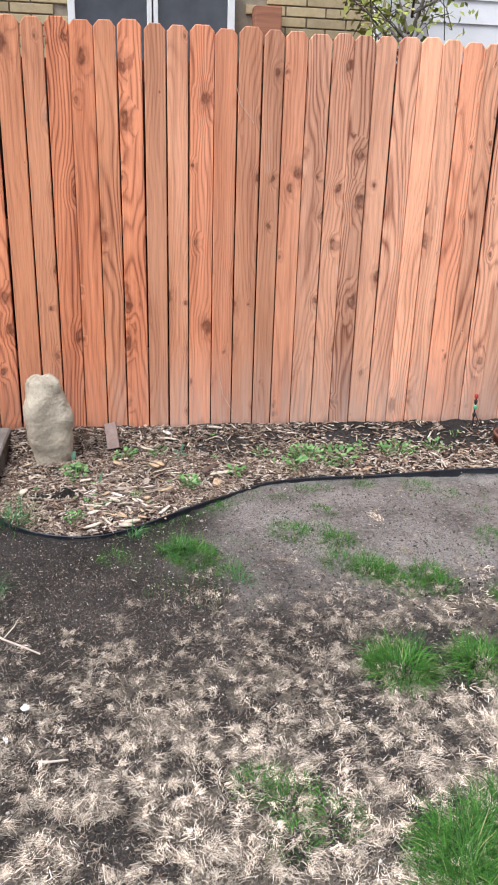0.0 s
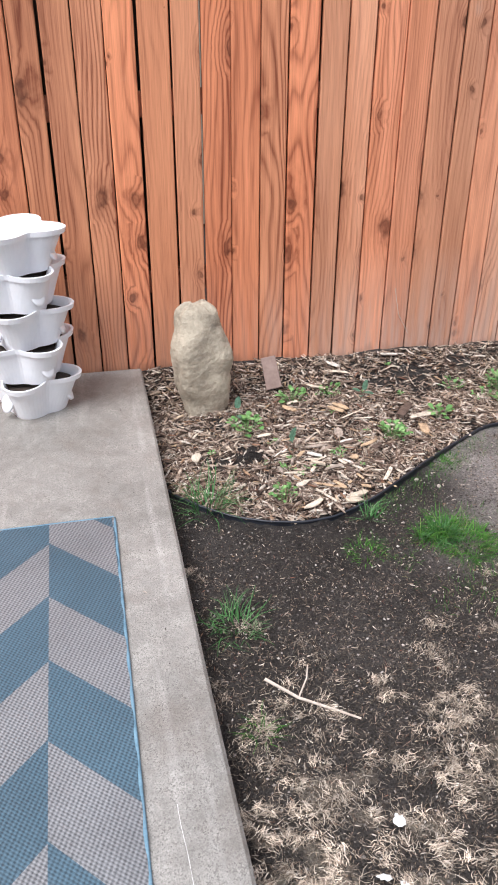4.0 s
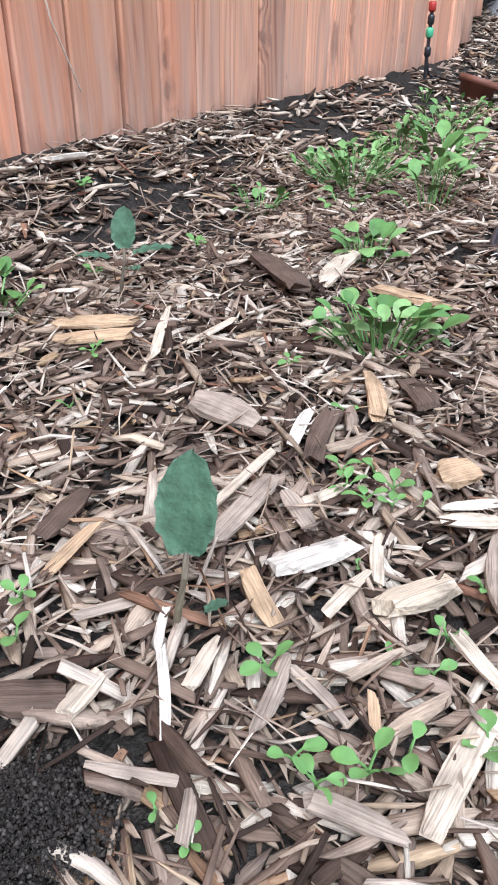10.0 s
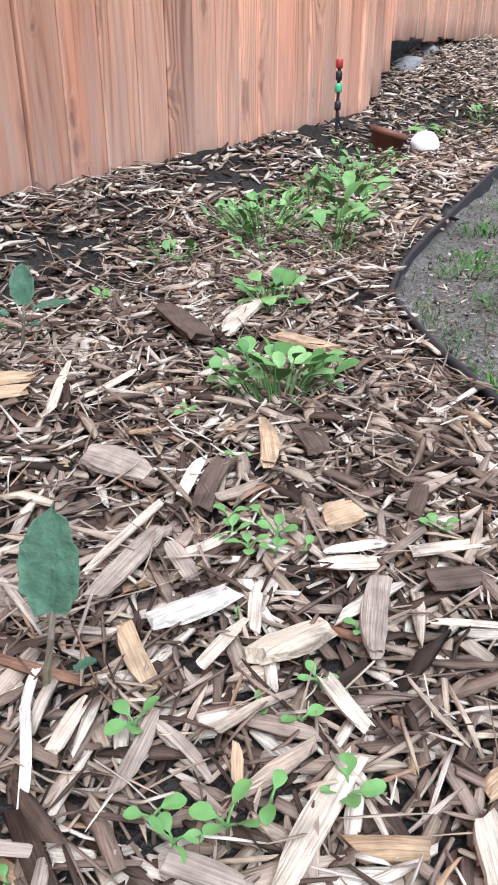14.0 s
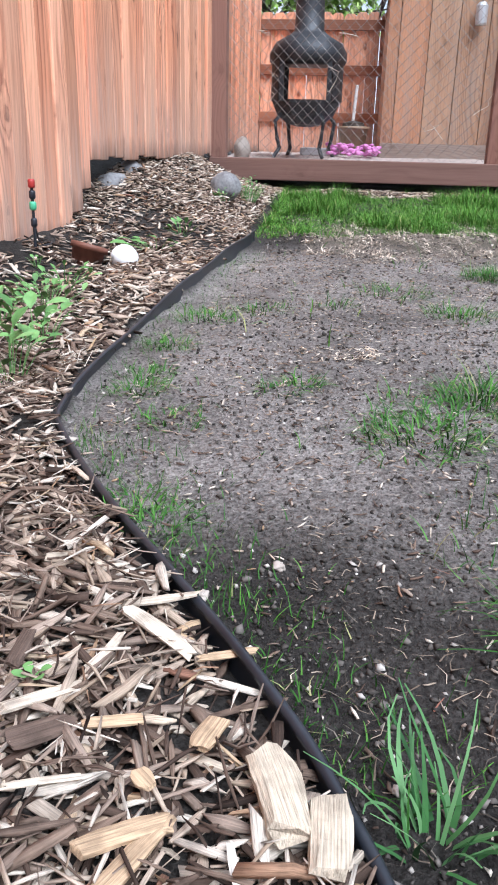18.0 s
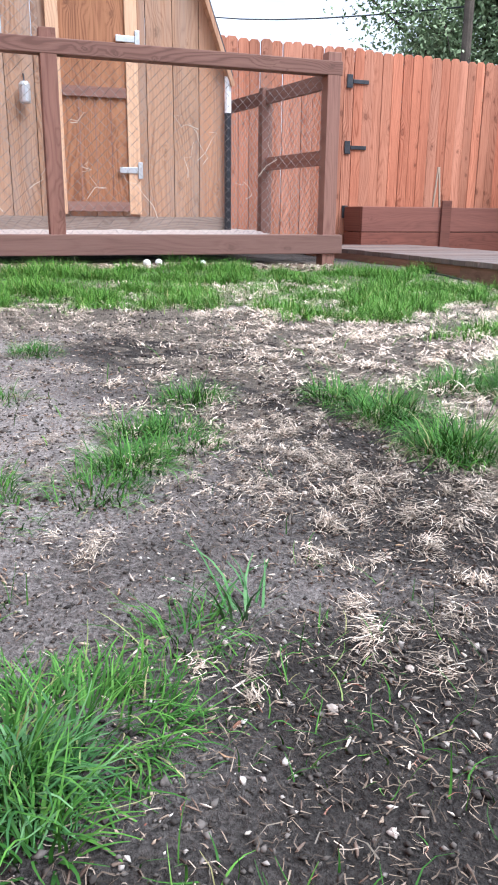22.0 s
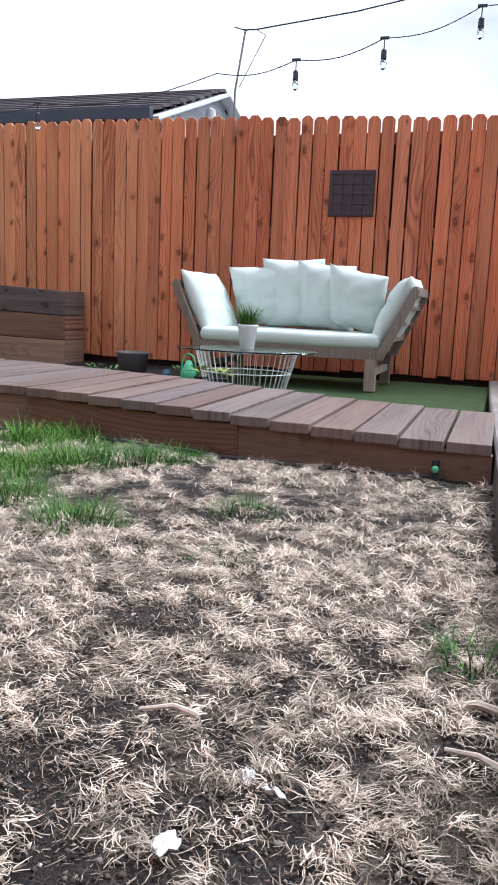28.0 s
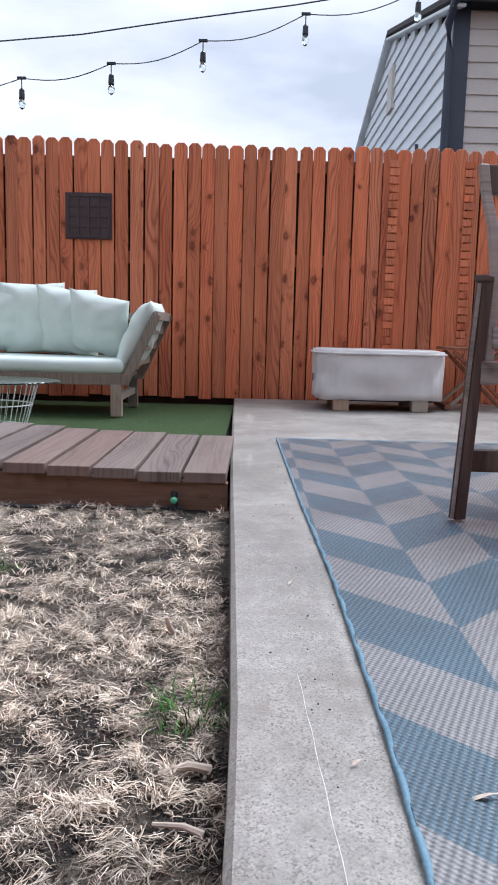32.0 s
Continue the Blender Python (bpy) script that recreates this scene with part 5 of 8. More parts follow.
m_tree_leaf = scattered("tree_leaf", ((0.0, (0.19, 0.27, 0.14)), (0.6, (0.32, 0.43, 0.24)), (1.0, (0.46, 0.56, 0.34))), 0.6, 2, 0.05)
m_lush_leaf = scattered("fresh_tree_leaf", ((0.0, (0.17, 0.30, 0.06)), (0.6, (0.30, 0.46, 0.11)), (1.0, (0.44, 0.58, 0.20))), 0.6, 2, 0.05)
m_spring_leaf = scattered("spring_leaf", ((0.0, (0.20, 0.26, 0.05)), (1.0, (0.45, 0.44, 0.12))), 0.6, 8, 0.05)
m_stem = mottled("purple_stem", (0.12, 0.09, 0.08), (0.17, 0.16, 0.10), 30, 0.6, 90, 0.1)
m_gravel = mottled("pale_gravel", (0.34, 0.28, 0.26), (0.62, 0.54, 0.50), 60, 0.9, 180, 0.8, 0.01, obj=False)
m_glass, nt, b = material("clear_glass", 0.03)
b.inputs["Transmission Weight"].default_value = 1.0
b.inputs["Base Color"].default_value = (0.85, 0.95, 0.93, 1)
m_dusk, nt, b = material("dark_window_glass", 0.12, spec=0.6)
link(nt, ramp(nt, noise_tex(nt, world_coords(nt), 3.0, 3.0), (0.3, (0.02, 0.022, 0.03)), (0.7, (0.06, 0.065, 0.08))), b.inputs["Base Color"])

# ---- the planted bed ----
edging = thing("lawn_edging", "black plastic lawn edging with a rounded lip around the mulch bed", "edging")
pts = []
for (xa, ya), (xb, yb) in zip(EDGE, EDGE[1:]):
    for k in range(6):
        f = k / 6
        pts.append((xa + (xb - xa) * f, ya + (yb - ya) * f))
pts.append(EDGE[-1])
sm = [pts[0]] + [tuple(sum(pts[j][c] for j in (i - 1, i, i + 1)) / 3 for c in (0, 1)) for i in range(1, len(pts) - 1)] + [pts[-1]]
tops = [(x, y, 0.009 + 0.03 * g_step(2.0, 2.8, x) * 0.3 + 0.020 * g_step(1.0, 2.2, x) + 0.004 * math.sin(x * 9)) for x, y in sm]
part("lip", tube_bm(tops, 0.0042, 8), m_black, edging, smooth=True)
bm = bmesh.new()
prev = None
for (x, y, z), (x2, y2, _) in zip(tops, tops[1:] + [tops[-2]]):
    d = Vector((x2 - x, y2 - y, 0)).normalized()
    s = Vector((-d.y, d.x, 0)) * 0.002
    q = [bm.verts.new((x + k * s.x, y + k * s.y, zz)) for k, zz in ((1, z), (1, z - 0.09), (-1, z - 0.09), (-1, z))]
    if prev:
        for k in range(4):
            bm.faces.new((prev[k], prev[(k + 1) % 4], q[(k + 1) % 4], q[k]))
    prev = q
bmesh.ops.recalc_face_normals(bm, faces=bm.faces)
part("skirt", bm, m_black, edging)


def boulder(name, at, size, mat, label, seed, rough=0.12, sub=4, lean=0.0, cat="rock", group=""):
    bm = bmesh.new()
    bmesh.ops.create_icosphere(bm, subdivisions=sub, radius=0.5)
    for v in bm.verts:
        p = v.co.normalized()
        k = 1 + rough * 2.2 * noise.noise(p * 1.6 + Vector((seed, 0, 0))) + rough * noise.noise(p * 4.5 + Vector((0, seed, 0))) + rough * 0.4 * noise.noise(p * 11 + Vector((0, 0, seed)))
        v.co = Vector((p.x * size[0], p.y * size[1], p.z * size[2])) * 0.5 * k
        v.co.x += lean * v.co.z
    o = obj(name, bm, mat, smooth=True)
    o.location = at
    return tagged(o, label, cat, group)


# upright sandstone slab: blunt top, bulging shoulder, ledges across its faces
def slab_width(u):
    table_ = ((0.0, 0.66), (0.18, 0.84), (0.35, 0.98), (0.55, 1.0), (0.72, 0.93), (0.88, 0.82), (0.96, 0.70), (1.0, 0.50))
    for (ua, wa), (ub, wb) in zip(table_, table_[1:]):
        if ua <= u <= ub:
            return wa + (wb - wa) * (u - ua) / (ub - ua)
    return table_[-1][1]


bm = bmesh.new()
rings = []
for i in range(57):
    u = i / 56
    ring = []
    for k in range(72):
        a = 6.28318 * k / 72
        ca, sa = math.cos(a), math.sin(a)
        ex = (abs(ca) ** 3.0 + abs(sa) ** 3.0) ** (-1 / 3.0)
        p = Vector((ca, sa * 0.6, u * 3.4))
        ledge = 0.085 * noise.noise(p * 1.2 + Vector((4, 0, 0))) + 0.026 * noise.noise(Vector((p.x * 1.6, p.y * 1.6, p.z * 2.4))) + 0.030 * abs(noise.noise(p * 2.9)) + 0.012 * noise.noise(p * 9) + 0.006 * noise.noise(p * 22)
        rr = slab_width(u) * ex * (1 + ledge * 2.0)
        z = 0.447 * u + (0.020 * noise.noise(Vector((ca * 1.5, sa * 1.5, 7))) + 0.012 * noise.noise(Vector((ca * 4, sa * 4, 2)))) * g_step(0.7, 1.0, u)
        ring.append(bm.verts.new((ca * rr * 0.108 + 0.012 * (1 - u) - 0.012 * u, sa * rr * 0.066 + 0.02 * u, z - 0.03)))
    rings.append(ring)
for ra, rb in zip(rings, rings[1:]):
    for k in range(72):
        bm.faces.new((ra[k], ra[(k + 1) % 72], rb[(k + 1) % 72], rb[k]))
prev = rings[-1]
for shrink, up in ((0.72, 0.010), (0.38, 0.014)):
    mid_ = sum((v.co for v in rings[-1]), Vector()) / 72
    ring = [bm.verts.new(mid_ + (v.co - mid_) * shrink + Vector((0, 0, up + 0.006 * noise.noise(v.co * 30)))) for v in rings[-1]]
    for k in range(72):
        bm.faces.new((prev[k], prev[(k + 1) % 72], ring[(k + 1) % 72], ring[k]))
    prev = ring
bm.faces.new(prev)
o = obj("standing_stone", bm, m_rock, smooth=True)
o.matrix_basis = pose(-0.365, 3.61, 0.0, 0, 0, 14)
tagged(o, "upright buff sandstone rock set in the mulch bed", "rock")
bm = box_bm(-0.032, 0.032, -0.008, 0.008, -0.03, 0.10, bevel=0.004)
for v in bm.verts:
    v.co.x *= 1 - 1.6 * max(v.co.z, 0) if v.co.x < 0 else 1.0
    v.co.z -= 0.03 * (v.co.x > 0.02 and v.co.z > 0.1)
o = obj("slate_marker", bm, m_slate)
o.matrix_basis = pose(-0.07, 3.70, 0.055, -22, -14, -12)
tagged(o, "small pinkish slate leaning in the mulch", "stone")


def leaf_arrays(n, length, width, at, yaw, rise, cup=0.25):
    """Spoon-shaped leaves as curved 7 x 5 grids with a sunken midrib."""
    us = np.array([0.0, 0.14, 0.32, 0.52, 0.72, 0.90, 1.0])
    prof = np.array([0.10, 0.42, 0.84, 1.0, 0.97, 0.66, 0.14])
    v = np.zeros((n, 7, 5, 3))
    tilt = RNG.normal(0, 0.10, n)
    for i, (u, p) in enumerate(zip(us, prof)):
        edge = RNG.uniform(0.90, 1.06, n)
        for j, s in enumerate((-1, -0.5, 0, 0.5, 1)):
            v[:, i, j, 0] = u * length
            v[:, i, j, 1] = s * p * width * 0.5 * edge + tilt * u * u * length
            v[:, i, j, 2] = -(u ** 2) * length * 0.28 + abs(s) ** 1.5 * cup * p * width * 0.5 + (0.03 * length if abs(s) == 0.5 else 0) + RNG.normal(0, 0.012, n) * length
    v = np.einsum("nij,nkj->nki", turn_all(yaw, -rise, RNG.normal(0, 0.2, n)), v.reshape(n, 35, 3)) + at[:, None]
    f = np.array([(i * 5 + j, i * 5 + j + 1, i * 5 + j + 6, i * 5 + j + 5) for i in range(6) for j in range(4)])
    return v.reshape(-1, 3), ((np.arange(n) * 35)[:, None, None] + f[None]).reshape(-1, 4)


def seedling(x, y, spread_, tall, n, leaf=0.022, label="", mat=None, upright=0.85, wide=0.8):
    """A clump of stems with rounded leaves."""
    z0 = ground(x, y) + 0.006
    base = thing("seedling_clump", label or "clump of bright green leafy seedlings in the mulch", "seedlings", (x, y, z0), "seedlings")
    a, d = RNG.uniform(0, 6.283, n), spread_ * np.sqrt(RNG.random(n))
    tip = np.stack([x + d * np.cos(a), y + d * np.sin(a), z0 + tall * RNG.uniform(0.35, 1.0, n) * (1.15 - 0.5 * d / max(spread_, 1e-3))], 1)
    leaf *= 0.88 if x < 0.6 else 0.72
    tall *= 0.8 if x < 0.6 else 0.7
    wide *= 1.0 if x < 0.75 else 0.75
    L = leaf * RNG.uniform(0.6, 1.3, n)
    v, f = leaf_arrays(n, L, L * wide, tip, a + RNG.normal(0, 0.5, n), RNG.uniform(0.1, 1.5, n) * upright)
    inv = Matrix.Translation((x, y, z0)).inverted()
    if n <= 12:
        for k in range(n):
            o = bulk("leaf", v[k * 35:k * 35 + 35], f[:24], mat or m_leaf, smooth=True)
            del o["kind"]
            o.parent, o.matrix_parent_inverse = base, inv
            root = Vector((x + d[k] * 0.3 * math.cos(a[k]), y + d[k] * 0.3 * math.sin(a[k]), z0 - 0.008))
            top = Vector(tip[k])
            part("stem", tube_bm((root, root.lerp(top, 0.5) + Vector((0, 0, 0.1 * (top.z - root.z))), top), 0.0010, 5, 0.0007), m_leaf, base)
        return base
    o = bulk("foliage", v, f, mat or m_leaf, smooth=True)
    o.parent, o.matrix_parent_inverse = base, inv
    bm = bmesh.new()
    for k in range(n):
        root = (x + d[k] * 0.45 * math.cos(a[k]), y + d[k] * 0.45 * math.sin(a[k]), z0 - 0.008)
        tube(bm, (root, ((root[0] + tip[k, 0]) / 2, (root[1] + tip[k, 1]) / 2, root[2] + (tip[k, 2] - root[2]) * 0.6), tuple(tip[k])), 0.0011, 4, 0.0007, False)
    part("stalk", bm, m_leaf, base)["kind"] = "stuff"
    return base


def sprout(x, y, size, pairs, yaw):
    """A single young plant: pairs of spoon leaves on short stalks over one stem."""
    z0 = ground(x, y) + 0.010
    size *= 0.56
    base = thing("sprout", "young sprout with paired spoon-shaped green leaves in the mulch", "sprout", (x, y, z0), "sprouts")
    inv = Matrix.Translation((x, y, z0)).inverted()
    part("stem", tube_bm(((x, y, z0 - 0.012), (x + 0.001, y, z0 + size * 0.6)), 0.0012, 6, 0.0009), m_stem, base)
    for k in range(pairs * 2):
        a = yaw + math.pi * k + 1.4 * (k // 2) + RNG.normal(0, 0.25)
        root = Vector((x, y, z0 + size * (0.45 + 0.15 * (k // 2))))
        out = size * (0.35 + 0.12 * RNG.random())
        tip = root + Vector((math.cos(a) * out, math.sin(a) * out, size * RNG.uniform(0.25, 0.6)))
        part("leaf_stalk", tube_bm((root, root.lerp(tip, 0.5) + Vector((0, 0, 0.08 * size)), tip), 0.0008, 5, 0.0006), m_leaf, base)
        ln = size * RNG.uniform(0.8, 1.1)
        v, f = leaf_arrays(1, np.array([ln]), np.array([ln * RNG.uniform(0.62, 0.8)]), np.array([tip]), np.array([a]), np.array([RNG.uniform(0.2, 0.9)]))
        o = bulk("leaf", v, f, m_leaf, smooth=True)
        del o["kind"]
        o.parent, o.matrix_parent_inverse = base, inv
    return base


for x, y, s, t, n, lf in ((0.272, 3.257, 0.058, 0.046, 48, 0.024), (0.505, 3.368, 0.040, 0.040, 20, 0.026), (0.88, 3.55, 0.105, 0.06, 95, 0.026), (0.79, 3.385, 0.045, 0.09, 15, 0.045),
                          (1.03, 3.435, 0.06, 0.085, 16, 0.048), (0.955, 3.43, 0.05, 0.05, 18, 0.030), (1.02, 3.60, 0.06, 0.05, 26, 0.028), (1.16, 3.57, 0.05, 0.055, 22, 0.032), (1.36, 3.545, 0.10, 0.06, 50, 0.032),
                          (1.58, 3.58, 0.08, 0.05, 24, 0.030), (0.675, 3.615, 0.05, 0.04, 22, 0.022), (-0.015, 3.615, 0.055, 0.05, 34, 0.022), (-0.24, 3.415, 0.06, 0.06, 32, 0.026), (-0.225, 2.925, 0.04, 0.05, 26, 0.018),
                          (0.14, 3.625, 0.05, 0.04, 20, 0.020), (0.75, 3.50, 0.04, 0.035, 13, 0.024), (1.75, 3.72, 0.03, 0.03, 8, 0.02), (2.6, 3.5, 0.06, 0.05, 12, 0.04)):
    seedling(x, y, s, t, n, lf)
for x, y, size, pairs, yaw in ((-0.161, 3.293, 0.016, 2, 0.4), (-0.186, 3.272, 0.017, 1, 0.2), (-0.143, 3.151, 0.019, 2, 1.2), (-0.182, 3.118, 0.018, 1, 2.3), (-0.188, 3.104, 0.018, 2, 0.7), (-0.174, 3.087, 0.021, 2, 1.5),
                               (-0.155, 3.076, 0.018, 1, 0.3), (-0.136, 3.048, 0.020, 2, 2.0), (-0.078, 3.083, 0.015, 2, 0.9), (-0.028, 3.078, 0.015, 2, 0.1), (-0.107, 3.102, 0.013, 1, 1.0), (-0.105, 3.082, 0.015, 1, 2.6)):
    sprout(x, y, size, pairs, yaw)
for x, y, size, pairs, yaw in ((-0.044, 3.146, 0.009, 1, 0.4), (0.032, 3.134, 0.013, 1, 0.2), (0.105, 3.463, 0.016, 2, 1.2), (0.025, 3.421, 0.014, 1, 2.3), (-0.229, 3.155, 0.010, 1, 0.7), (-0.233, 3.136, 0.010, 2, 1.5),
                               (0.42, 3.558, 0.022, 3, 0.3), (0.285, 3.61, 0.016, 3, 2.0), (0.085, 3.06, 0.018, 2, 0.9), (0.435, 3.745, 0.018, 3, 0.1), (-0.40, 3.24, 0.022, 3, 1.0), (0.19, 3.31, 0.017, 2, 2.6)):
    sprout(x, y, size, pairs, yaw)
for x, y, size, pairs, yaw in ((0.014, 3.166, 0.019, 2, 0.4), (0.041, 3.157, 0.019, 2, 0.2), (0.050, 3.198, 0.018, 2, 1.2), (0.028, 3.185, 0.020, 2, 2.3), (0.062, 3.178, 0.017, 1, 0.7), (0.14, 3.235, 0.015, 1, 1.5), (0.02, 3.15, 0.014, 1, 2.4)):
    sprout(x, y, size, pairs, yaw)
seedling(2.30, 3.52, 0.10, 0.05, 9, 0.062, "broad-leaved green weed growing in the mulch", None, 0.4, 0.7)
seedling(3.90, 3.42, 0.11, 0.12, 60, 0.028, "bushy green weed beside a round stone")
seedling(3.55, 3.50, 0.05, 0.05, 18, 0.024)


def kale(x, y, h, leaf_l, leaf_w, yaw, label, more=()):
    z0 = ground(x, y) + 0.004
    base = thing("kale_plant", label, "kale", (x, y, z0), "young kale plants")
    inv = Matrix.Translation((x, y, z0)).inverted()
    top = Vector((x + 0.012 * math.cos(yaw), y + 0.012 * math.sin(yaw), z0 + h))
    part("stem", tube_bm(((x - 0.004, y + 0.004, z0 - 0.01), (x - 0.001, y + 0.001, z0 + h * 0.45), (x + 0.004, y, z0 + h * 0.8), top), 0.0024, 8, 0.0016), m_stem, base)
    for l, w, yw, rise, zz in ((leaf_l, leaf_w, yaw, 1.45, h), *more):
        bm = bmesh.new()
        rows_ = []
        for i in range(13):
            u = i / 12
            pw = max(0.06, math.sin(math.pi * min(1, u * 0.93 + 0.07)) ** 0.52)
            row = []
            for j in range(9):
                s = j / 4 - 1
                ruffle = 0.035 * l * math.sin(u * 21 + s * 2) * abs(s) ** 2 + 0.012 * l * math.sin(u * 17) * math.cos(s * 8)
                row.append(bm.verts.new((u * l, s * pw * w * 0.5 * (1 + 0.05 * math.sin(u * 30) * (abs(s) > 0.9)), -0.22 * l * u * u + 0.10 * w * abs(s) + ruffle - 0.006 * l * (j == 4))))
            rows_.append(row)
        for ra, rb in zip(rows_, rows_[1:]):
            for j in range(8):
                bm.faces.new((ra[j], ra[j + 1], rb[j + 1], rb[j]))
        bmesh.ops.solidify(bm, geom=bm.faces[:], thickness=0.0008)
        bm.transform(Matrix.Translation((x + 0.012 * math.cos(yw), y + 0.012 * math.sin(yw), z0 + zz)) @ Matrix.Rotation(yw, 4, "Z") @ Matrix.Rotation(-rise, 4, "Y"))
        part("leaf", bm, m_kale, base, smooth=True)
    return base


kale(-0.136, 3.205, 0.046, 0.053, 0.032, 0.30, "young kale plant with one broad blue-green leaf", ((0.014, 0.009, -1.2, 0.7, 0.02),))
kale(0.25, 3.54, 0.055, 0.042, 0.027, 0.4, "small blue-green kale plant with three leaves", ((0.042, 0.024, -1.0, 0.35, 0.052), (0.034, 0.02, 2.2, 0.3, 0.048), (0.024, 0.016, -2.0, 0.4, 0.04)))
kale(-0.26, 3.50, 0.05, 0.045, 0.026, 1.0, "small kale seedling beside the rock", ((0.03, 0.018, -1.4, 0.3, 0.03),))

# flower pot on its side, irrigation spike, bleached ball and stones by the fence
pot = thing("flower_pot", "brown plastic flower pot lying on its side in the mulch", "flower pot", (1.98, 3.66, 0.075))
pm = Matrix.Translation((1.98, 3.66, ground(1.98, 3.66) + 0.005)) @ Vector((0.22, -0.20, 0.95)).to_track_quat("Z", "Y").to_matrix().to_4x4() @ Matrix.Scale(0.9, 4)
bm = moved(lathe(((0.04, -0.05), (0.055, 0.045), (0.063, 0.046), (0.063, 0.065), (0.057, 0.065), (0.052, 0.04), (0.038, -0.04)), 20), pm)
part("pot_body", bm, m_terracotta, pot, smooth=True)
part("soil", moved(lathe(((0.050, 0.038), (0.01, 0.043)), 16, True), pm), m_potsoil, pot)
spike = thing("irrigation_spike", "black drip irrigation stake with red and green fittings", "irrigation", (1.86, 3.76, 0.08))
sx, sy, sz = 1.86, 3.765, ground(1.86, 3.765)
part("stake", tube_bm(((sx, sy, sz - 0.02), (sx + 0.004, sy, sz + 0.195)), 0.0045), m_black, spike)
m_red = mottled("red_plastic", (0.35, 0.03, 0.03), (0.50, 0.05, 0.04), 20, 0.4, 60, 0.03)
for z, mt, r in ((0.08, m_black, 0.009), (0.125, m_green, 0.010), (0.155, m_black, 0.009), (0.185, m_red, 0.010)):
    part("fitting", moved(lathe(((r * 0.7, -0.012), (r, -0.008), (r, 0.008), (r * 0.7, 0.012)), 10, True), Matrix.Translation((sx + 0.003, sy, sz + z))), mt, spike, smooth=True)
part("hose", tube_bm([(sx + 0.02 * k, sy + 0.006 * math.sin(k), sz + 0.01 + 0.10 * max(0, 1 - k * 0.4)) for k in range(8)], 0.0025, 6), m_black, spike)
boulder("pale_ball", (2.0, 3.545, ground(2.0, 3.545) + 0.025), (0.085, 0.085, 0.075), m_white, "weathered pale blue-white ball half sunk in the soil", 3, 0.05, 3, cat="ball")
boulder("round_stone", (3.69, 3.51, ground(3.69, 3.51) + 0.05), (0.15, 0.15, 0.14), m_stone, "round grey and white stone in the mulch bed", 8, 0.04, 4, cat="stone")
for x, y, z, s, sd in ((2.92, 3.85, ground(2.92, 3.85) - 0.015, (0.24, 0.10, 0.085), 2), (3.22, 3.86, ground(3.22, 3.86) - 0.015, (0.22, 0.10, 0.085), 5)):
    boulder("river_stone", (x, y, z), s, m_stone, "smooth grey river stone under the fence boards", sd, 0.10, 3, cat="stone", group="stones under the fence")

# stones, paper scrap, twig on the lawn
for x, y, r, sd in ((0.194, 2.40, 0.011, 1), (0.245, 2.975, 0.013, 2), (0.297, 2.915, 0.014, 3), (0.57, 1.74, 0.010, 4), (0.05, 2.82, 0.008, 5), (0.33, 2.45, 0.008, 6), (0.12, 2.30, 0.007, 7), (0.22, 2.31, 0.009, 8),
                    (-0.10, 2.25, 0.008, 9), (0.45, 2.2, 0.009, 10), (0.95, 1.02, 0.02, 11), (0.74, 1.225, 0.022, 12), (-0.3, 1.45, 0.009, 13), (0.7, 2.2, 0.010, 14), (0.10, 2.74, 0.010, 15), (0.06, 2.42, 0.008, 16)):
    boulder("pebble", (x, y, ground(x, y) + r * 0.2), (r * 1.0, r * 0.8, r * 0.6), m_pebble, "small pale pebble on bare soil", sd, 0.25, 3, cat="pebble", group="pebbles")
def scrap(x, y, w, d, seed):
    bm = bmesh.new()
    bmesh.ops.create_grid(bm, x_segments=14, y_segments=14, size=0.5)
    for v in bm.verts:
        a, r = math.atan2(v.co.y, v.co.x), v.co.length
        v.co *= max(abs(v.co.x), abs(v.co.y)) / max(r, 1e-6)
        k = 0.8 + 0.3 * noise.noise(Vector((math.cos(a) * 1.4, math.sin(a) * 1.4, seed)))
        v.co = Vector((v.co.x * w * k, v.co.y * d * k, 0.007 * noise.noise(Vector((v.co.x * 3, v.co.y * 3, seed - 1))) + 0.002 * noise.noise(Vector((v.co.x * 9, v.co.y * 9, seed)))))
    bmesh.ops.solidify(bm, geom=bm.faces[:], thickness=0.0012)
    o = obj("paper_scrap", bm, m_paint, smooth=True)
    o.matrix_basis = pose(x, y, ground(x, y) + 0.014, 0, 0, seed * 40)
    return tagged(o, "crumpled scrap of white paper on the lawn", "litter", "paper scraps")


scrap(-0.295, 1.795, 0.036, 0.028, 2)
scrap(-0.332, 1.674, 0.030, 0.014, 3)
scrap(-0.363, 1.694, 0.032, 0.012, 4)


def twig(pts_, r, label, mat=None):
    bm = bmesh.new()
    tube(bm, pts_, r, 7, r * 0.6)
    return tagged(obj("twig", bm, mat or m_pale_twig), label, "twig", "twigs on the lawn")


m_pale_twig = mottled("bleached_twig", (0.42, 0.34, 0.28), (0.70, 0.61, 0.53), 30, 0.8, 160, 0.3)


def on_ground(pts_, lift):
    return [(x, y, ground(x, y) + lift + k) for x, y, k in pts_]


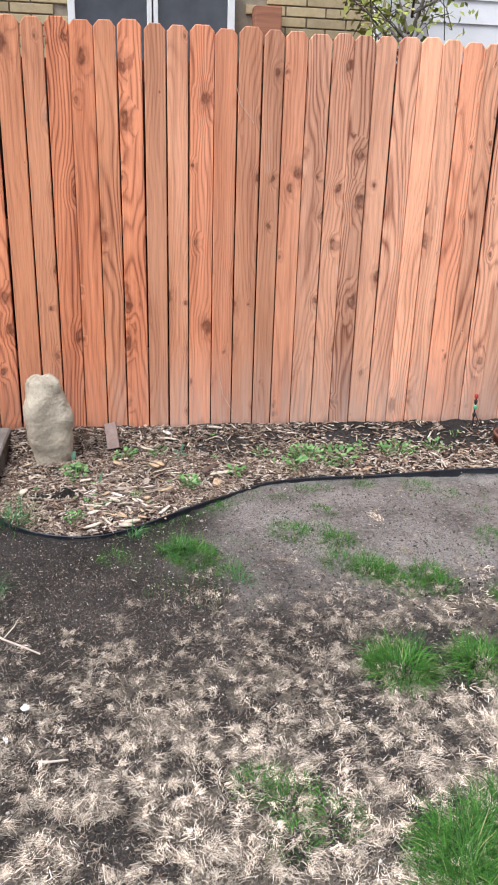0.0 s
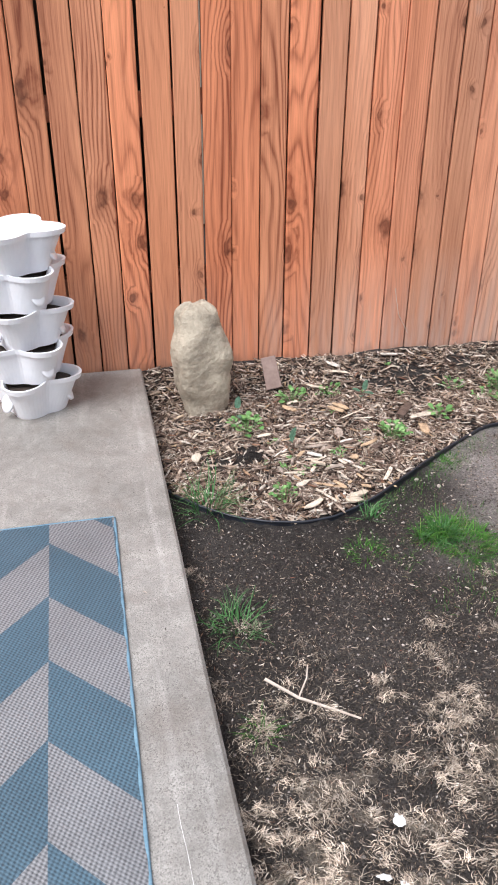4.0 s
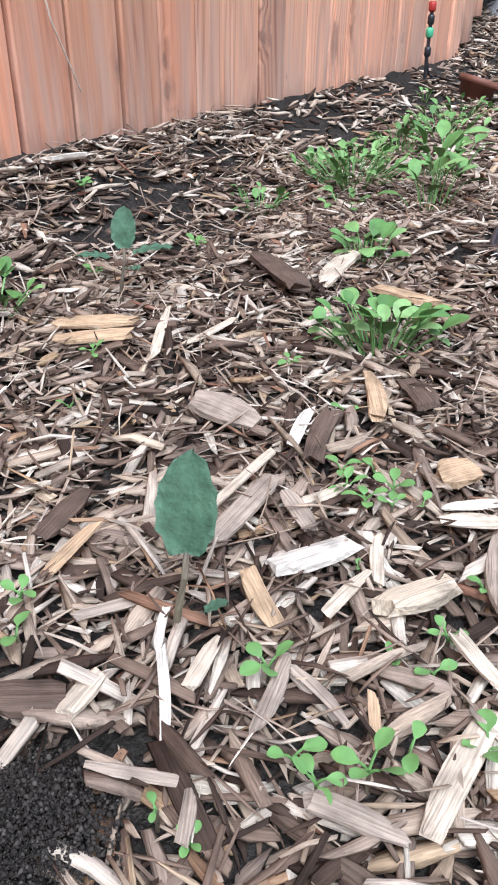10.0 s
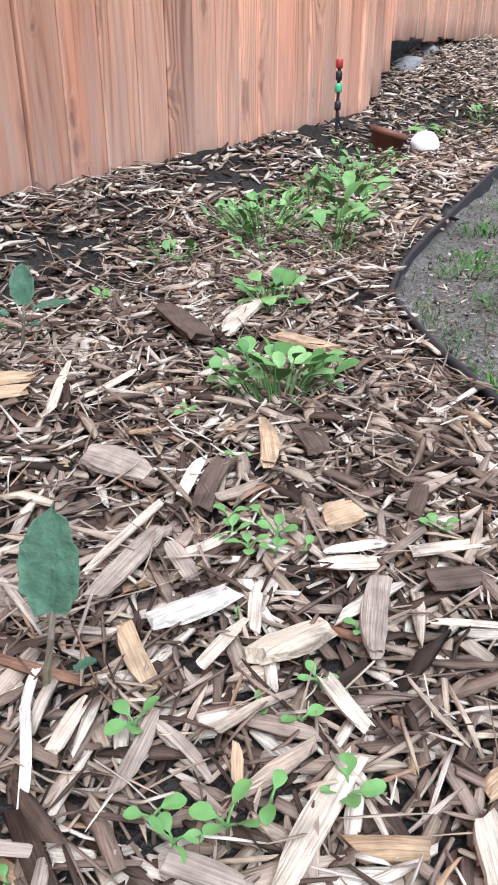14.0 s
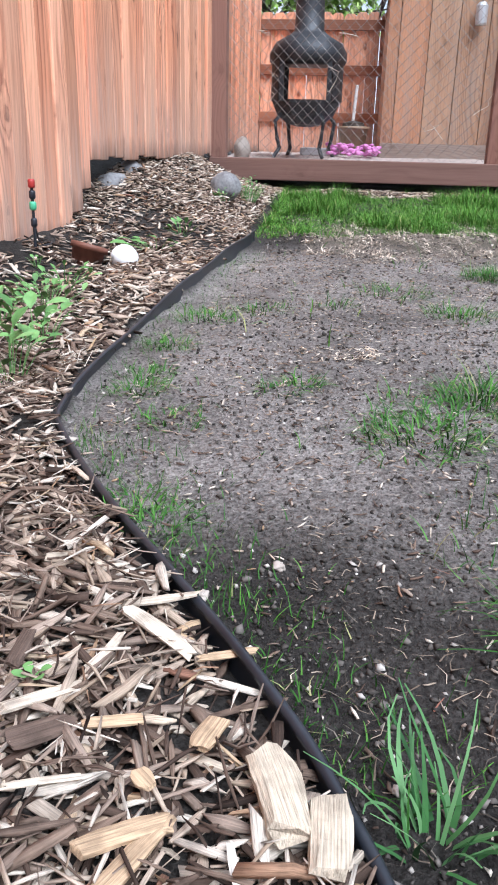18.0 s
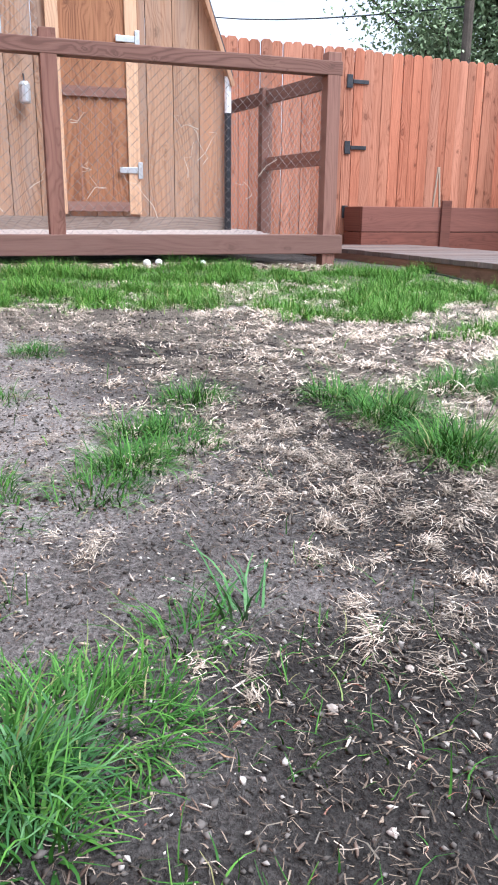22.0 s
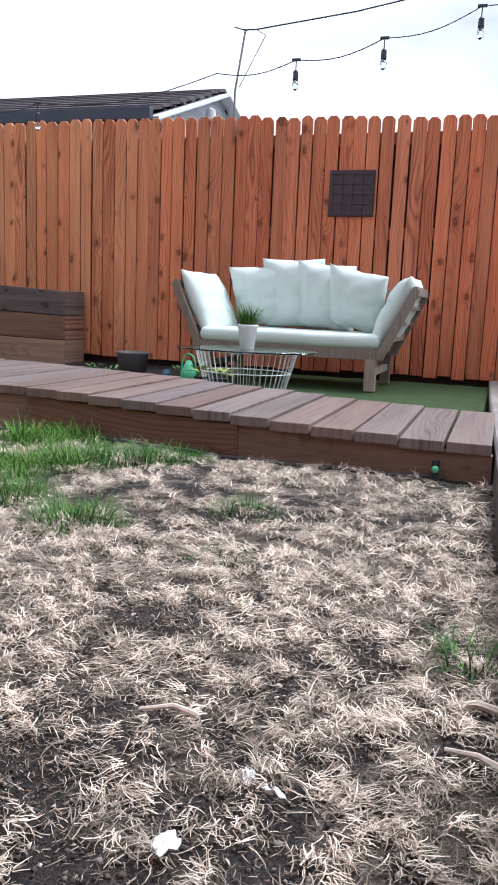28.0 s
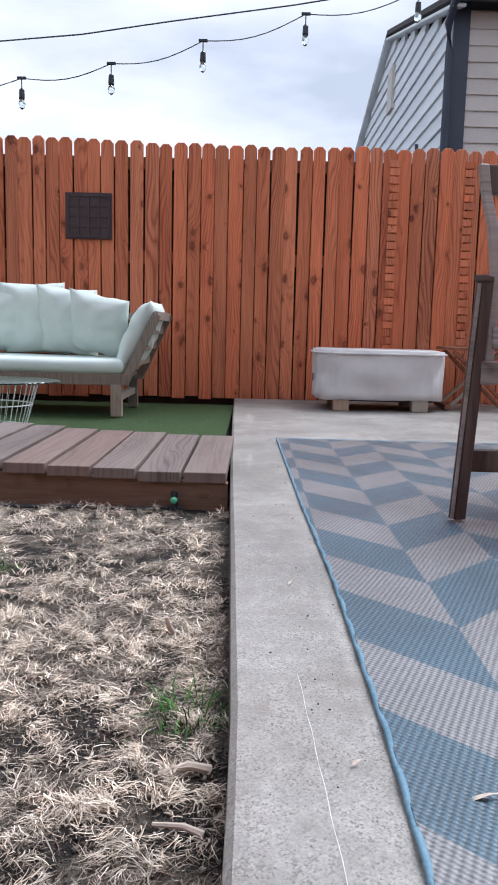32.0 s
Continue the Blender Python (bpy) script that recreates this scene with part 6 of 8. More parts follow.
twig(on_ground(((-0.24, 1.585, 0), (-0.21, 1.58, 0.004), (-0.17, 1.59, 0.0)), 0.012), 0.004, "short pale stick on the straw")
twig(on_ground(((-0.572, 1.425, 0), (-0.545, 1.43, 0.006), (-0.51, 1.445, 0)), 0.008), 0.0065, "peeled pale stick beside the concrete")
twig(on_ground(((-0.572, 1.552, 0), (-0.55, 1.546, 0.004), (-0.515, 1.535, 0)), 0.008), 0.0045, "peeled pale stick beside the concrete")
twig(on_ground(((-0.475, 0.96, 0.0), (-0.472, 0.985, 0.02), (-0.468, 1.0, 0.045)), 0.006), 0.006, "pale stick standing in the straw")
twig(on_ground(((-0.46, 2.20, 0), (-0.40, 2.13, 0.006), (-0.33, 2.08, 0.004), (-0.28, 2.05, 0.0)), 0.008), 0.004, "thin grey-brown branch lying on soil")
twig(on_ground(((-0.40, 2.13, 0.004), (-0.37, 2.17, 0.02), (-0.36, 2.20, 0.03)), 0.008), 0.0022, "forked end of a dry branch")

# thin straw stuck to the fence boards
for x, z, dx, dz in ((0.475, 0.36, 0.075, -0.20), (0.53, 1.73, 0.09, -0.17)):
    o = obj("straw_stalk", tube_bm(((x, fence_y(x) - 0.008, z), (x + dx * 0.3, fence_y(x) - 0.014, z + dz * 0.55), (x + dx, fence_y(x) - 0.008, z + dz)), 0.0014, 5), m_pale_twig)
    tagged(o, "curved straw stalk caught on the fence boards", "straw stalk")

# ---- stacked strawberry planter on the patio ----
planter = thing("stacking_planter", "stack of five white lobed plastic planters on the concrete", "planter", (-0.985, 3.58, 0.101))


def lobed(profile, lobes=4, sides=64, turn=0.0):
    bm = bmesh.new()
    rings = []
    for r, z, k in profile:
        ring = []
        for i in range(sides):
            a = 6.28318 * i / sides
            c = math.cos(lobes * (a + turn)) * 0.5 + 0.5
            rr = r * (1 - k + k * c ** 0.7)
            ring.append(bm.verts.new((rr * math.cos(a), rr * math.sin(a), z)))
        rings.append(ring)
    for ra, rb in zip(rings, rings[1:]):
        for i in range(sides):
            bm.faces.new((ra[i], ra[(i + 1) % sides], rb[(i + 1) % sides], rb[i]))
    bm.faces.new(rings[0][::-1])
    bm.faces.new(rings[-1])
    return bm


for i in range(5):
    tn = radians(45) * (i % 2) + 0.25
    pm = pose(-0.985, 3.58, 0.101 + i * 0.127, 0, 0, 0)
    tier = part("planter_tier", moved(lobed(((0.112, 0.0, 0.22), (0.134, 0.055, 0.30), (0.162, 0.118, 0.36), (0.176, 0.120, 0.37), (0.180, 0.137, 0.37), (0.170, 0.137, 0.37), (0.150, 0.10, 0.36)), turn=tn), pm), m_white, planter, smooth=False)
    if i < 4:
        part("potting_soil", moved(lobed(((0.148, 0.104, 0.36), (0.144, 0.108, 0.36)), turn=tn), pm), m_potsoil, tier)
    for k in range(3):
        a = k * 2.0944 - tn + 0.0
        bm = moved(lathe(((0.030, -0.004), (0.030, 0.003), (0.022, 0.005)), 16, True), pm @ Matrix.Rotation(a, 4, "Z") @ Matrix.Translation((0.123, 0, 0.062)) @ Matrix.Rotation(radians(66), 4, "Y") @ Matrix.Diagonal((1.2, 0.85, 1, 1)))
        part("arch_panel", bm, m_white, tier, smooth=True)

# scratch, grit and dry scraps on the concrete
scratch = [(-0.6745 - 0.0011 * k + 0.0006 * math.sin(k * 1.3), 1.20 + 0.022 * k, 0.0) for k in range(6, 31)]
bm = bmesh.new()
prev = None
for k, (x, y, _) in enumerate(scratch):
    w = 0.00010 + 0.00026 * abs(math.sin(k * 1.9))
    z = patio_z(y) + 0.0008
    q = [bm.verts.new((x + s * w, y, z - 0.0014 * (s * s > 1))) for s in (-2.2, -1, 1, 2.2)]
    if prev:
        for j in range(3):
            bm.faces.new((prev[j], prev[j + 1], q[j + 1], q[j]))
    prev = q
tagged(obj("chalk_scratch", bm, m_paint), "thin white scratch on the concrete", "scratch")
n = 420
gx, gy = RNG.uniform(-0.76, -0.60, n), RNG.uniform(-2.2, 3.7, n)
gr = 0.0006 + 0.002 * RNG.random(n) ** 4
octa = np.array([(1, 0, 0), (0, 1, 0), (-1, 0, 0), (0, -1, 0), (0.2, 0, 0.8), (0, 0, -0.8)])
gv = octa[None] * gr[:, None, None] * RNG.uniform(0.5, 1.5, (n, 6, 3))
gv += np.stack([gx, gy, np.array([patio_z(c) for c in gy]) + 0.004], 1)[:, None]
gf = np.array([(0, 1, 4), (1, 2, 4), (2, 3, 4), (3, 0, 4), (1, 0, 5), (2, 1, 5), (3, 2, 5), (0, 3, 5)])
bulk("patio_grit", gv.reshape(-1, 3), ((np.arange(n) * 6)[:, None, None] + gf[None]).reshape(-1, 3), m_crumb, "dark grit and crumbs of soil on the concrete", "grit")
for x, y, yw, ln in ((-0.736, 1.552, 0.6, 0.014), (-0.69, 0.95, 1.1, 0.016), (-0.70, 2.45, 2.2, 0.014), (-0.86, 1.62, 0.2, 0.028)):
    v, f = leaf_arrays(1, np.array([ln]), np.array([ln * 0.28]), np.array([[x, y, patio_z(y) + (0.006 if x > -0.74 else 0.014)]]), np.array([yw]), np.array([0.05]))
    o = bulk("dry_leaf", v, f, m_pale_twig)
    del o["kind"]
    tagged(o, "small curled dry leaf scrap on the patio", "dry leaf", "dry leaves")

# ---- patterned rug ----
m_rug, nt, b = material("chevron_rug", 0.42, spec=0.7)
b.inputs["Sheen Weight"].default_value = 0.8
b.inputs["Sheen Roughness"].default_value = 0.18
b.inputs["Sheen Tint"].default_value = (0.80, 0.92, 1.0, 1)
g = nt.nodes.new("ShaderNodeNewGeometry")
sep = nt.nodes.new("ShaderNodeSeparateXYZ")
nt.links.new(g.outputs["Position"], sep.inputs[0])
u = maths(nt, "DIVIDE", maths(nt, "ADD", sep.outputs[0], 0.935), 0.172)
fu = maths(nt, "FRACT", u)
odd = maths(nt, "MODULO", maths(nt, "ABSOLUTE", maths(nt, "FLOOR", u)), 2.0)
zig = maths(nt, "ABSOLUTE", maths(nt, "SUBTRACT", odd, fu))
vv = maths(nt, "DIVIDE", maths(nt, "ADD", sep.outputs[1], maths(nt, "MULTIPLY", zig, 0.18)), 0.437)
vv = maths(nt, "ADD", vv, maths(nt, "ADD", maths(nt, "MULTIPLY", odd, 0.5), 9.811))
par = maths(nt, "LESS_THAN", maths(nt, "FRACT", vv), 0.49)
vw = world_coords(nt)
weave = maths(nt, "MULTIPLY", maths(nt, "SINE", maths(nt, "MULTIPLY", maths(nt, "ADD", sep.outputs[0], maths(nt, "MULTIPLY", sep.outputs[1], 0.4)), 640.0)), maths(nt, "SINE", maths(nt, "MULTIPLY", sep.outputs[1], 520.0)))
weave = maths(nt, "ADD", maths(nt, "MULTIPLY", weave, 0.5), 0.5)
wn = noise_tex(nt, vw, 230.0, 2.0, 0.6)
tex = maths(nt, "ADD", maths(nt, "MULTIPLY", weave, 0.5), maths(nt, "MULTIPLY", wn, 0.5))
blue = ramp(nt, tex, (0.25, (0.014, 0.036, 0.055)), (0.75, (0.085, 0.160, 0.215)))
gry = ramp(nt, tex, (0.25, (0.06, 0.064, 0.07)), (0.75, (0.29, 0.295, 0.31)))
col = mix(nt, par, blue, gry)
col = mix(nt, 1.0, col, ramp(nt, noise_tex(nt, vw, 3.0, 4.0), (0.3, 0.75), (0.7, 1.15)), "MULTIPLY")
link(nt, col, b.inputs["Base Color"])
bump(nt, b, tex, 0.35, 0.003)
m_bind = mottled("blue_rug_binding", (0.09, 0.18, 0.25), (0.19, 0.33, 0.43), 30, 0.9, 200, 0.5)
rug = thing("outdoor_rug", "blue and grey chevron woven outdoor rug on the concrete", "rug")
bm = bmesh.new()
rows = []
ysr = np.linspace(2.795, -1.12, 50)
for y in ysr:
    z = patio_z(y) + 0.009
    rows.append([bm.verts.new(p) for p in ((rug_x(y), y, z - 0.008), (rug_x(y), y, z), (-2.0, y, z + 0.001), (-3.25, y, z + 0.001), (-3.25, y, z - 0.008))])
for ra, rb in zip(rows, rows[1:]):
    for k in range(4):
        bm.faces.new((ra[k], ra[k + 1], rb[k + 1], rb[k]))
part("woven_field", bm, m_rug, rug)
edge_pts = [(rug_x(y) + 0.001, y, patio_z(y) + 0.006 + 0.0025 * math.sin(y * 60)) for y in np.linspace(2.795, -1.12, 160)]
part("binding", tube_bm(edge_pts, 0.0042, 6), m_bind, rug, smooth=True)
for y in (2.795, -1.12):
    part("end_binding", tube_bm(((rug_x(y), y, patio_z(y) + 0.006), (-3.25, y, patio_z(y) + 0.007)), 0.0045, 6), m_bind, rug)


# ---- wire run with brown timber frame ----
run = thing("wire_run", "brown stained timber frame with chain-link wire around a shed", "wire fence", (MESH_X, 1.9, 0.1))
RX = MESH_X
for y, zt in ((3.765, 1.95), (2.03, 1.47), (0.12, 1.47)):
    part("post", box_bm(RX - 0.05, RX + 0.05, y - 0.05, y + 0.05, 0.02 if y < 1 else 0.27, zt, bevel=0.005), m_frame_up, run)
part("bottom_beam", box_bm(RX - 0.065, RX + 0.05, 0.02, 3.82, 0.14, 0.272, bevel=0.006), m_frame, run)
part("top_rail", box_bm(RX - 0.052, RX + 0.045, 0.06, 3.70, 1.325, 1.415, bevel=0.006), m_frame, run)


def chain_link(a, b, z0, z1, step=0.066, r=0.0013):
    """Diamond wire between two posts."""
    a, b = Vector((*a, 0)), Vector((*b, 0))
    n, d, h = (b - a).length, (b - a).normalized(), z1 - z0
    bm = bmesh.new()
    for sgn in (1, -1):
        off = -h if sgn > 0 else 0.0
        s = off
        while s < n + (0 if sgn > 0 else h):
            # line s -> s + h over the height, clipped to 0..n
            t0, t1 = (max(0, -s), min(h, n - s)) if sgn > 0 else (max(0, s - n), min(h, s))
            if t1 - t0 > 0.02:
                pts_ = []
                for t in np.linspace(t0, t1, max(2, int((t1 - t0) / (step * 2)) + 1)):
                    p = a + d * (s + sgn * t)
                    pts_.append((p.x + 0.002 * sgn, p.y, z0 + t))
                tube(bm, pts_, r, 3, None, False)
            s += step
    return bm


part("chain_link", chain_link((RX + 0.02, 2.08), (RX + 0.02, 3.71), 0.27, 1.92), m_wire, run, "galvanised diamond wire mesh")
part("chain_link", chain_link((RX + 0.02, 0.17), (RX + 0.02, 1.98), 0.27, 1.33), m_wire, run, "galvanised diamond wire mesh")
# side of the run towards the gate
SA, SB = (RX, 0.12), (6.93, 0.34)
for f, zt in ((0.50, 1.37), (0.985, 1.36)):
    x, y = SA[0] + (SB[0] - SA[0]) * f, SA[1] + (SB[1] - SA[1]) * f
    part("side_post", box_bm(x - 0.045, x + 0.045, y - 0.045, y + 0.045, 0.12, zt, bevel=0.004), m_frame_up, run)
for z, fa, fb in ((1.30, 0.0, 1.0), (0.80, 0.0, 0.5), (0.20, 0.0, 1.0)):
    pa = (SA[0] + (SB[0] - SA[0]) * fa, SA[1] + (SB[1] - SA[1]) * fa, z)
    pb = (SA[0] + (SB[0] - SA[0]) * fb, SA[1] + (SB[1] - SA[1]) * fb, z)
    part("side_rail", bar(pa, pb, 0.04, 0.10), m_frame, run)
part("chain_link", chain_link(SA, SB, 0.20, 1.28), m_wire, run, "galvanised diamond wire mesh")
# dry vine stalks woven through the wire
for k in range(16):
    y, z = random.Random(k).uniform(0.3, 3.6), random.Random(k + 50).uniform(0.35, 1.0)
    rr = random.Random(k + 99)
    pts_ = [(RX + 0.0, y, z)]
    for j in range(5):
        y, z = y + rr.uniform(-0.07, 0.07), z + rr.uniform(-0.03, 0.09)
        pts_.append((RX + rr.uniform(-0.01, 0.01), y, z))
    tagged(obj("dry_vine", tube_bm(pts_, 0.0028, 5, 0.0012), m_pale_twig), "dry pale vine stalk caught in the wire mesh", "vine", "dry vines")
# raised gravel floor inside
bm = bmesh.new()
bmesh.ops.create_grid(bm, x_segments=60, y_segments=80, size=0.5)
for v in bm.verts:
    x, y = 6.3 + v.co.x * 2.55, 2.08 + v.co.y * 3.45
    v.co = Vector((x, y, 0.245 + 0.04 * g_step(5.2, 5.9, x) + 0.012 * bump_noise(x, y, 9) + 0.006 * bump_noise(x, y, 30)))
tagged(obj("gravel_floor", bm, m_gravel), "pale gravel and litter inside the wire run", "gravel", kind="structure")

# ---- garden shed ----
SHX, SY0, SY1 = 5.9, 0.60, 2.72
shed = thing("garden_shed", "tan plywood garden shed with a gambrel roof and hinged door", "shed", (SHX, 1.66, 0.3))


def shed_top(y):
    m = (SY0 + SY1) / 2
    d = abs(y - m)
    w = (SY1 - SY0) / 2
    if d > w - 0.30:
        return 1.50 + (w - d) / 0.30 * 0.80
    return 2.30 + (w - 0.30 - d) / (w - 0.30) * 0.55


y = SY0
k = 0
while y < SY1 - 0.01:
    y2 = min(y + 0.2035, SY1)
    bm = bmesh.new()
    fr = [bm.verts.new((SHX, yy, zz)) for yy, zz in ((y + 0.003, 0.385), (y2 - 0.003, 0.385), (y2 - 0.003, shed_top(y2 - 0.003)), (y + 0.003, shed_top(y + 0.003)))]
    ex = bmesh.ops.extrude_face_region(bm, geom=[bm.faces.new(fr)])
    bmesh.ops.translate(bm, verts=[v for v in ex["geom"] if isinstance(v, bmesh.types.BMVert)], vec=(0.02, 0, 0))
    bmesh.ops.recalc_face_normals(bm, faces=bm.faces)
    part("siding_board", bm, m_shed, shed)
    y = y2
part("back_wall", box_bm(SHX + 0.021, SHX + 1.6, SY0 + 0.01, SY1 - 0.01, 0.30, 1.50), m_shed, shed)
part("skid", box_bm(SHX - 0.01, SHX + 0.05, SY0, SY1, 0.26, 0.384, bevel=0.004), m_skid, shed)
mid = (SY0 + SY1) / 2
prof = [(SY0 - 0.05, 1.40), (SY0 + 0.30, 2.34), (mid, 2.90), (SY1 - 0.30, 2.34), (SY1 + 0.05, 1.40)]
for (ya, za), (yb, zb) in zip(prof, prof[1:]):
    bm = bmesh.new()
    vs = [bm.verts.new((x, yy, zz + t)) for x in (SHX - 0.07, SHX + 1.65) for yy, zz in ((ya, za), (yb, zb)) for t in (0, 0.03)]
    for f in ((0, 1, 3, 2), (4, 6, 7, 5), (0, 4, 5, 1), (2, 3, 7, 6), (0, 2, 6, 4), (1, 5, 7, 3)):
        bm.faces.new([vs[i] for i in f])
    bmesh.ops.recalc_face_normals(bm, faces=bm.faces)
    part("roof_slope", bm, m_roof, shed)
    part("rake_trim", bar((SHX - 0.03, ya, za - 0.05), (SHX - 0.03, yb, zb - 0.05), 0.03, 0.10, up=(1, 0, 0)), m_shed_trim, shed)
DX = SHX - 0.016
for y in (1.325, 1.885):
    part("door_trim", box_bm(DX - 0.022, DX + 0.012, y - 0.045, y + 0.045, 0.40, 2.05, bevel=0.003), m_shed_trim, shed)
door = part("door", box_bm(DX - 0.004, DX + 0.010, 1.372, 1.838, 0.42, 1.98, bevel=0.003), m_shed_door, shed)
for k in range(1, 4):
    part("door_groove", box_bm(DX - 0.0065, DX - 0.0045, 1.372 + k * 0.1165 - 0.003, 1.372 + k * 0.1165 + 0.003, 0.50, 1.21), m_frame, door)
for z in (0.455, 1.255):
    part("door_rail", box_bm(DX - 0.022, DX - 0.005, 1.372, 1.838, z - 0.035, z + 0.035, bevel=0.003), m_frame, door)
for z in (0.72, 1.62):
    h = part("strap_hinge", box_bm(DX - 0.030, DX - 0.013, 1.30, 1.44, z - 0.022, z + 0.022, bevel=0.004), m_zinc, door, "galvanised strap hinge")
    part("hinge_plate", box_bm(DX - 0.034, DX - 0.013, 1.265, 1.30, z - 0.06, z + 0.06, bevel=0.003), m_zinc, h)
part("corner_post", tube_bm(((SHX - 0.03, SY0 - 0.02, 0.25), (SHX - 0.03, SY0 - 0.02, 1.16)), 0.028, 10), m_black, shed)
part("downpipe", tube_bm(((SHX - 0.03, SY0 - 0.02, 1.16), (SHX - 0.03, SY0 - 0.02, 1.42)), 0.026, 10), m_white, shed)
lant = thing("solar_lantern", "small grey-blue lantern hanging on the shed wall", "lantern", (SHX - 0.05, 2.10, 1.25))
part("glass_body", moved(lathe(((0.035, -0.10), (0.04, -0.09), (0.04, 0.02), (0.025, 0.04)), 12, True), Matrix.Translation((SHX - 0.06, 2.10, 1.25))), m_zinc, lant)
part("bail", tube_bm(((SHX - 0.06, 2.10, 1.285), (SHX - 0.04, 2.10, 1.33), (SHX, 2.10, 1.35)), 0.005, 6), m_iron, lant)

# ---- chiminea ----
CX, CY, CZ = 5.55, 3.25, 0.275
chim = thing("chiminea", "black steel chiminea with an open firebox on curved legs", "chiminea", (CX, CY, CZ))
cm = Matrix.Translation((CX, CY, CZ))
part("bowl", moved(lathe(((0.05, 0.20), (0.13, 0.215), (0.205, 0.27), (0.242, 0.345), (0.245, 0.365), (0.232, 0.365), (0.19, 0.29), (0.05, 0.235)), 8), cm @ Matrix.Rotation(0.39, 4, "Z")), m_iron, chim)
part("hood", moved(lathe(((0.250, 0.59), (0.262, 0.61), (0.262, 0.66), (0.225, 0.72), (0.125, 0.775), (0.10, 0.80), (0.094, 0.96), (0.08, 1.30), (0.085, 1.55), (0.07, 1.55), (0.06, 0.85), (0.16, 0.72), (0.23, 0.62)), 16), cm), m_iron, chim, smooth=True)
for a0, a1 in ((48, 132), (228, 300)):
    bm = bmesh.new()
    cols = []
    for q in np.linspace(radians(a0), radians(a1), 9):
        cols.append([bm.verts.new((CX + r * math.cos(q), CY + r * math.sin(q), z)) for r, z in ((0.244, CZ + 0.36), (0.244, CZ + 0.60), (0.240, CZ + 0.60), (0.240, CZ + 0.36))])
    for ca, cb in zip(cols, cols[1:]):
        for q in range(4):
            bm.faces.new((ca[q], cb[q], cb[(q + 1) % 4], ca[(q + 1) % 4]))
    part("side_panel", bm, m_iron, chim)
for k in (42, 138, 222, 318):
    a = radians(k)
    part("firebox_bar", bar((CX + 0.236 * math.cos(a), CY + 0.236 * math.sin(a), CZ + 0.355), (CX + 0.236 * math.cos(a), CY + 0.236 * math.sin(a), CZ + 0.615), 0.03, 0.03), m_iron, chim)
for k in range(4):
    a = k * math.pi / 2 + 0.6
    c, s = math.cos(a), math.sin(a)
    part("leg", tube_bm([(CX + r * c, CY + r * s, CZ + z) for r, z in ((0.18, 0.29), (0.24, 0.23), (0.22, 0.12), (0.20, 0.06), (0.245, 0.0))], 0.014, 8), m_iron, chim)
bucket = thing("plant_bucket", "tan plastic bucket with a stick and dark soil", "bucket", (6.05, 2.92, 0.285))
part("pail", moved(lathe(((0.085, 0.0), (0.11, 0.19), (0.12, 0.19), (0.12, 0.21), (0.105, 0.21), (0.10, 0.17), (0.08, 0.02)), 20), Matrix.Translation((6.05, 2.92, 0.285))), mottled("tan_pail", (0.25, 0.17, 0.11), (0.36, 0.26, 0.18), 10, 0.6, 60, 0.1), bucket, smooth=True)
part("contents", moved(lathe(((0.10, 0.18), (0.08, 0.235), (0.02, 0.25)), 14, True), Matrix.Translation((6.05, 2.92, 0.285))), m_potsoil, bucket)
part("stick", tube_bm(((6.05, 2.93, 0.45), (6.06, 2.91, 0.78)), 0.012, 6), m_paint, bucket)
bm = bmesh.new()
for k in range(70):
    rr = random.Random(k)
    p = Vector((5.75 + rr.uniform(-0.10, 0.10), 2.90 + rr.uniform(-0.19, 0.19), 0.30 + rr.uniform(0, 0.07)))
    bmesh.ops.create_icosphere(bm, subdivisions=1, radius=rr.uniform(0.012, 0.028), matrix=Matrix.Translation(p) @ Matrix.Diagonal((1, 1.2, 0.6, 1)))
tagged(obj("pink_flowers", bm, m_pink), "heap of bright pink artificial flowers on the gravel", "flowers", kind="stuff")
o = obj("metal_tray", box_bm(5.85, 6.2, 3.02, 3.30, 0.285, 0.34, bevel=0.01), m_zinc)
tagged(o, "grey metal tray on the gravel", "tray")
boulder("pale_rock", (5.35, 3.66, 0.315), (0.13, 0.12, 0.16), m_pebble, "pale pinkish rock beside the wire fence", 21, 0.12, 3, cat="rock")
for y, r in ((1.50, 0.025), (1.42, 0.024), (1.12, 0.02)):
    boulder("egg_stone", (4.78, y, ground(4.78, y) + r * 0.5), (r * 2, r * 2, r * 2), m_paint, "small white round stone below the timber beam", y, 0.05, 2, cat="stone", group="white stones")

# ---- gate hardware on the east fence ----
for z in (1.645, 1.05, 0.445):
    h = thing("strap_hinge", "black iron strap hinge on the fence gate", "hinge", (7.0, -1.05, z), "gate hinges")
    part("strap", box_bm(6.998, 7.008, -1.24, -1.07, z - 0.018, z + 0.018, bevel=0.003), m_iron, h)
    part("plate", box_bm(6.996, 7.008, -1.065, -1.005, z - 0.06, z + 0.06, bevel=0.003), m_iron, h)

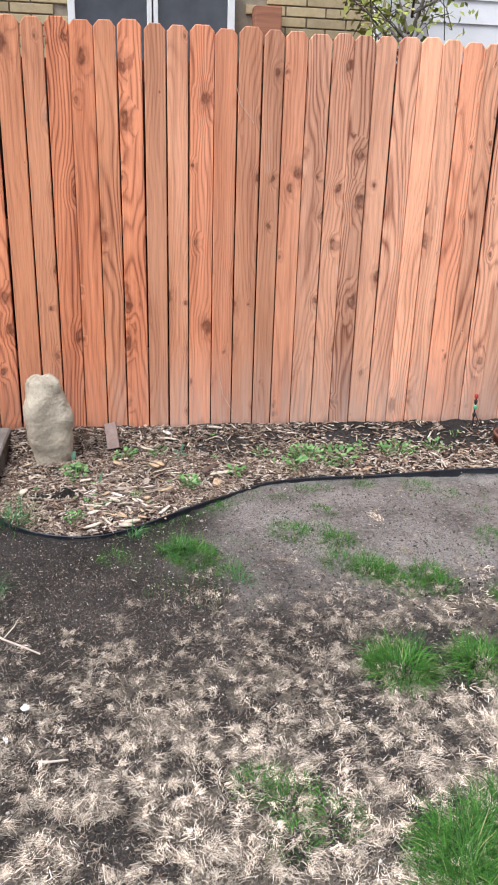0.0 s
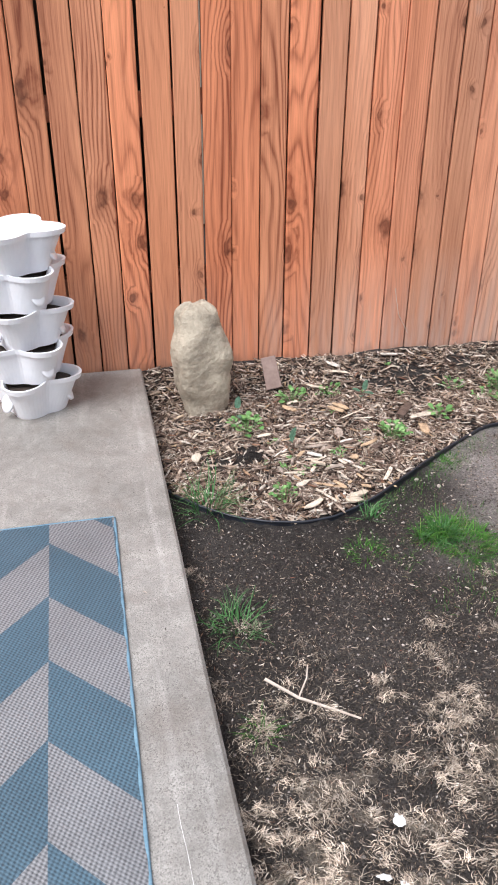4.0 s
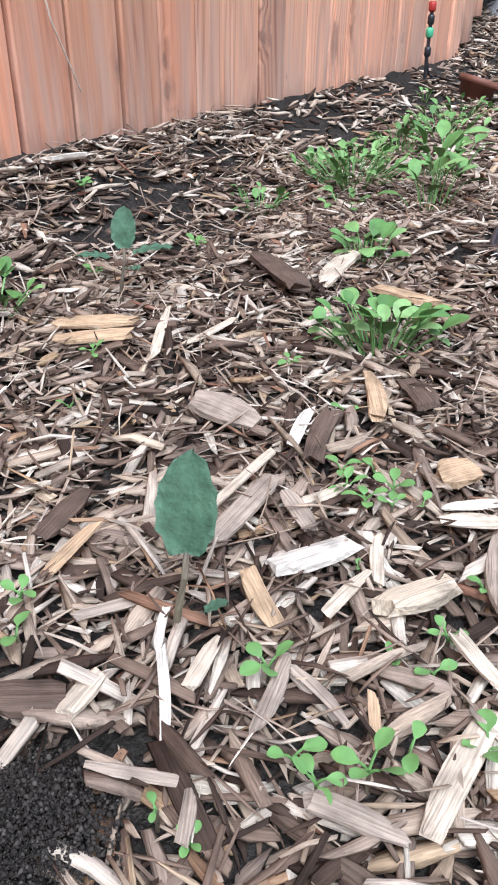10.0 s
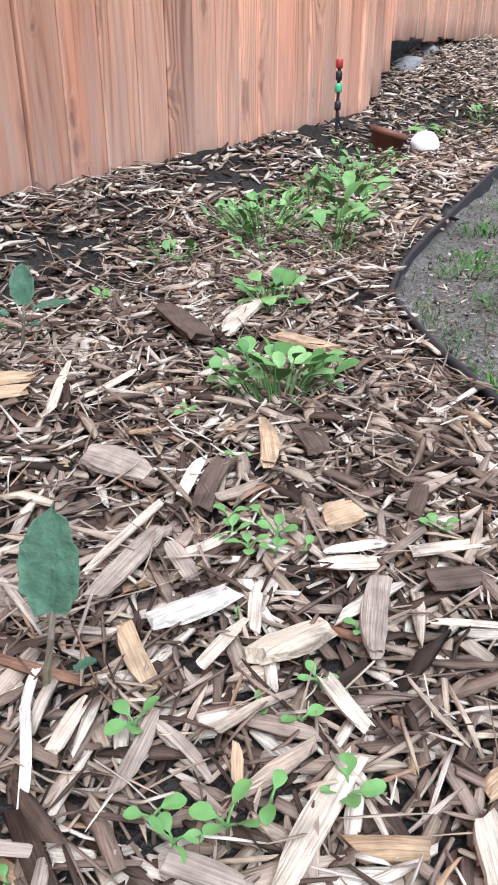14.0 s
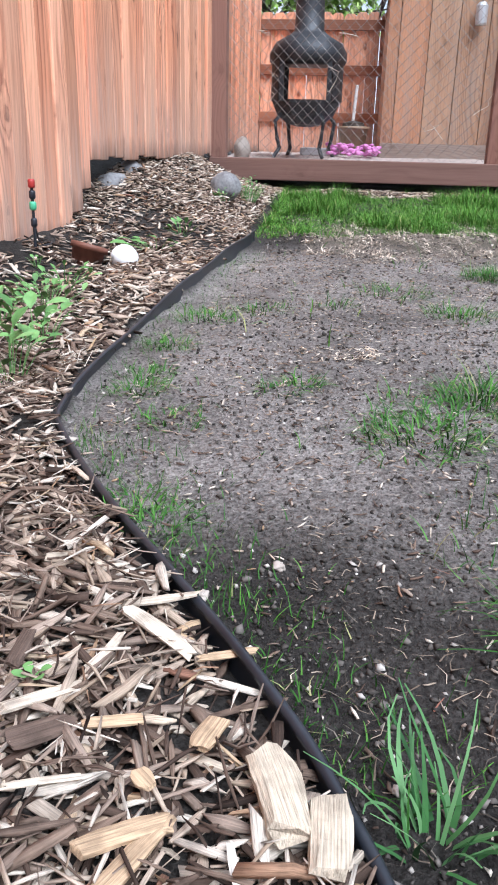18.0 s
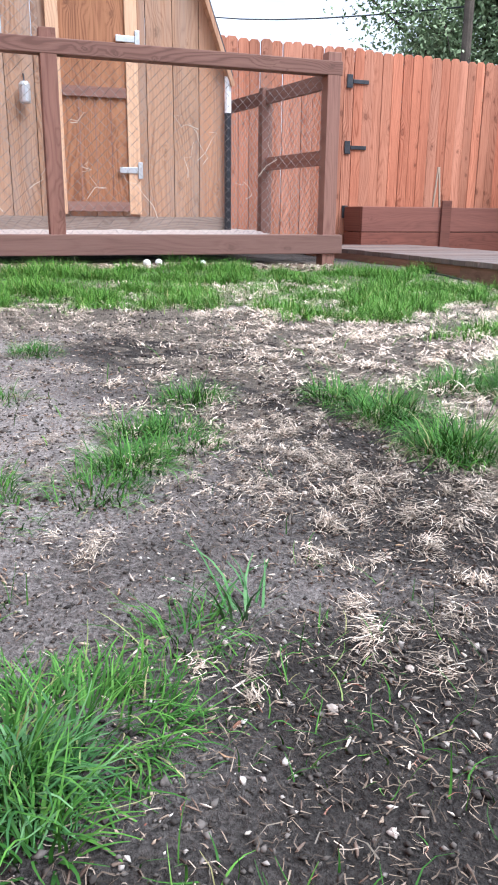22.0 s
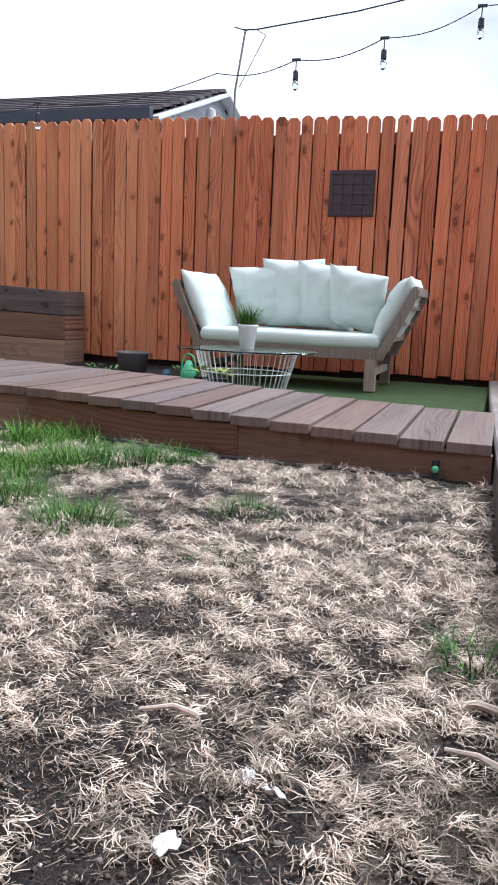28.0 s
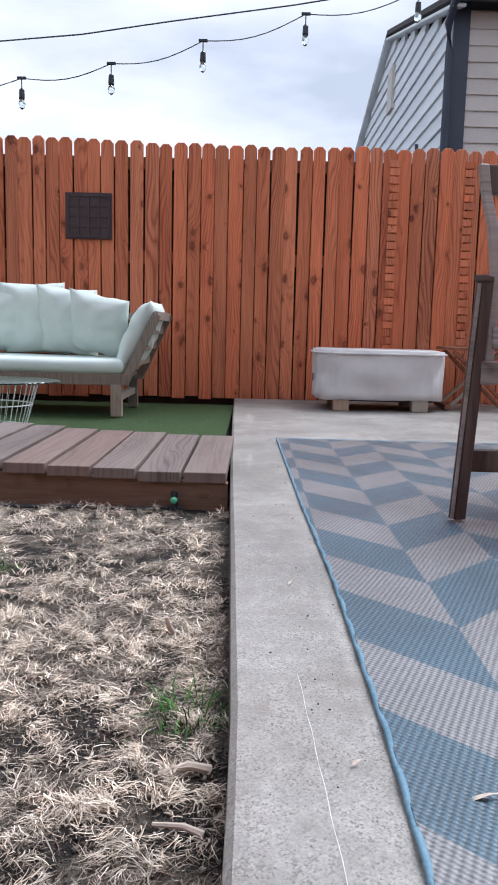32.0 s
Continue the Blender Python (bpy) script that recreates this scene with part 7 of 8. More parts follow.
# ---- raised planter beds ----
def plank_bed(name, label, x0, x1, y0, y1, zb, zt, mat, courses=3, posts=(), drop=0.0, axis="x", top_mat=None):
    base = thing(name, label, "raised bed", ((x0 + x1) / 2, (y0 + y1) / 2, zb))
    for k in range(courses):
        za, zc = zb + (zt - zb) * k / courses, zb + (zt - zb) * (k + 1) / courses - 0.006
        if axis == "x":
            bm = box_bm(x0, x1, y1 - 0.045, y1 + random.Random(k).uniform(-0.004, 0.004), za, zc, bevel=0.006)
            for v in bm.verts:
                v.co.z -= drop * (x1 - v.co.x) / (x1 - x0) * (v.co.z - zb) / (zt - zb)
            mat_ = top_mat if top_mat and k == courses - 1 else mat
            part("plank", bm, mat_, base)
            for xx in (x0, x1 - 0.045):
                bm = box_bm(xx, xx + 0.045, y0, y1 - 0.046, za, zc, bevel=0.005)
                for v in bm.verts:
                    v.co.z -= drop * (x1 - v.co.x) / (x1 - x0) * (v.co.z - zb) / (zt - zb)
                part("end_plank", bm, mat_, base)
        else:
            part("plank", box_bm(x0, x0 + 0.045, y0, y1, za, zc, bevel=0.006), mat, base)
            part("end_plank", box_bm(x0 + 0.046, x1, y1 - 0.045, y1, za, zc, bevel=0.006), mat, base)
    part("soil", box_bm(x0 + 0.046, x1 - 0.046 if axis == "x" else x1, y0 + 0.0, y1 - 0.046, zb, zt - 0.05 - drop), m_potsoil, base)
    return base


gb = plank_bed("raised_bed", "grey weathered plank raised bed beside the boardwalk", 4.53, 6.33, -3.36, -2.95, -0.03, 0.625, m_bed_grey)
bb = plank_bed("raised_bed", "brown weathered plank raised bed along the fence", 2.74, 4.46, -3.36, -3.02, -0.03, 0.625, m_bed_brown, drop=0.085, top_mat=m_bed_dark)
part("corner_strap", box_bm(4.462, 4.528, -3.0, -2.935, -0.03, 0.60, bevel=0.004), m_black, bb)
rb = plank_bed("raised_bed", "low red-brown plank bed along the gate fence", 6.6, 6.98, -3.0, -1.02, 0.02, 0.50, m_bed_red, courses=2, axis="y")
part("post", box_bm(6.575, 6.60, -2.0, -1.89, 0.02, 0.56, bevel=0.004), m_bed_red, rb)
for sgn in (-1, 1):
    o = obj("plant_stake", bar((6.75, -1.93 + 0.045 * sgn, 0.44), (6.75, -1.93 + 0.005 * sgn, 0.88), 0.016, 0.016), m_block)
    tagged(o, "thin pale wooden stake in the low bed", "stake", "plant stakes")


# ---- sofa ----
def pillow(w, h, t, seg=14, pinch=0.10):
    """A stuffed cushion: w wide (x), h high (z), t thick (y)."""
    bm = bmesh.new()
    rows_ = {}
    for side in (-1, 1):
        for i in range(seg + 1):
            for j in range(seg + 1):
                u, v = i / seg * 2 - 1, j / seg * 2 - 1
                edge = i in (0, seg) or j in (0, seg)
                if edge and side == 1:
                    rows_[side, i, j] = rows_[-1, i, j]
                    continue
                k = max(0.0, (1 - abs(u) ** 2.6)) ** 0.55 * max(0.0, (1 - abs(v) ** 2.6)) ** 0.55
                px = u * w / 2 * (1 - pinch * (1 - v * v) * 0.5)
                pz = v * h / 2 * (1 - pinch * (1 - u * u) * 0.5)
                wr = 0.10 * t * noise.noise(Vector((u * 2.2 + w * 9, v * 3.4 + h * 5, side))) * (1 - u * u * 0.6)
                rows_[side, i, j] = bm.verts.new((px, side * t / 2 * k + wr, pz))
    for side in (-1, 1):
        for i in range(seg):
            for j in range(seg):
                q = [rows_[side, i, j], rows_[side, i + 1, j], rows_[side, i + 1, j + 1], rows_[side, i, j + 1]]
                bm.faces.new(q if side < 0 else q[::-1])
    return bm


def slab_cushion(x0, x1, y0, y1, z0, z1, r=0.035):
    bm = bmesh.new()
    box(bm, x0, x1, y0, y1, z0, z1)
    bmesh.ops.bevel(bm, geom=bm.edges[:], offset=r, segments=5, affect="EDGES", profile=0.55)
    bmesh.ops.subdivide_edges(bm, edges=[e for e in bm.edges if e.calc_length() > 0.15], cuts=6, use_grid_fill=True)
    for v in bm.verts:
        v.co.z += 0.006 * noise.noise(v.co * 6)
    return bm


SZ = 0.012
sofa = thing("outdoor_sofa", "mint-cushioned grey wooden sofa with slanted slatted arms", "sofa", (0.72, -2.55, SZ))
for x in (0.20, 1.24):
    part("leg", box_bm(x - 0.032, x + 0.032, -2.29, -2.23, SZ, 0.20, bevel=0.004), m_sofa_wood, sofa)
    part("leg", box_bm(x - 0.032, x + 0.032, -2.90, -2.84, SZ, 0.20, bevel=0.004), m_sofa_wood, sofa)
    part("stretcher", box_bm(x - 0.02, x + 0.02, -2.84, -2.29, 0.10, 0.14, bevel=0.004), m_sofa_wood, sofa)
part("seat_rail", box_bm(0.13, 1.31, -2.28, -2.235, 0.195, 0.262, bevel=0.005), m_sofa_wood, sofa)
part("seat_rail", box_bm(0.13, 1.31, -2.90, -2.855, 0.195, 0.262, bevel=0.005), m_sofa_wood, sofa)
for k in range(9):
    x = 0.20 + k * 0.13
    part("seat_slat", box_bm(x - 0.03, x + 0.03, -2.85, -2.285, 0.225, 0.25, bevel=0.003), m_sofa_wood, sofa)
for xb, xt in ((0.15, -0.035), (1.29, 1.465)):
    for y in (-2.26, -2.87):
        part("arm_post", bar((xb, y, 0.22), (xt, y, 0.615), 0.05, 0.035, up=(0, 1, 0)), m_sofa_wood, sofa)
    for f in (0.28, 0.52, 0.76, 0.97):
        x, z = xb + (xt - xb) * f, 0.22 + 0.395 * f
        part("arm_slat", box_bm(x - 0.012, x + 0.012, -2.88, -2.25, z - 0.026, z + 0.026, bevel=0.003), m_sofa_wood, sofa)
    # cushion over the arm
    d = Vector((xt - xb, 0, 0.395)).normalized()
    s = 1 if xt > xb else -1
    bm = moved(pillow(0.62, 0.47, 0.17, 18, 0.06), Matrix.Translation((0, 0, 0.225)))
    nrm = Vector((-d.z * s, 0, d.x * s))
    o_ = Vector((xb, -2.565, 0.25)) + nrm * 0.055
    ym = Vector((0, 1, 0))
    bm.transform(Matrix(((ym.x, nrm.x, d.x, o_.x), (ym.y, nrm.y, d.y, o_.y), (ym.z, nrm.z, d.z, o_.z), (0, 0, 0, 1))))
    bmesh.ops.recalc_face_normals(bm, faces=bm.faces)
    part("arm_cushion", bm, m_cloth, sofa, smooth=True)
for k in range(5):
    part("back_slat", box_bm(0.16, 1.28, -2.965, -2.94, 0.30 + k * 0.07, 0.345 + k * 0.07, bevel=0.003), m_sofa_wood, sofa)
for x in (0.20, 1.24):
    part("back_post", bar((x, -2.89, 0.20), (x, -2.965, 0.62), 0.05, 0.035), m_sofa_wood, sofa)
part("seat_cushion", slab_cushion(0.155, 1.285, -2.86, -2.225, 0.255, 0.345, 0.042), m_cloth, sofa, smooth=True)
for x, y, w, h, lean, tw, roll in ((1.06, -2.80, 0.42, 0.43, -20, -8, 3), (0.83, -2.80, 0.42, 0.48, -15, 4, 1), (0.60, -2.74, 0.40, 0.455, -18, -6, -5), (0.37, -2.62, 0.40, 0.42, -26, -12, -11)):
    c = thing("cushion", "soft mint-green back cushion leaning on the sofa", "cushion", (x, y, 0.345), "sofa cushions")
    part("cover", moved(pillow(w, h, 0.21, 20, 0.12), pose(x, y, 0.345 + h * 0.47, lean, roll, tw)), m_cloth, c, smooth=True)

# ---- wire coffee table with a glass top ----
tab = thing("coffee_table", "white wire basket table with a round glass top", "table", (0.80, -1.80, 0.01))
TXC, TYC = 0.80, -1.72


def ring_pts(rx, ry, z, n=40):
    return [(TXC + rx * math.cos(6.28318 * k / n), TYC + ry * math.sin(6.28318 * k / n), z) for k in range(n + 1)]


m_wire_white = mottled("white_wire", (0.40, 0.45, 0.45), (0.54, 0.58, 0.58), 20, 0.4, 90, 0.03)
for k in range(44):
    a = 6.28318 * k / 44
    c, s = math.cos(a), math.sin(a)
    part("wire", tube_bm(((TXC + 0.22 * c, TYC + 0.17 * s, 0.012), (TXC + 0.285 * c, TYC + 0.22 * s, 0.238)), 0.0017, 4), m_wire_white, tab)
for f in (0.0, 0.5, 1.0):
    part("ring", tube_bm(ring_pts(0.22 + 0.065 * f, 0.17 + 0.05 * f, 0.012 + 0.226 * f), 0.003, 5), m_wire_white, tab)
bm = lathe(((0.0001, 0), (0.395, 0), (0.40, 0.004), (0.395, 0.008), (0.0001, 0.008)), 48)
bm.transform(Matrix.Translation((TXC, TYC, 0.242)) @ Matrix.Diagonal((1, 0.72, 1, 1)))
g = part("glass_top", bm, m_glass, tab, "clear greenish glass")
g.visible_shadow = False
pw = thing("potted_plant", "small grassy plant in a white tapered pot", "potted plant", (0.79, -1.70, 0.251))
PM = Matrix.Translation((0.79, -1.70, 0.2505))
part("pot", moved(lathe(((0.038, 0), (0.052, 0.115), (0.056, 0.118), (0.056, 0.132), (0.050, 0.132), (0.046, 0.11)), 22), PM), m_white, pw, smooth=True)
part("soil", moved(lathe(((0.047, 0.112), (0.01, 0.12)), 14, True), PM), m_potsoil, pw)
n = 260
a, d = RNG.uniform(0, 6.283, n), 0.035 * np.sqrt(RNG.random(n))
v, f = ribbons(0.79 + d * np.cos(a), -1.70 + d * np.sin(a), np.full(n, 0.365), a, RNG.uniform(0.06, 0.15, n), RNG.uniform(0.003, 0.006, n), RNG.normal(1.15, 0.25, n), RNG.uniform(0.1, 0.8, n), RNG.normal(0, 0.4, n))
o = bulk("foliage", v, f, m_grass)
del o["kind"]
o.parent, o.matrix_parent_inverse = pw, Matrix.Translation((0.79, -1.70, 0.251)).inverted()
for x, y in ((1.05, -1.70), (0.92, -1.66)):
    a_ = RNG.uniform(0, 6.28, 8)
    seed_ = thing("young_plant", "yellow-green seedling in a small black pot under the table", "potted plant", (x, y, 0.02), "small pots")
    part("pot", moved(lathe(((0.03, 0), (0.042, 0.07), (0.038, 0.07)), 14, True), Matrix.Translation((x, y, 0.014))), m_black, seed_)
    L = np.full(8, 0.075)
    v, f = leaf_arrays(8, L, L * 0.45, np.tile([[x, y, 0.10]], (8, 1)), a_, RNG.uniform(0.2, 1.0, 8))
    o = bulk("foliage", v, f, m_spring_leaf)
    del o["kind"]
    o.parent, o.matrix_parent_inverse = seed_, Matrix.Translation((x, y, 0.02)).inverted()
# watering can and charcoal planter
can = thing("watering_can", "bright green plastic watering can on the turf", "watering can", (1.38, -2.12, 0.01))
CMX = Matrix.Translation((1.30, -2.12, 0.012)) @ Matrix.Scale(0.72, 4)
part("can_body", moved(lathe(((0.06, 0), (0.072, 0.02), (0.068, 0.08), (0.04, 0.13), (0.022, 0.17), (0.018, 0.17)), 20, True), CMX), m_green, can, smooth=True)
part("handle", tube_bm([(1.30 + 0.045 * math.cos(t), -2.12, 0.10 + 0.075 * math.sin(t)) for t in np.linspace(-0.5, 3.6, 14)], 0.006, 8), m_green, can, smooth=True)
part("spout", tube_bm(((1.27, -2.12, 0.04), (1.22, -2.12, 0.08), (1.20, -2.12, 0.13)), 0.008, 8, 0.006), m_green, can, smooth=True)
cp = thing("charcoal_planter", "round charcoal plastic planter on bare soil", "planter", (1.80, -2.36, 0.0))
part("bowl", moved(lathe(((0.085, -0.01), (0.105, 0.13), (0.11, 0.14), (0.11, 0.15), (0.098, 0.15), (0.09, 0.10)), 26), Matrix.Translation((1.80, -2.36, 0.0))), m_charcoal, cp, smooth=True)
part("soil", moved(lathe(((0.092, 0.11), (0.02, 0.115)), 14, True), Matrix.Translation((1.80, -2.36, 0.0))), m_potsoil, cp)
o = obj("hose_fitting", moved(lathe(((0.02, 0), (0.03, 0.02), (0.03, 0.05), (0.012, 0.07)), 10, True), pose(1.52, -2.3, 0.01, 70, 0, 30)), mottled("blue_plastic", (0.05, 0.12, 0.22), (0.08, 0.2, 0.32), 9, 0.4, 50, 0.05))
tagged(o, "small blue hose fitting lying by the planter", "fitting")
for x, y in ((2.05, -2.5), (2.25, -2.7), (1.95, -2.75), (1.65, -2.85)):
    seedling(x, y, 0.07, 0.06, 14, 0.05, "low weeds growing in the bare strip by the bed")
# green valve on the walkway beam
for x, y, z in ((-0.37, -0.08, -0.01), (2.45, -0.27, 0.02)):
    vv_ = thing("hose_valve", "green and black drip hose valve at the boardwalk edge", "valve", (x, y, z), "hose valves")
    part("body", tube_bm(((x, y, -0.02 + z), (x, y, 0.045 + z)), 0.012, 8), m_black, vv_)
    part("tap", moved(lathe(((0.008, 0), (0.011, 0.004), (0.011, 0.012), (0.006, 0.016)), 10, True), pose(x, y + 0.012, 0.02 + z, -90, 0, 0)), m_green, vv_)
hose = obj("drip_hose", tube_bm([(x, deck_y(x) + 0.02 + 0.012 * math.sin(x * 5), ground(x, deck_y(x) + 0.02) + 0.006) for x in np.linspace(-0.4, 4.6, 60)], 0.007, 6), m_black, smooth=True)
tagged(hose, "black drip hose along the foot of the boardwalk", "hose")

# ---- things on and in front of the south fence ----
FY = -3.392
m_plaque = mottled("dark_plum_metal", (0.035, 0.022, 0.026), (0.07, 0.045, 0.05), 12, 0.6, 90, 0.2)
art = thing("wall_plaque", "square dark metal plaque with a raised lattice pattern", "wall art", (0.60, FY, 1.30))
part("panel", box_bm(0.435, 0.765, FY - 0.004, FY + 0.012, 1.145, 1.465, bevel=0.004), m_plaque, art)
for k in range(5):
    f = 0.455 + k * 0.0725
    part("lattice_bar", box_bm(f - 0.008, f + 0.008, FY + 0.012, FY + 0.022, 1.155, 1.455), m_plaque, art)
    z = 1.165 + k * 0.07
    part("lattice_bar", box_bm(0.445, 0.755, FY + 0.012, FY + 0.020, z - 0.008, z + 0.008), m_plaque, art)
win = thing("salvaged_window", "old white-painted window sash with small panes hung on the fence", "window frame", (4.53, FY, 1.52))
X0, X1, Z0, Z1 = 4.17, 4.905, 1.215, 1.81
for a in ((X0, X1, Z0, Z0 + 0.06), (X0, X1, Z1 - 0.055, Z1), (X0, X0 + 0.05, Z0 + 0.06, Z1 - 0.055), (X1 - 0.05, X1, Z0 + 0.06, Z1 - 0.055)):
    part("sash_rail", box_bm(a[0], a[1], FY, FY + 0.04, a[2], a[3], bevel=0.004), m_paint, win)
part("pane", box_bm(X0 + 0.13, X1 - 0.13, FY + 0.004, FY + 0.012, Z0 + 0.062, Z1 - 0.155), m_dusk, win)
for x in (X0 + 0.115, X1 - 0.13):
    part("muntin", box_bm(x, x + 0.016, FY + 0.002, FY + 0.030, Z0 + 0.06, Z1 - 0.055), m_paint, win)
part("muntin", box_bm(X0 + 0.05, X1 - 0.05, FY + 0.002, FY + 0.028, Z1 - 0.155, Z1 - 0.14), m_paint, win)
for k in range(5):
    z = Z0 + 0.13 + k * 0.078
    for x in (X0 + 0.05, X1 - 0.115):
        part("muntin", box_bm(x, x + 0.065, FY + 0.002, FY + 0.026, z - 0.007, z + 0.007), m_paint, win)
for k in range(4):
    x = X0 + 0.13 + (k + 0.75) * 0.10
    part("muntin", box_bm(x - 0.007, x + 0.007, FY + 0.002, FY + 0.026, Z1 - 0.14, Z1 - 0.055), m_paint, win)
m_amber = mottled("tinted_pane", (0.10, 0.085, 0.07), (0.22, 0.19, 0.16), 8, 0.2, 30, 0.02)
for k in range(5):
    xa = X0 + 0.13 + max(0, (k - 0.25)) * 0.10
    part("small_pane", box_bm(X0 + 0.118 + k * 0.1, X0 + 0.118 + k * 0.1 + 0.094, FY + 0.004, FY + 0.010, Z1 - 0.139, Z1 - 0.056), m_amber, win)
    for x in (X0 + 0.051, X1 - 0.114):
        part("small_pane", box_bm(x, x + 0.062, FY + 0.004, FY + 0.010, Z0 + 0.062 + k * 0.078, Z0 + 0.062 + k * 0.078 + 0.06), m_dusk, win)


def cactus(x, y, z0, h, r, lean, label):
    base = thing("cactus", label, "cactus", (x, y, z0), "cacti")
    bm = bmesh.new()
    rings = []
    for i in range(15):
        t = i / 14
        rr = r * (1.0 if t < 0.9 else max(0.12, math.cos((t - 0.9) / 0.1 * 1.45)))
        rings.append([bm.verts.new((x + lean * t * h + rr * (0.72 + 0.28 * math.cos(5 * 6.28318 * k / 30)) * math.cos(6.28318 * k / 30), y + rr * (0.72 + 0.28 * math.cos(5 * 6.28318 * k / 30)) * math.sin(6.28318 * k / 30), z0 + t * h)) for k in range(30)])
    for ra, rb_ in zip(rings, rings[1:]):
        for k in range(30):
            bm.faces.new((ra[k], ra[(k + 1) % 30], rb_[(k + 1) % 30], rb_[k]))
    bm.faces.new(rings[-1])
    part("stem", bm, m_cactus, base, smooth=True)
    return base


cactus(4.06, -3.14, 0.56, 0.79, 0.055, -0.16, "tall ribbed green column cactus in the raised bed")
cactus(4.24, -3.16, 0.60, 0.30, 0.035, 0.02, "short green column cactus beside a taller one")
cpot = thing("terracotta_pot", "grey-brown clay pot in the raised bed", "flower pot", (4.24, -3.16, 0.56))
part("pot", moved(lathe(((0.05, 0), (0.075, 0.13), (0.08, 0.13), (0.08, 0.16), (0.07, 0.16), (0.065, 0.12)), 20, True), Matrix.Translation((4.24, -3.16, 0.555))), m_slate, cpot, smooth=True)
o = obj("wooden_crate", box_bm(4.38, 4.66, -3.25, -3.10, 0.56, 0.70, bevel=0.006), m_terracotta)
tagged(o, "small dark red wooden box in the raised bed", "box")
jar = thing("bottle_planter", "pale cup holding a slim patterned bottle", "ornament", (4.74, -3.12, 0.57))
part("cup", moved(lathe(((0.03, 0), (0.04, 0.09), (0.035, 0.09)), 16, True), Matrix.Translation((4.74, -3.12, 0.57))), m_zinc, jar, smooth=True)
part("bottle", moved(lathe(((0.022, 0.09), (0.036, 0.14), (0.036, 0.24), (0.018, 0.29), (0.026, 0.33), (0.02, 0.38), (0.008, 0.40)), 16, True), Matrix.Translation((4.74, -3.12, 0.57))), m_cord, jar, smooth=True)
# macrame hanging
mac = thing("macrame_hanging", "cream knotted macrame wall hanging with a hoop on the fence", "macrame", (5.16, FY, 0.9))
part("hoop", tube_bm([(5.16 + 0.13 * math.cos(t), FY + 0.03, 1.13 + 0.13 * math.sin(t)) for t in np.linspace(0, 6.28318, 25)], 0.006, 6), m_cord, mac)
for k in range(17):
    x = 5.06 + k * 0.0125
    zt = 1.13 + 0.115 * math.sqrt(max(0, 1 - ((x - 5.16) / 0.125) ** 2))
    part("cord", tube_bm([(x + 0.012 * math.sin(j * 1.3 + k) * (1 + j * 0.25), FY + 0.035 + 0.006 * (j % 2), zt + (0.60 + 0.05 * math.sin(k * 2.1) - zt) * j / 8) for j in range(9)], 0.0075, 5), m_cord, mac)
hk = thing("plant_hanger", "dark metal trowel hanging on the fence", "garden tool", (4.99, FY, 1.35))
part("handle", tube_bm(((4.985, FY + 0.02, 1.32), (4.985, FY + 0.02, 1.52)), 0.012, 8), m_rail, hk)
part("blade", moved(lathe(((0.008, 0), (0.04, 0.06), (0.035, 0.12), (0.01, 0.13)), 12, True), Matrix.Translation((4.99, FY + 0.025, 1.20)) @ Matrix.Diagonal((1, 0.3, 1, 1))), m_iron, hk)
vine = obj("climbing_vine", tube_bm([(6.97 - 0.02 * k, -3.2 + 0.06 * math.sin(k * 1.1) + 0.02 * k, 0.5 + 0.07 * k) for k in range(9)], 0.006, 5), m_leaf)
tagged(vine, "thin green vine climbing in the fence corner", "vine")

# ladder of short pale slats on two fence boards
for x0 in (-1.555, -2.085):
    lad = thing("slat_ladder", "narrow column of short orange slats on the fence", "trellis", (x0, FY, 1.0), "slat ladders")
    for k in range(24):
        z = 0.40 + k * 0.056
        part("slat", box_bm(x0 - 0.034, x0 + 0.034, FY - 0.006, FY + 0.004, z, z + 0.047, bevel=0.002), m_fence_far, lad)

# ---- string lights ----
LY = -3.18
hooks = [(6.95, 1.86), (4.6, 1.90), (3.55, 1.93), (3.05, 1.95), (1.58, 2.10), (1.00, 2.16), (0.40, 2.265), (-0.21, 2.42), (-0.885, 2.60), (-1.62, 2.76), (-2.4, 2.95)]
lights = thing("string_lights", "black string-light cable with hanging clear bulbs above the fence", "string lights", (0.4, LY, 2.26))
cable = []
for (xa, za), (xb, zb) in zip(hooks, hooks[1:]):
    for k in range(8):
        f = k / 8
        cable.append((xa + (xb - xa) * f, LY, za + (zb - za) * f - 0.085 * math.sin(math.pi * f) * min(1, abs(xb - xa))))
part("cable", tube_bm(cable, 0.0036, 6), m_black, lights)
part("anchor", tube_bm(((6.95, LY, 1.86), (6.95, -3.40, 1.86)), 0.006, 6), m_black, lights)
for x, z in ((3.55, 1.93), (3.05, 1.95), (1.00, 2.16), (0.40, 2.265), (-0.21, 2.42), (-0.885, 2.60), (-1.62, 2.76)):
    s_ = part("socket", moved(lathe(((0.018, -0.10), (0.020, -0.09), (0.018, -0.04), (0.008, -0.03), (0.004, -0.028)), 10, True), Matrix.Translation((x, LY, z - 0.035))), m_black, lights)
    part("drop_wire", tube_bm(((x, LY, z - 0.065), (x, LY, z + 0.005)), 0.004, 5), m_black, s_)
    part("clip", box_bm(x - 0.03, x + 0.03, LY - 0.008, LY + 0.008, z - 0.008, z + 0.010, bevel=0.003), m_black, s_)
    gl = part("bulb", moved(lathe(((0.003, -0.165), (0.020, -0.15), (0.024, -0.125), (0.016, -0.10)), 12, True), Matrix.Translation((x, LY, z - 0.035))), m_glass, s_, smooth=True)
    gl.visible_shadow = False
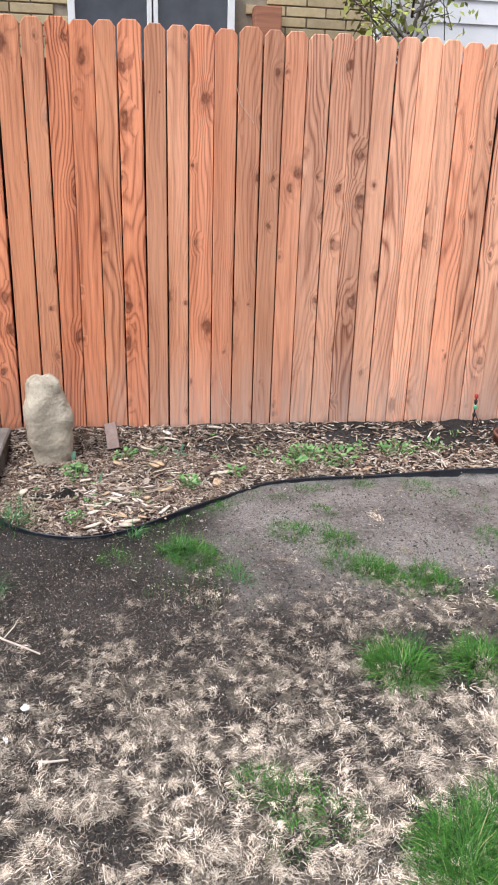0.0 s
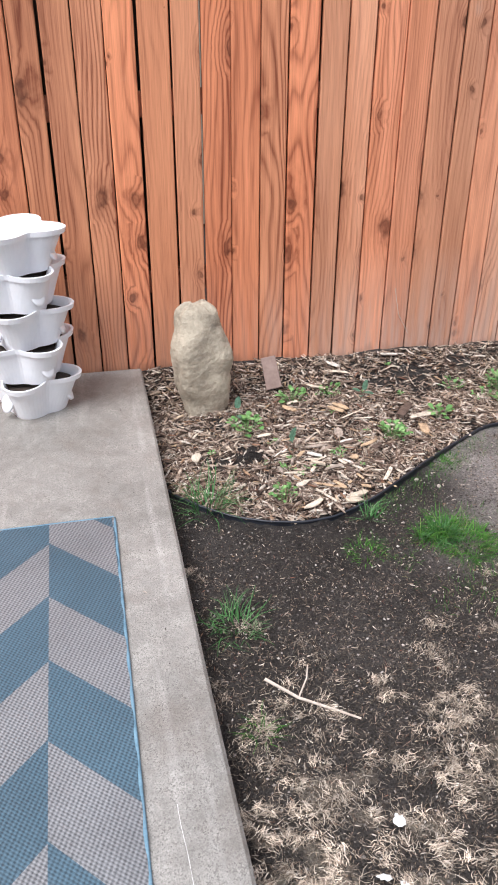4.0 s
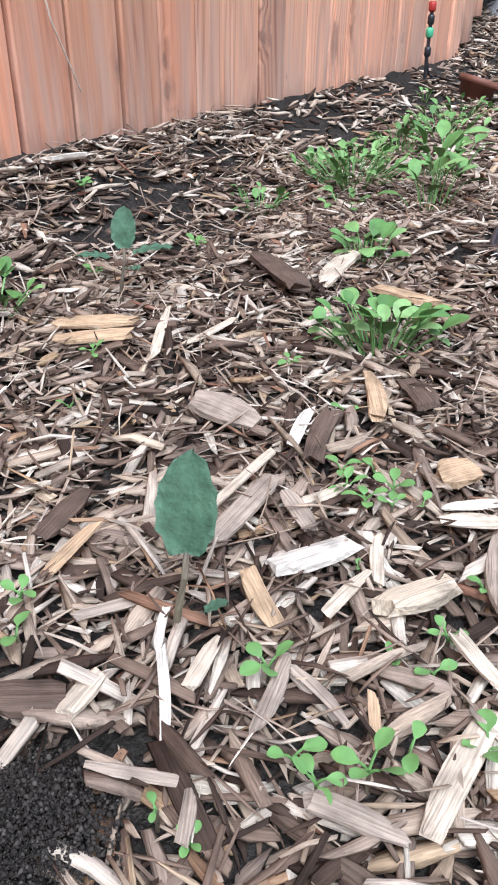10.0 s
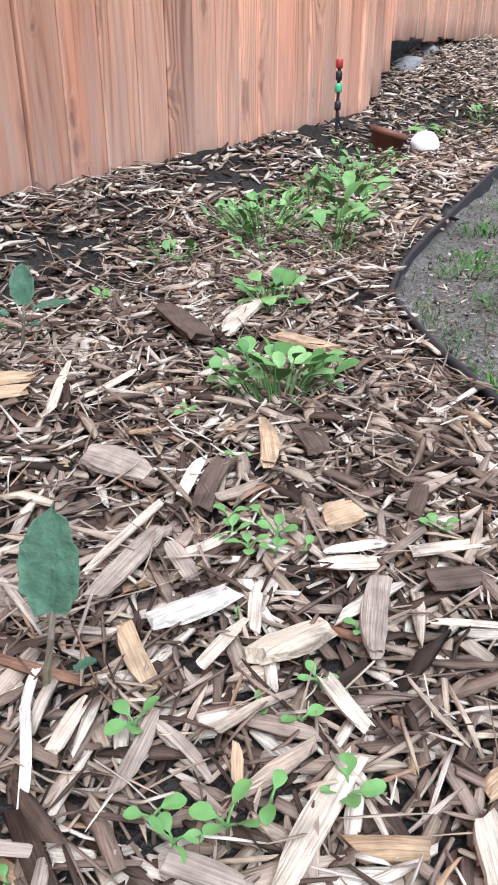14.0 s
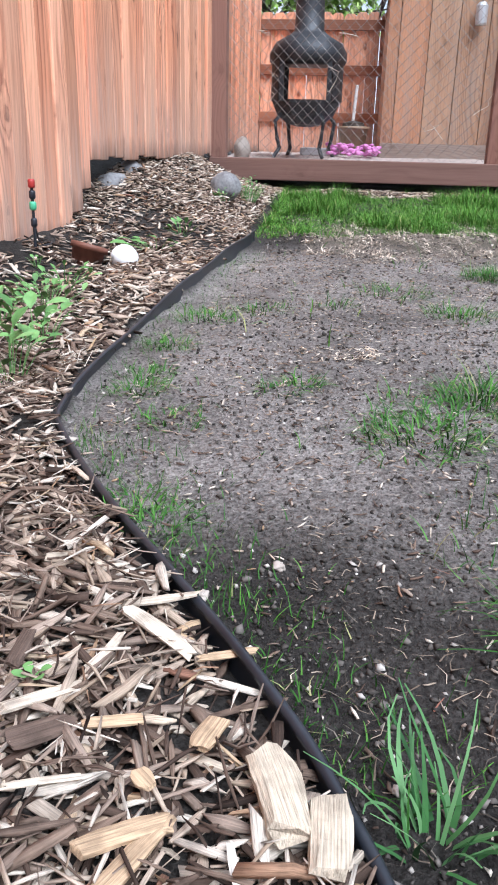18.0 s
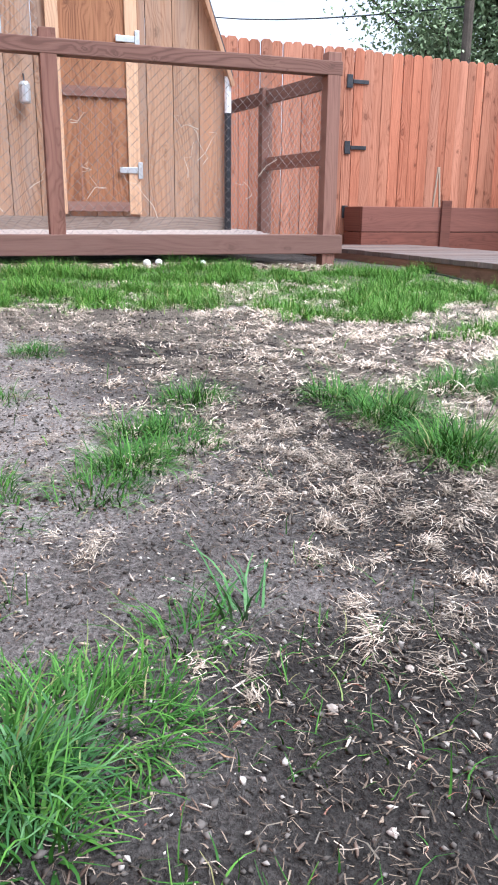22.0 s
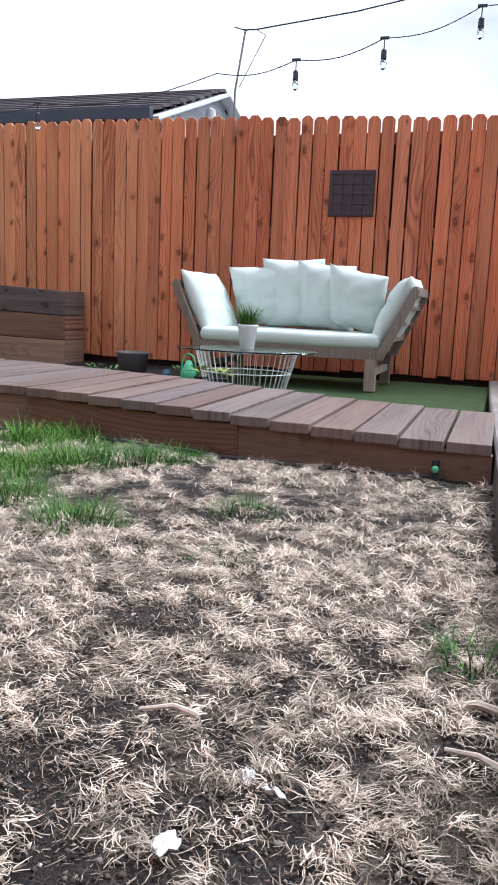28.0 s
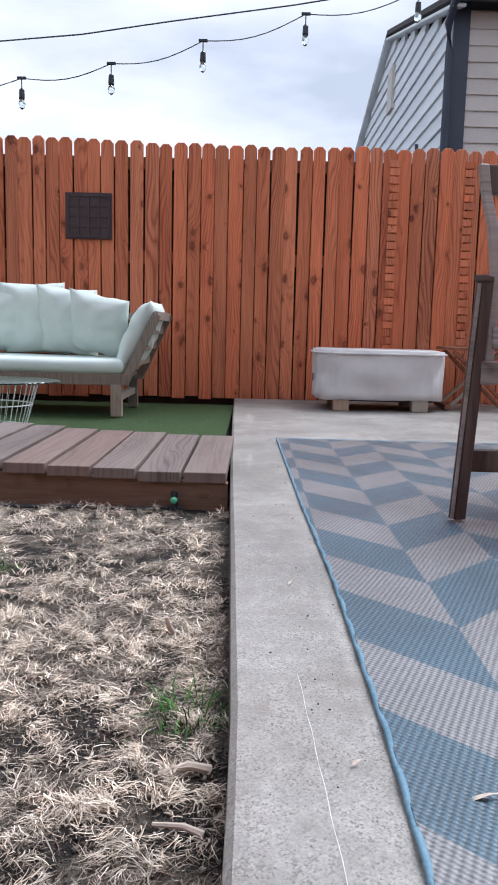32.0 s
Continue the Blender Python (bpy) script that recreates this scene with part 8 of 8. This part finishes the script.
o = obj("guy_wire", tube_bm([(1.50, -3.3, 2.44), (1.40, -3.2, 2.385), (1.31, -3.2, 2.38), (0.6, -3.2, 2.45), (0.03, -3.2, 2.54), (-0.8, -3.2, 2.66), (-1.62, -3.2, 2.80), (-3.0, -3.2, 3.1)], 0.005, 5), m_black)
tagged(o, "second bare cable strung above the light string", "cable")
mast = thing("wire_mast", "thin grey metal pole with wires at the garage corner", "pole", (1.58, -3.56, 0.0))
part("pole", tube_bm(((1.58, -3.56, 0.0), (1.575, -3.56, 2.08), (1.51, -3.56, 2.50), (1.49, -3.55, 2.50)), 0.008, 6), m_wire, mast)
part("stay", tube_bm(((1.545, -3.56, 2.10), (1.33, -3.5, 2.44), (1.31, -3.21, 2.385)), 0.003, 5), m_wire, mast)

# ---- covered fire table on blocks, stool and chair on the patio ----
cov = thing("covered_fire_table", "low round-cornered table under a grey fabric cover on wooden blocks", "covered table", (-1.41, -2.85, 0.045))
CX0, CX1, CYF, CYB = -1.83, -0.995, -2.60, -3.15
bm = bmesh.new()
box(bm, CX0, CX1, CYB, CYF, 0.115, 0.425)
bmesh.ops.bevel(bm, geom=[e for e in bm.edges if abs(e.verts[0].co.z - e.verts[1].co.z) > 0.1], offset=0.17, segments=7, affect="EDGES", profile=0.5)
bmesh.ops.subdivide_edges(bm, edges=bm.edges[:], cuts=6, use_grid_fill=True)
for v in bm.verts:
    k = noise.noise(Vector((v.co.x * 7, v.co.y * 7, v.co.z * 9)))
    side = 1 if 0.13 < v.co.z < 0.41 else 0
    k2 = noise.noise(Vector((v.co.x * 16 + v.co.z * 9, v.co.y * 16, v.co.z * 5)))
    v.co += Vector((0.012 * k * side, (0.045 * k + 0.022 * k2) * side, 0.012 * k * (1 - side)))
part("fabric_cover", bm, m_cover, cov, smooth=True)
top_ring = [(CX0 + 0.0, CYF - 0.1, 0.405), (CX0 + 0.1, CYF + 0.006, 0.405), (CX1 - 0.1, CYF + 0.006, 0.405), (CX1 + 0.004, CYF - 0.1, 0.405), (CX1 + 0.004, CYB + 0.1, 0.405)]
part("seam", tube_bm(top_ring, 0.007, 6), m_cover, cov)
part("label_patch", box_bm(CX1 + 0.006, CX1 + 0.012, -2.78, -2.74, 0.22, 0.27), m_charcoal, cov)
for x in (-1.16, -1.66):
    for y in (-2.66, -3.05):
        part("block", box_bm(x - 0.05, x + 0.05, y - 0.045, y + 0.045, patio_z(y) + 0.003, 0.125, bevel=0.006), m_block, cov)
part("tray", box_bm(CX0 + 0.08, CX1 - 0.08, CYB + 0.08, CYF - 0.08, 0.10, 0.13), m_black, cov)
# folding side table behind it
st = thing("folding_stool", "small brown wooden folding table behind the covered table", "side table", (-2.05, -2.95, 0.05))
part("top", box_bm(-2.35, -1.86, -3.15, -2.80, 0.435, 0.455, bevel=0.004), m_rail, st)
for y in (-3.10, -2.84):
    part("leg", bar((-1.88, y, 0.05), (-2.30, y, 0.43), 0.03, 0.022), m_block, st)
    part("leg", bar((-2.30, y + 0.03, 0.05), (-1.90, y + 0.03, 0.43), 0.03, 0.022), m_rail, st)
part("foot_bar", box_bm(-1.90, -1.86, -3.13, -2.80, 0.05, 0.08, bevel=0.003), m_rail, st)

# dark wooden chair standing on the rug
ch = thing("wooden_chair", "worn dark brown wooden folding chair standing on the rug", "chair", (-1.35, 0.35, 0.10))
CF = 0.097
BACK = ((-1.177, 0.405, 0.44), (-1.184, 0.395, 0.60), (-1.187, 0.385, 0.70), (-1.178, 0.365, 0.81), (-1.164, 0.345, 0.885), (-1.156, 0.335, 0.955))
for dx in (0.0, -0.46):
    leg = part("leg", bar((-1.117 + dx, 0.445, CF), (-1.153 + dx, 0.425, 0.672), 0.027, 0.034, 0.004), m_chair, ch)
    # pale strip: worn wood, and the lit face of the leg put into colour
    part("worn_edge", bar((-1.100 + dx, 0.462, CF + 0.004), (-1.136 + dx, 0.442, 0.665), 0.007, 0.008, 0.002), m_chair_worn, leg, "bare pale wood along the worn edge, with its lit face painted in")
    part("leg_cap", bar((-1.150 + dx, 0.427, 0.668), (-1.151 + dx, 0.426, 0.684), 0.034, 0.040, 0.004), m_chair, leg)
    bm = bmesh.new()
    prev = None
    for x, y, z in BACK:
        q = [bm.verts.new((x + dx + sx * 0.011, y + sy * 0.013, z)) for sx, sy in ((1, 1), (-1, 1), (-1, -1), (1, -1))]
        if prev:
            for j in range(4):
                bm.faces.new((prev[j], prev[(j + 1) % 4], q[(j + 1) % 4], q[j]))
        else:
            bm.faces.new(q[::-1])
        prev = q
    bm.faces.new(prev)
    bmesh.ops.bevel(bm, geom=bm.edges[:], offset=0.003, segments=1, affect="EDGES")
    part("back_post", bm, m_chair_worn, ch)
for z, w, mt, y, x1 in ((0.240, 0.055, m_chair, 0.425, -1.140), (0.455, 0.056, m_chair_worn, 0.430, -1.150), (0.538, 0.056, m_chair_worn, 0.405, -1.182), (0.628, 0.048, m_chair, 0.39, -1.188), (0.918, 0.07, m_chair, 0.335, -1.162)):
    part("cross_slat", box_bm(-1.60, x1, y - 0.011, y + 0.011, z - w / 2, z + w / 2, bevel=0.005), mt, ch)
for k in range(6):
    part("seat_slat", box_bm(-1.62, -1.30, 0.36 - k * 0.07, 0.42 - k * 0.07, CF + 0.43, CF + 0.452, bevel=0.004), m_chair_worn, ch)
for dx in (-0.34, -0.46):
    part("front_leg", bar((-1.20 + dx, 0.40, CF + 0.43), (-1.20 + dx, 0.0, CF), 0.035, 0.028), m_chair, ch)


# ---- neighbouring buildings ----
def lap_siding(parent, x0, x1, y, z0, z1, step, mat, axis="x", out=1):
    z = z0
    while z < z1:
        zt = min(z + step, z1)
        bm = bmesh.new()
        a = ((x0, y + 0.022 * out, z), (x1, y + 0.022 * out, z), (x1, y + 0.004 * out, zt), (x0, y + 0.004 * out, zt))
        b_ = ((x0, y - 0.02 * out, z), (x1, y - 0.02 * out, z), (x1, y - 0.02 * out, zt), (x0, y - 0.02 * out, zt))
        va, vb = [bm.verts.new(p) for p in a], [bm.verts.new(p) for p in b_]
        bm.faces.new(va)
        bm.faces.new(vb[::-1])
        for k in range(4):
            bm.faces.new((va[k], vb[k], vb[(k + 1) % 4], va[(k + 1) % 4]))
        bmesh.ops.recalc_face_normals(bm, faces=bm.faces)
        part("siding_board", bm, mat, parent)
        z = zt


gar = thing("neighbour_garage", "low garage with a dark shingle roof and pale blue gable siding", "garage", (6, -5.5, 0))
GX0, GX1 = 2.56, 9.4
part("wall", box_bm(GX0 + 0.12, GX1, -7.6, -4.45, 0, 2.08), m_blue_side, gar)
for ya, za, yb, zb in ((-4.18, 2.13, -6.0, 2.76), (-7.82, 2.13, -6.0, 2.76)):
    n_rows = 9
    for r in range(n_rows):
        f0, f1 = r / n_rows, (r + 1.15) / n_rows
        bm = bmesh.new()
        q = [(GX0, ya + (yb - ya) * f0, za + (zb - za) * f0 + 0.022), (GX1, ya + (yb - ya) * f0, za + (zb - za) * f0 + 0.022), (GX1, ya + (yb - ya) * min(f1, 1), za + (zb - za) * min(f1, 1) + 0.008), (GX0, ya + (yb - ya) * min(f1, 1), za + (zb - za) * min(f1, 1) + 0.008)]
        va = [bm.verts.new(p) for p in q]
        vb = [bm.verts.new((p[0], p[1], p[2] - 0.03)) for p in q]
        bm.faces.new(va)
        bm.faces.new(vb[::-1])
        for k in range(4):
            bm.faces.new((va[k], vb[k], vb[(k + 1) % 4], va[(k + 1) % 4]))
        bmesh.ops.recalc_face_normals(bm, faces=bm.faces)
        part("shingle_course", bm, m_roof, gar)
part("gutter", box_bm(GX0 - 0.02, GX1, -4.18, -4.10, 2.03, 2.14, bevel=0.01), m_fascia, gar)
part("soffit", box_bm(GX0, GX1, -4.46, -4.18, 2.03, 2.06), m_fascia, gar)
for ya, yb in ((-4.2, -6.0), (-7.8, -6.0)):
    part("rake_board", bar((GX0, ya, 2.06), (GX0, yb, 2.70), 0.03, 0.13, up=(1, 0, 0)), m_blue_side, gar)
for k in range(8):
    z = 2.0 + k * 0.085
    hw = max(0.05, 1.75 * (1 - (z - 2.0) / 0.70))
    part("gable_board", box_bm(GX0 + 0.09, GX0 + 0.118 + 0.004 * (k % 2), -6 - hw, -6 + hw, z, z + 0.083), m_blue_side, gar)
part("corner_light", moved(lathe(((0.03, 0), (0.06, 0.05), (0.05, 0.14), (0.02, 0.16)), 12, True), Matrix.Translation((GX0 - 0.02, -5.55, 2.30))), m_paint, gar)

nh = thing("neighbour_house", "house with cream and pale blue lap siding and navy trim", "house", (-4.5, -8.5, 0))
lap_siding(nh, -7.5, -2.655, -6.0, 0.6, 3.72, 0.155, m_cream)
part("corner_board", box_bm(-2.655, -2.49, -6.05, -5.965, 0.3, 3.80, bevel=0.004), m_fascia, nh)
part("side_wall", box_bm(-7.5, -2.55, -14.0, -6.03, 0.3, 3.7), m_cream, nh)
EAVE_Y, RIDGE_Y, BACK_Y, EAVE_Z, RIDGE_Z = -6.06, -10.07, -14.1, 3.82, 4.91
z = 0.6
while z < RIDGE_Z - 0.10:
    zt = z + 0.19
    k = max(0.0, (zt - EAVE_Z) / (RIDGE_Z - EAVE_Z))
    ya, yb = EAVE_Y + (RIDGE_Y - EAVE_Y) * k, BACK_Y + (RIDGE_Y - BACK_Y) * k
    if ya - yb > 0.2:
        bm = bmesh.new()
        va = [bm.verts.new(p) for p in ((-2.500, ya, z), (-2.500, yb, z), (-2.526, yb, zt), (-2.526, ya, zt))]
        vb = [bm.verts.new((-2.548, v.co.y, v.co.z)) for v in va]
        bm.faces.new(va)
        bm.faces.new(vb[::-1])
        for q in range(4):
            bm.faces.new((va[q], vb[q], vb[(q + 1) % 4], va[(q + 1) % 4]))
        bmesh.ops.recalc_face_normals(bm, faces=bm.faces)
        part("gable_board", bm, m_blue_side, nh)
    z = zt
for ya in (EAVE_Y + 0.32, BACK_Y - 0.32):
    za = EAVE_Z - 0.08
    bm = bmesh.new()
    vs = [bm.verts.new((x, yy, zz + t)) for x in (-7.6, -2.44) for yy, zz in ((ya, za), (RIDGE_Y, RIDGE_Z)) for t in (0.0, 0.06)]
    for f in ((0, 1, 3, 2), (4, 6, 7, 5), (0, 4, 5, 1), (2, 3, 7, 6), (0, 2, 6, 4), (1, 5, 7, 3)):
        bm.faces.new([vs[i] for i in f])
    bmesh.ops.recalc_face_normals(bm, faces=bm.faces)
    part("roof_slope", bm, m_roof, nh)
    part("rake_board", bar((-2.485, ya, za - 0.07), (-2.485, RIDGE_Y, RIDGE_Z - 0.07), 0.03, 0.13, up=(1, 0, 0)), m_blue_side, nh)
part("eave_gutter", box_bm(-7.6, -2.42, -5.74, -5.66, 3.70, 3.81, bevel=0.01), m_fascia, nh)
part("vent_slot", box_bm(-2.52, -2.47, -10.0, -9.6, 3.75, 4.35, bevel=0.004), m_cream, nh)
bm = bmesh.new()
tri = [(-7.1, 2.1), (-8.2, 2.1), (-7.6, 2.8)]
fa = [bm.verts.new((-2.47, y, z)) for y, z in tri]
fb = [bm.verts.new((-2.53, y, z)) for y, z in tri]
bm.faces.new(fa)
bm.faces.new(fb[::-1])
for k in range(3):
    bm.faces.new((fa[k], fb[k], fb[(k + 1) % 3], fa[(k + 1) % 3]))
bmesh.ops.recalc_face_normals(bm, faces=bm.faces)
part("small_window", bm, m_dusk, nh)
part("downpipe", tube_bm(((-2.45, -5.72, 3.74), (-2.42, -5.88, 3.55), (-2.45, -5.92, 3.3), (-2.45, -5.92, 0.0)), 0.04, 8), m_fascia, nh)

# ---- brick house behind the north fence ----
bh = thing("brick_house", "buff brick house with white-framed windows behind the fence", "house", (0, 7.5, 0))
part("core_wall", box_bm(-6, 2.03, 6.56, 10, 0, 4.2), m_mortar, bh)
bricks = [bpy.data.meshes.new("brick") for _ in range(2)]
for me_, w in zip(bricks, (0.30, 0.145)):
    bm = box_bm(-w / 2, w / 2, -0.02, 0.03, 0, 0.062, bevel=0.004)
    bm.to_mesh(me_)
    bm.free()
    me_.materials.append(m_brick)
for r in range(9):
    z = 2.02 + r * 0.072
    x = -0.9 + 0.15 * (r % 2)
    while x < 1.95:
        if not (-0.42 < x < 0.98):
            o = new("brick", bricks[0])
            o.parent = bh
            o.matrix_parent_inverse = Matrix.Translation((0, 7.5, 0)).inverted()
            o.matrix_basis = Matrix.Translation((x, 6.56, z))
        x += 0.312
for xa, xb in ((-0.30, 0.255), (0.295, 0.85)):
    w_ = part("window", box_bm(xa, xb, 6.50, 6.52, 1.7, 3.4), m_dusk, bh)
    for a in ((xa - 0.03, xa + 0.02, 1.68, 3.45), (xb - 0.02, xb + 0.03, 1.68, 3.45)):
        part("window_frame", box_bm(a[0], a[1], 6.46, 6.53, a[2], a[3], bevel=0.004), m_paint, w_)
part("downpipe", tube_bm(((1.97, 6.46, 0), (1.97, 6.46, 2.6), (2.0, 6.40, 2.75)), 0.035, 8), m_paint, bh)
part("vent_box", box_bm(1.02, 1.22, 6.38, 6.54, 2.15, 2.42, bevel=0.01), m_rail, bh)
wh = thing("white_house", "white lap-sided house beyond the brick house", "house", (5, 8.5, 0))
lap_siding(wh, 2.95, 8.0, 8.0, 1.2, 4.6, 0.20, m_white_side, out=-1)
part("core_wall", box_bm(2.96, 8.0, 8.03, 11, 0, 4.6), m_white_side, wh)


# ---- trees, pole, wires ----
def tree(name, label, at, height, crown, leaves, leaf, mat, seed, bare=0.0, limbs=16, trunk_r=0.14, low=0.35):
    rnd = random.Random(seed)
    rng = np.random.default_rng(seed)
    base = thing(name, label, "tree", at)
    bm = bmesh.new()
    p0 = Vector(at)
    top = p0 + Vector((rnd.uniform(-0.3, 0.3), rnd.uniform(-0.3, 0.3), height * 0.75))
    spine = [p0 + (top - p0) * f + Vector((0.12 * math.sin(f * 5 + seed), 0.12 * math.cos(f * 4 + seed), 0)) * f for f in np.linspace(0, 1, 8)]
    tube(bm, spine, trunk_r, 9, trunk_r * 0.35)
    tips = []
    for k in range(limbs):
        f = rnd.uniform(low, 1.0)
        s = p0 + (top - p0) * f
        a = rnd.uniform(0, 6.283)
        ln = crown * rnd.uniform(0.6, 1.15) * (1.2 - 0.5 * f)
        e = s + Vector((math.cos(a) * ln, math.sin(a) * ln, ln * rnd.uniform(0.25, 0.9)))
        midp = (s + e) / 2 + Vector((rnd.uniform(-0.2, 0.2), rnd.uniform(-0.2, 0.2), 0.12 * ln))
        tube(bm, (s, midp, e), trunk_r * 0.32, 6, trunk_r * 0.08, False)
        for j in range(7):
            q = s.lerp(e, rnd.uniform(0.35, 1.0)) if rnd.random() < 0.5 else midp.lerp(e, rnd.uniform(0, 1))
            d = Vector((rnd.gauss(0, 1), rnd.gauss(0, 1), rnd.gauss(0.35, 0.7))).normalized() * ln * rnd.uniform(0.25, 0.55)
            tube(bm, (q, q + d * 0.5 + Vector((0, 0, 0.04)), q + d), trunk_r * 0.09, 4, 0.004, False)
            tips.append((q + d * 0.75, ln * 0.26))
            tips.append((q + d * 0.35, ln * 0.2))
    part("trunk", bm, m_bark, base)
    idx = rng.integers(0, len(tips), leaves)
    keep = [t for t in tips if rnd.random() > bare]
    idx = rng.integers(0, len(keep), leaves)
    c = np.array([tuple(k[0]) for k in keep])[idx] + rng.normal(0, 0.75, (leaves, 3)) * np.array([k[1] for k in keep])[idx][:, None]
    L = leaf * rng.uniform(0.6, 1.4, leaves)
    q = np.array([(-0.5, 0, 0), (0, -0.32, 0.08), (0.5, 0, 0), (0, 0.32, 0.08)])
    v = q[None] * L[:, None, None]
    v = np.einsum("nij,nkj->nki", turn_all(rng.uniform(0, 6.28, leaves), rng.normal(0, 0.7, leaves), rng.normal(0, 0.7, leaves)), v) + c[:, None]
    o = bulk("crown", v.reshape(-1, 3), np.arange(leaves * 4).reshape(-1, 4), mat)
    del o["kind"]
    o.parent, o.matrix_parent_inverse = base, Matrix.Translation(at).inverted()
    return base


tree("tree", "broad green tree in spring leaf behind the fence", (12.9, -6.6, 0), 6.2, 2.1, 62000, 0.078, m_tree_leaf, 4, 0.05, 30, 0.16)
tree("tree", "sparse grey-green tree with many bare twigs", (13.5, -10.2, 0), 7.4, 2.5, 30000, 0.060, m_tree_leaf, 9, 0.30, 34, 0.16)
tree("tree", "green tree behind the garden shed", (15.0, 4.6, 0), 5.0, 2.4, 22000, 0.11, m_lush_leaf, 12, 0.0, 20, 0.16, 0.15)
tree("tree", "small tree with new yellow-green leaves beyond the fence", (1.6, 5.6, 0), 3.3, 0.75, 520, 0.05, m_spring_leaf, 15, 0.55, 10, 0.03, 0.68)
tree("tree", "thin-leaved tree between the houses", (3.1, 12.0, 0), 5.5, 1.2, 2200, 0.08, m_spring_leaf, 18, 0.2, 12, 0.10)
tree("tree", "distant small bushy tree top", (19.0, -2.1, 0), 5.2, 1.0, 3500, 0.08, m_tree_leaf, 22, 0.1, 8, 0.10)
pole = thing("utility_pole", "dark brown wooden utility pole with overhead wires", "utility pole", (11.4, -5.3, 0))
part("shaft", tube_bm(((11.4, -5.3, 0), (11.4, -5.3, 6.2)), 0.085, 10, 0.075), m_bark, pole)
for k, (zz, ez) in enumerate(((3.6, 8.6), (4.3, 10.2), (4.85, 11.5))):
    pts_ = [(11.4 + 18 * f, -5.3 + 5.0 * f, zz + (ez - zz) * f - 0.9 * math.sin(math.pi * f)) for f in np.linspace(0, 1, 16)]
    part("wire", tube_bm(pts_, 0.014, 5), m_black, pole)
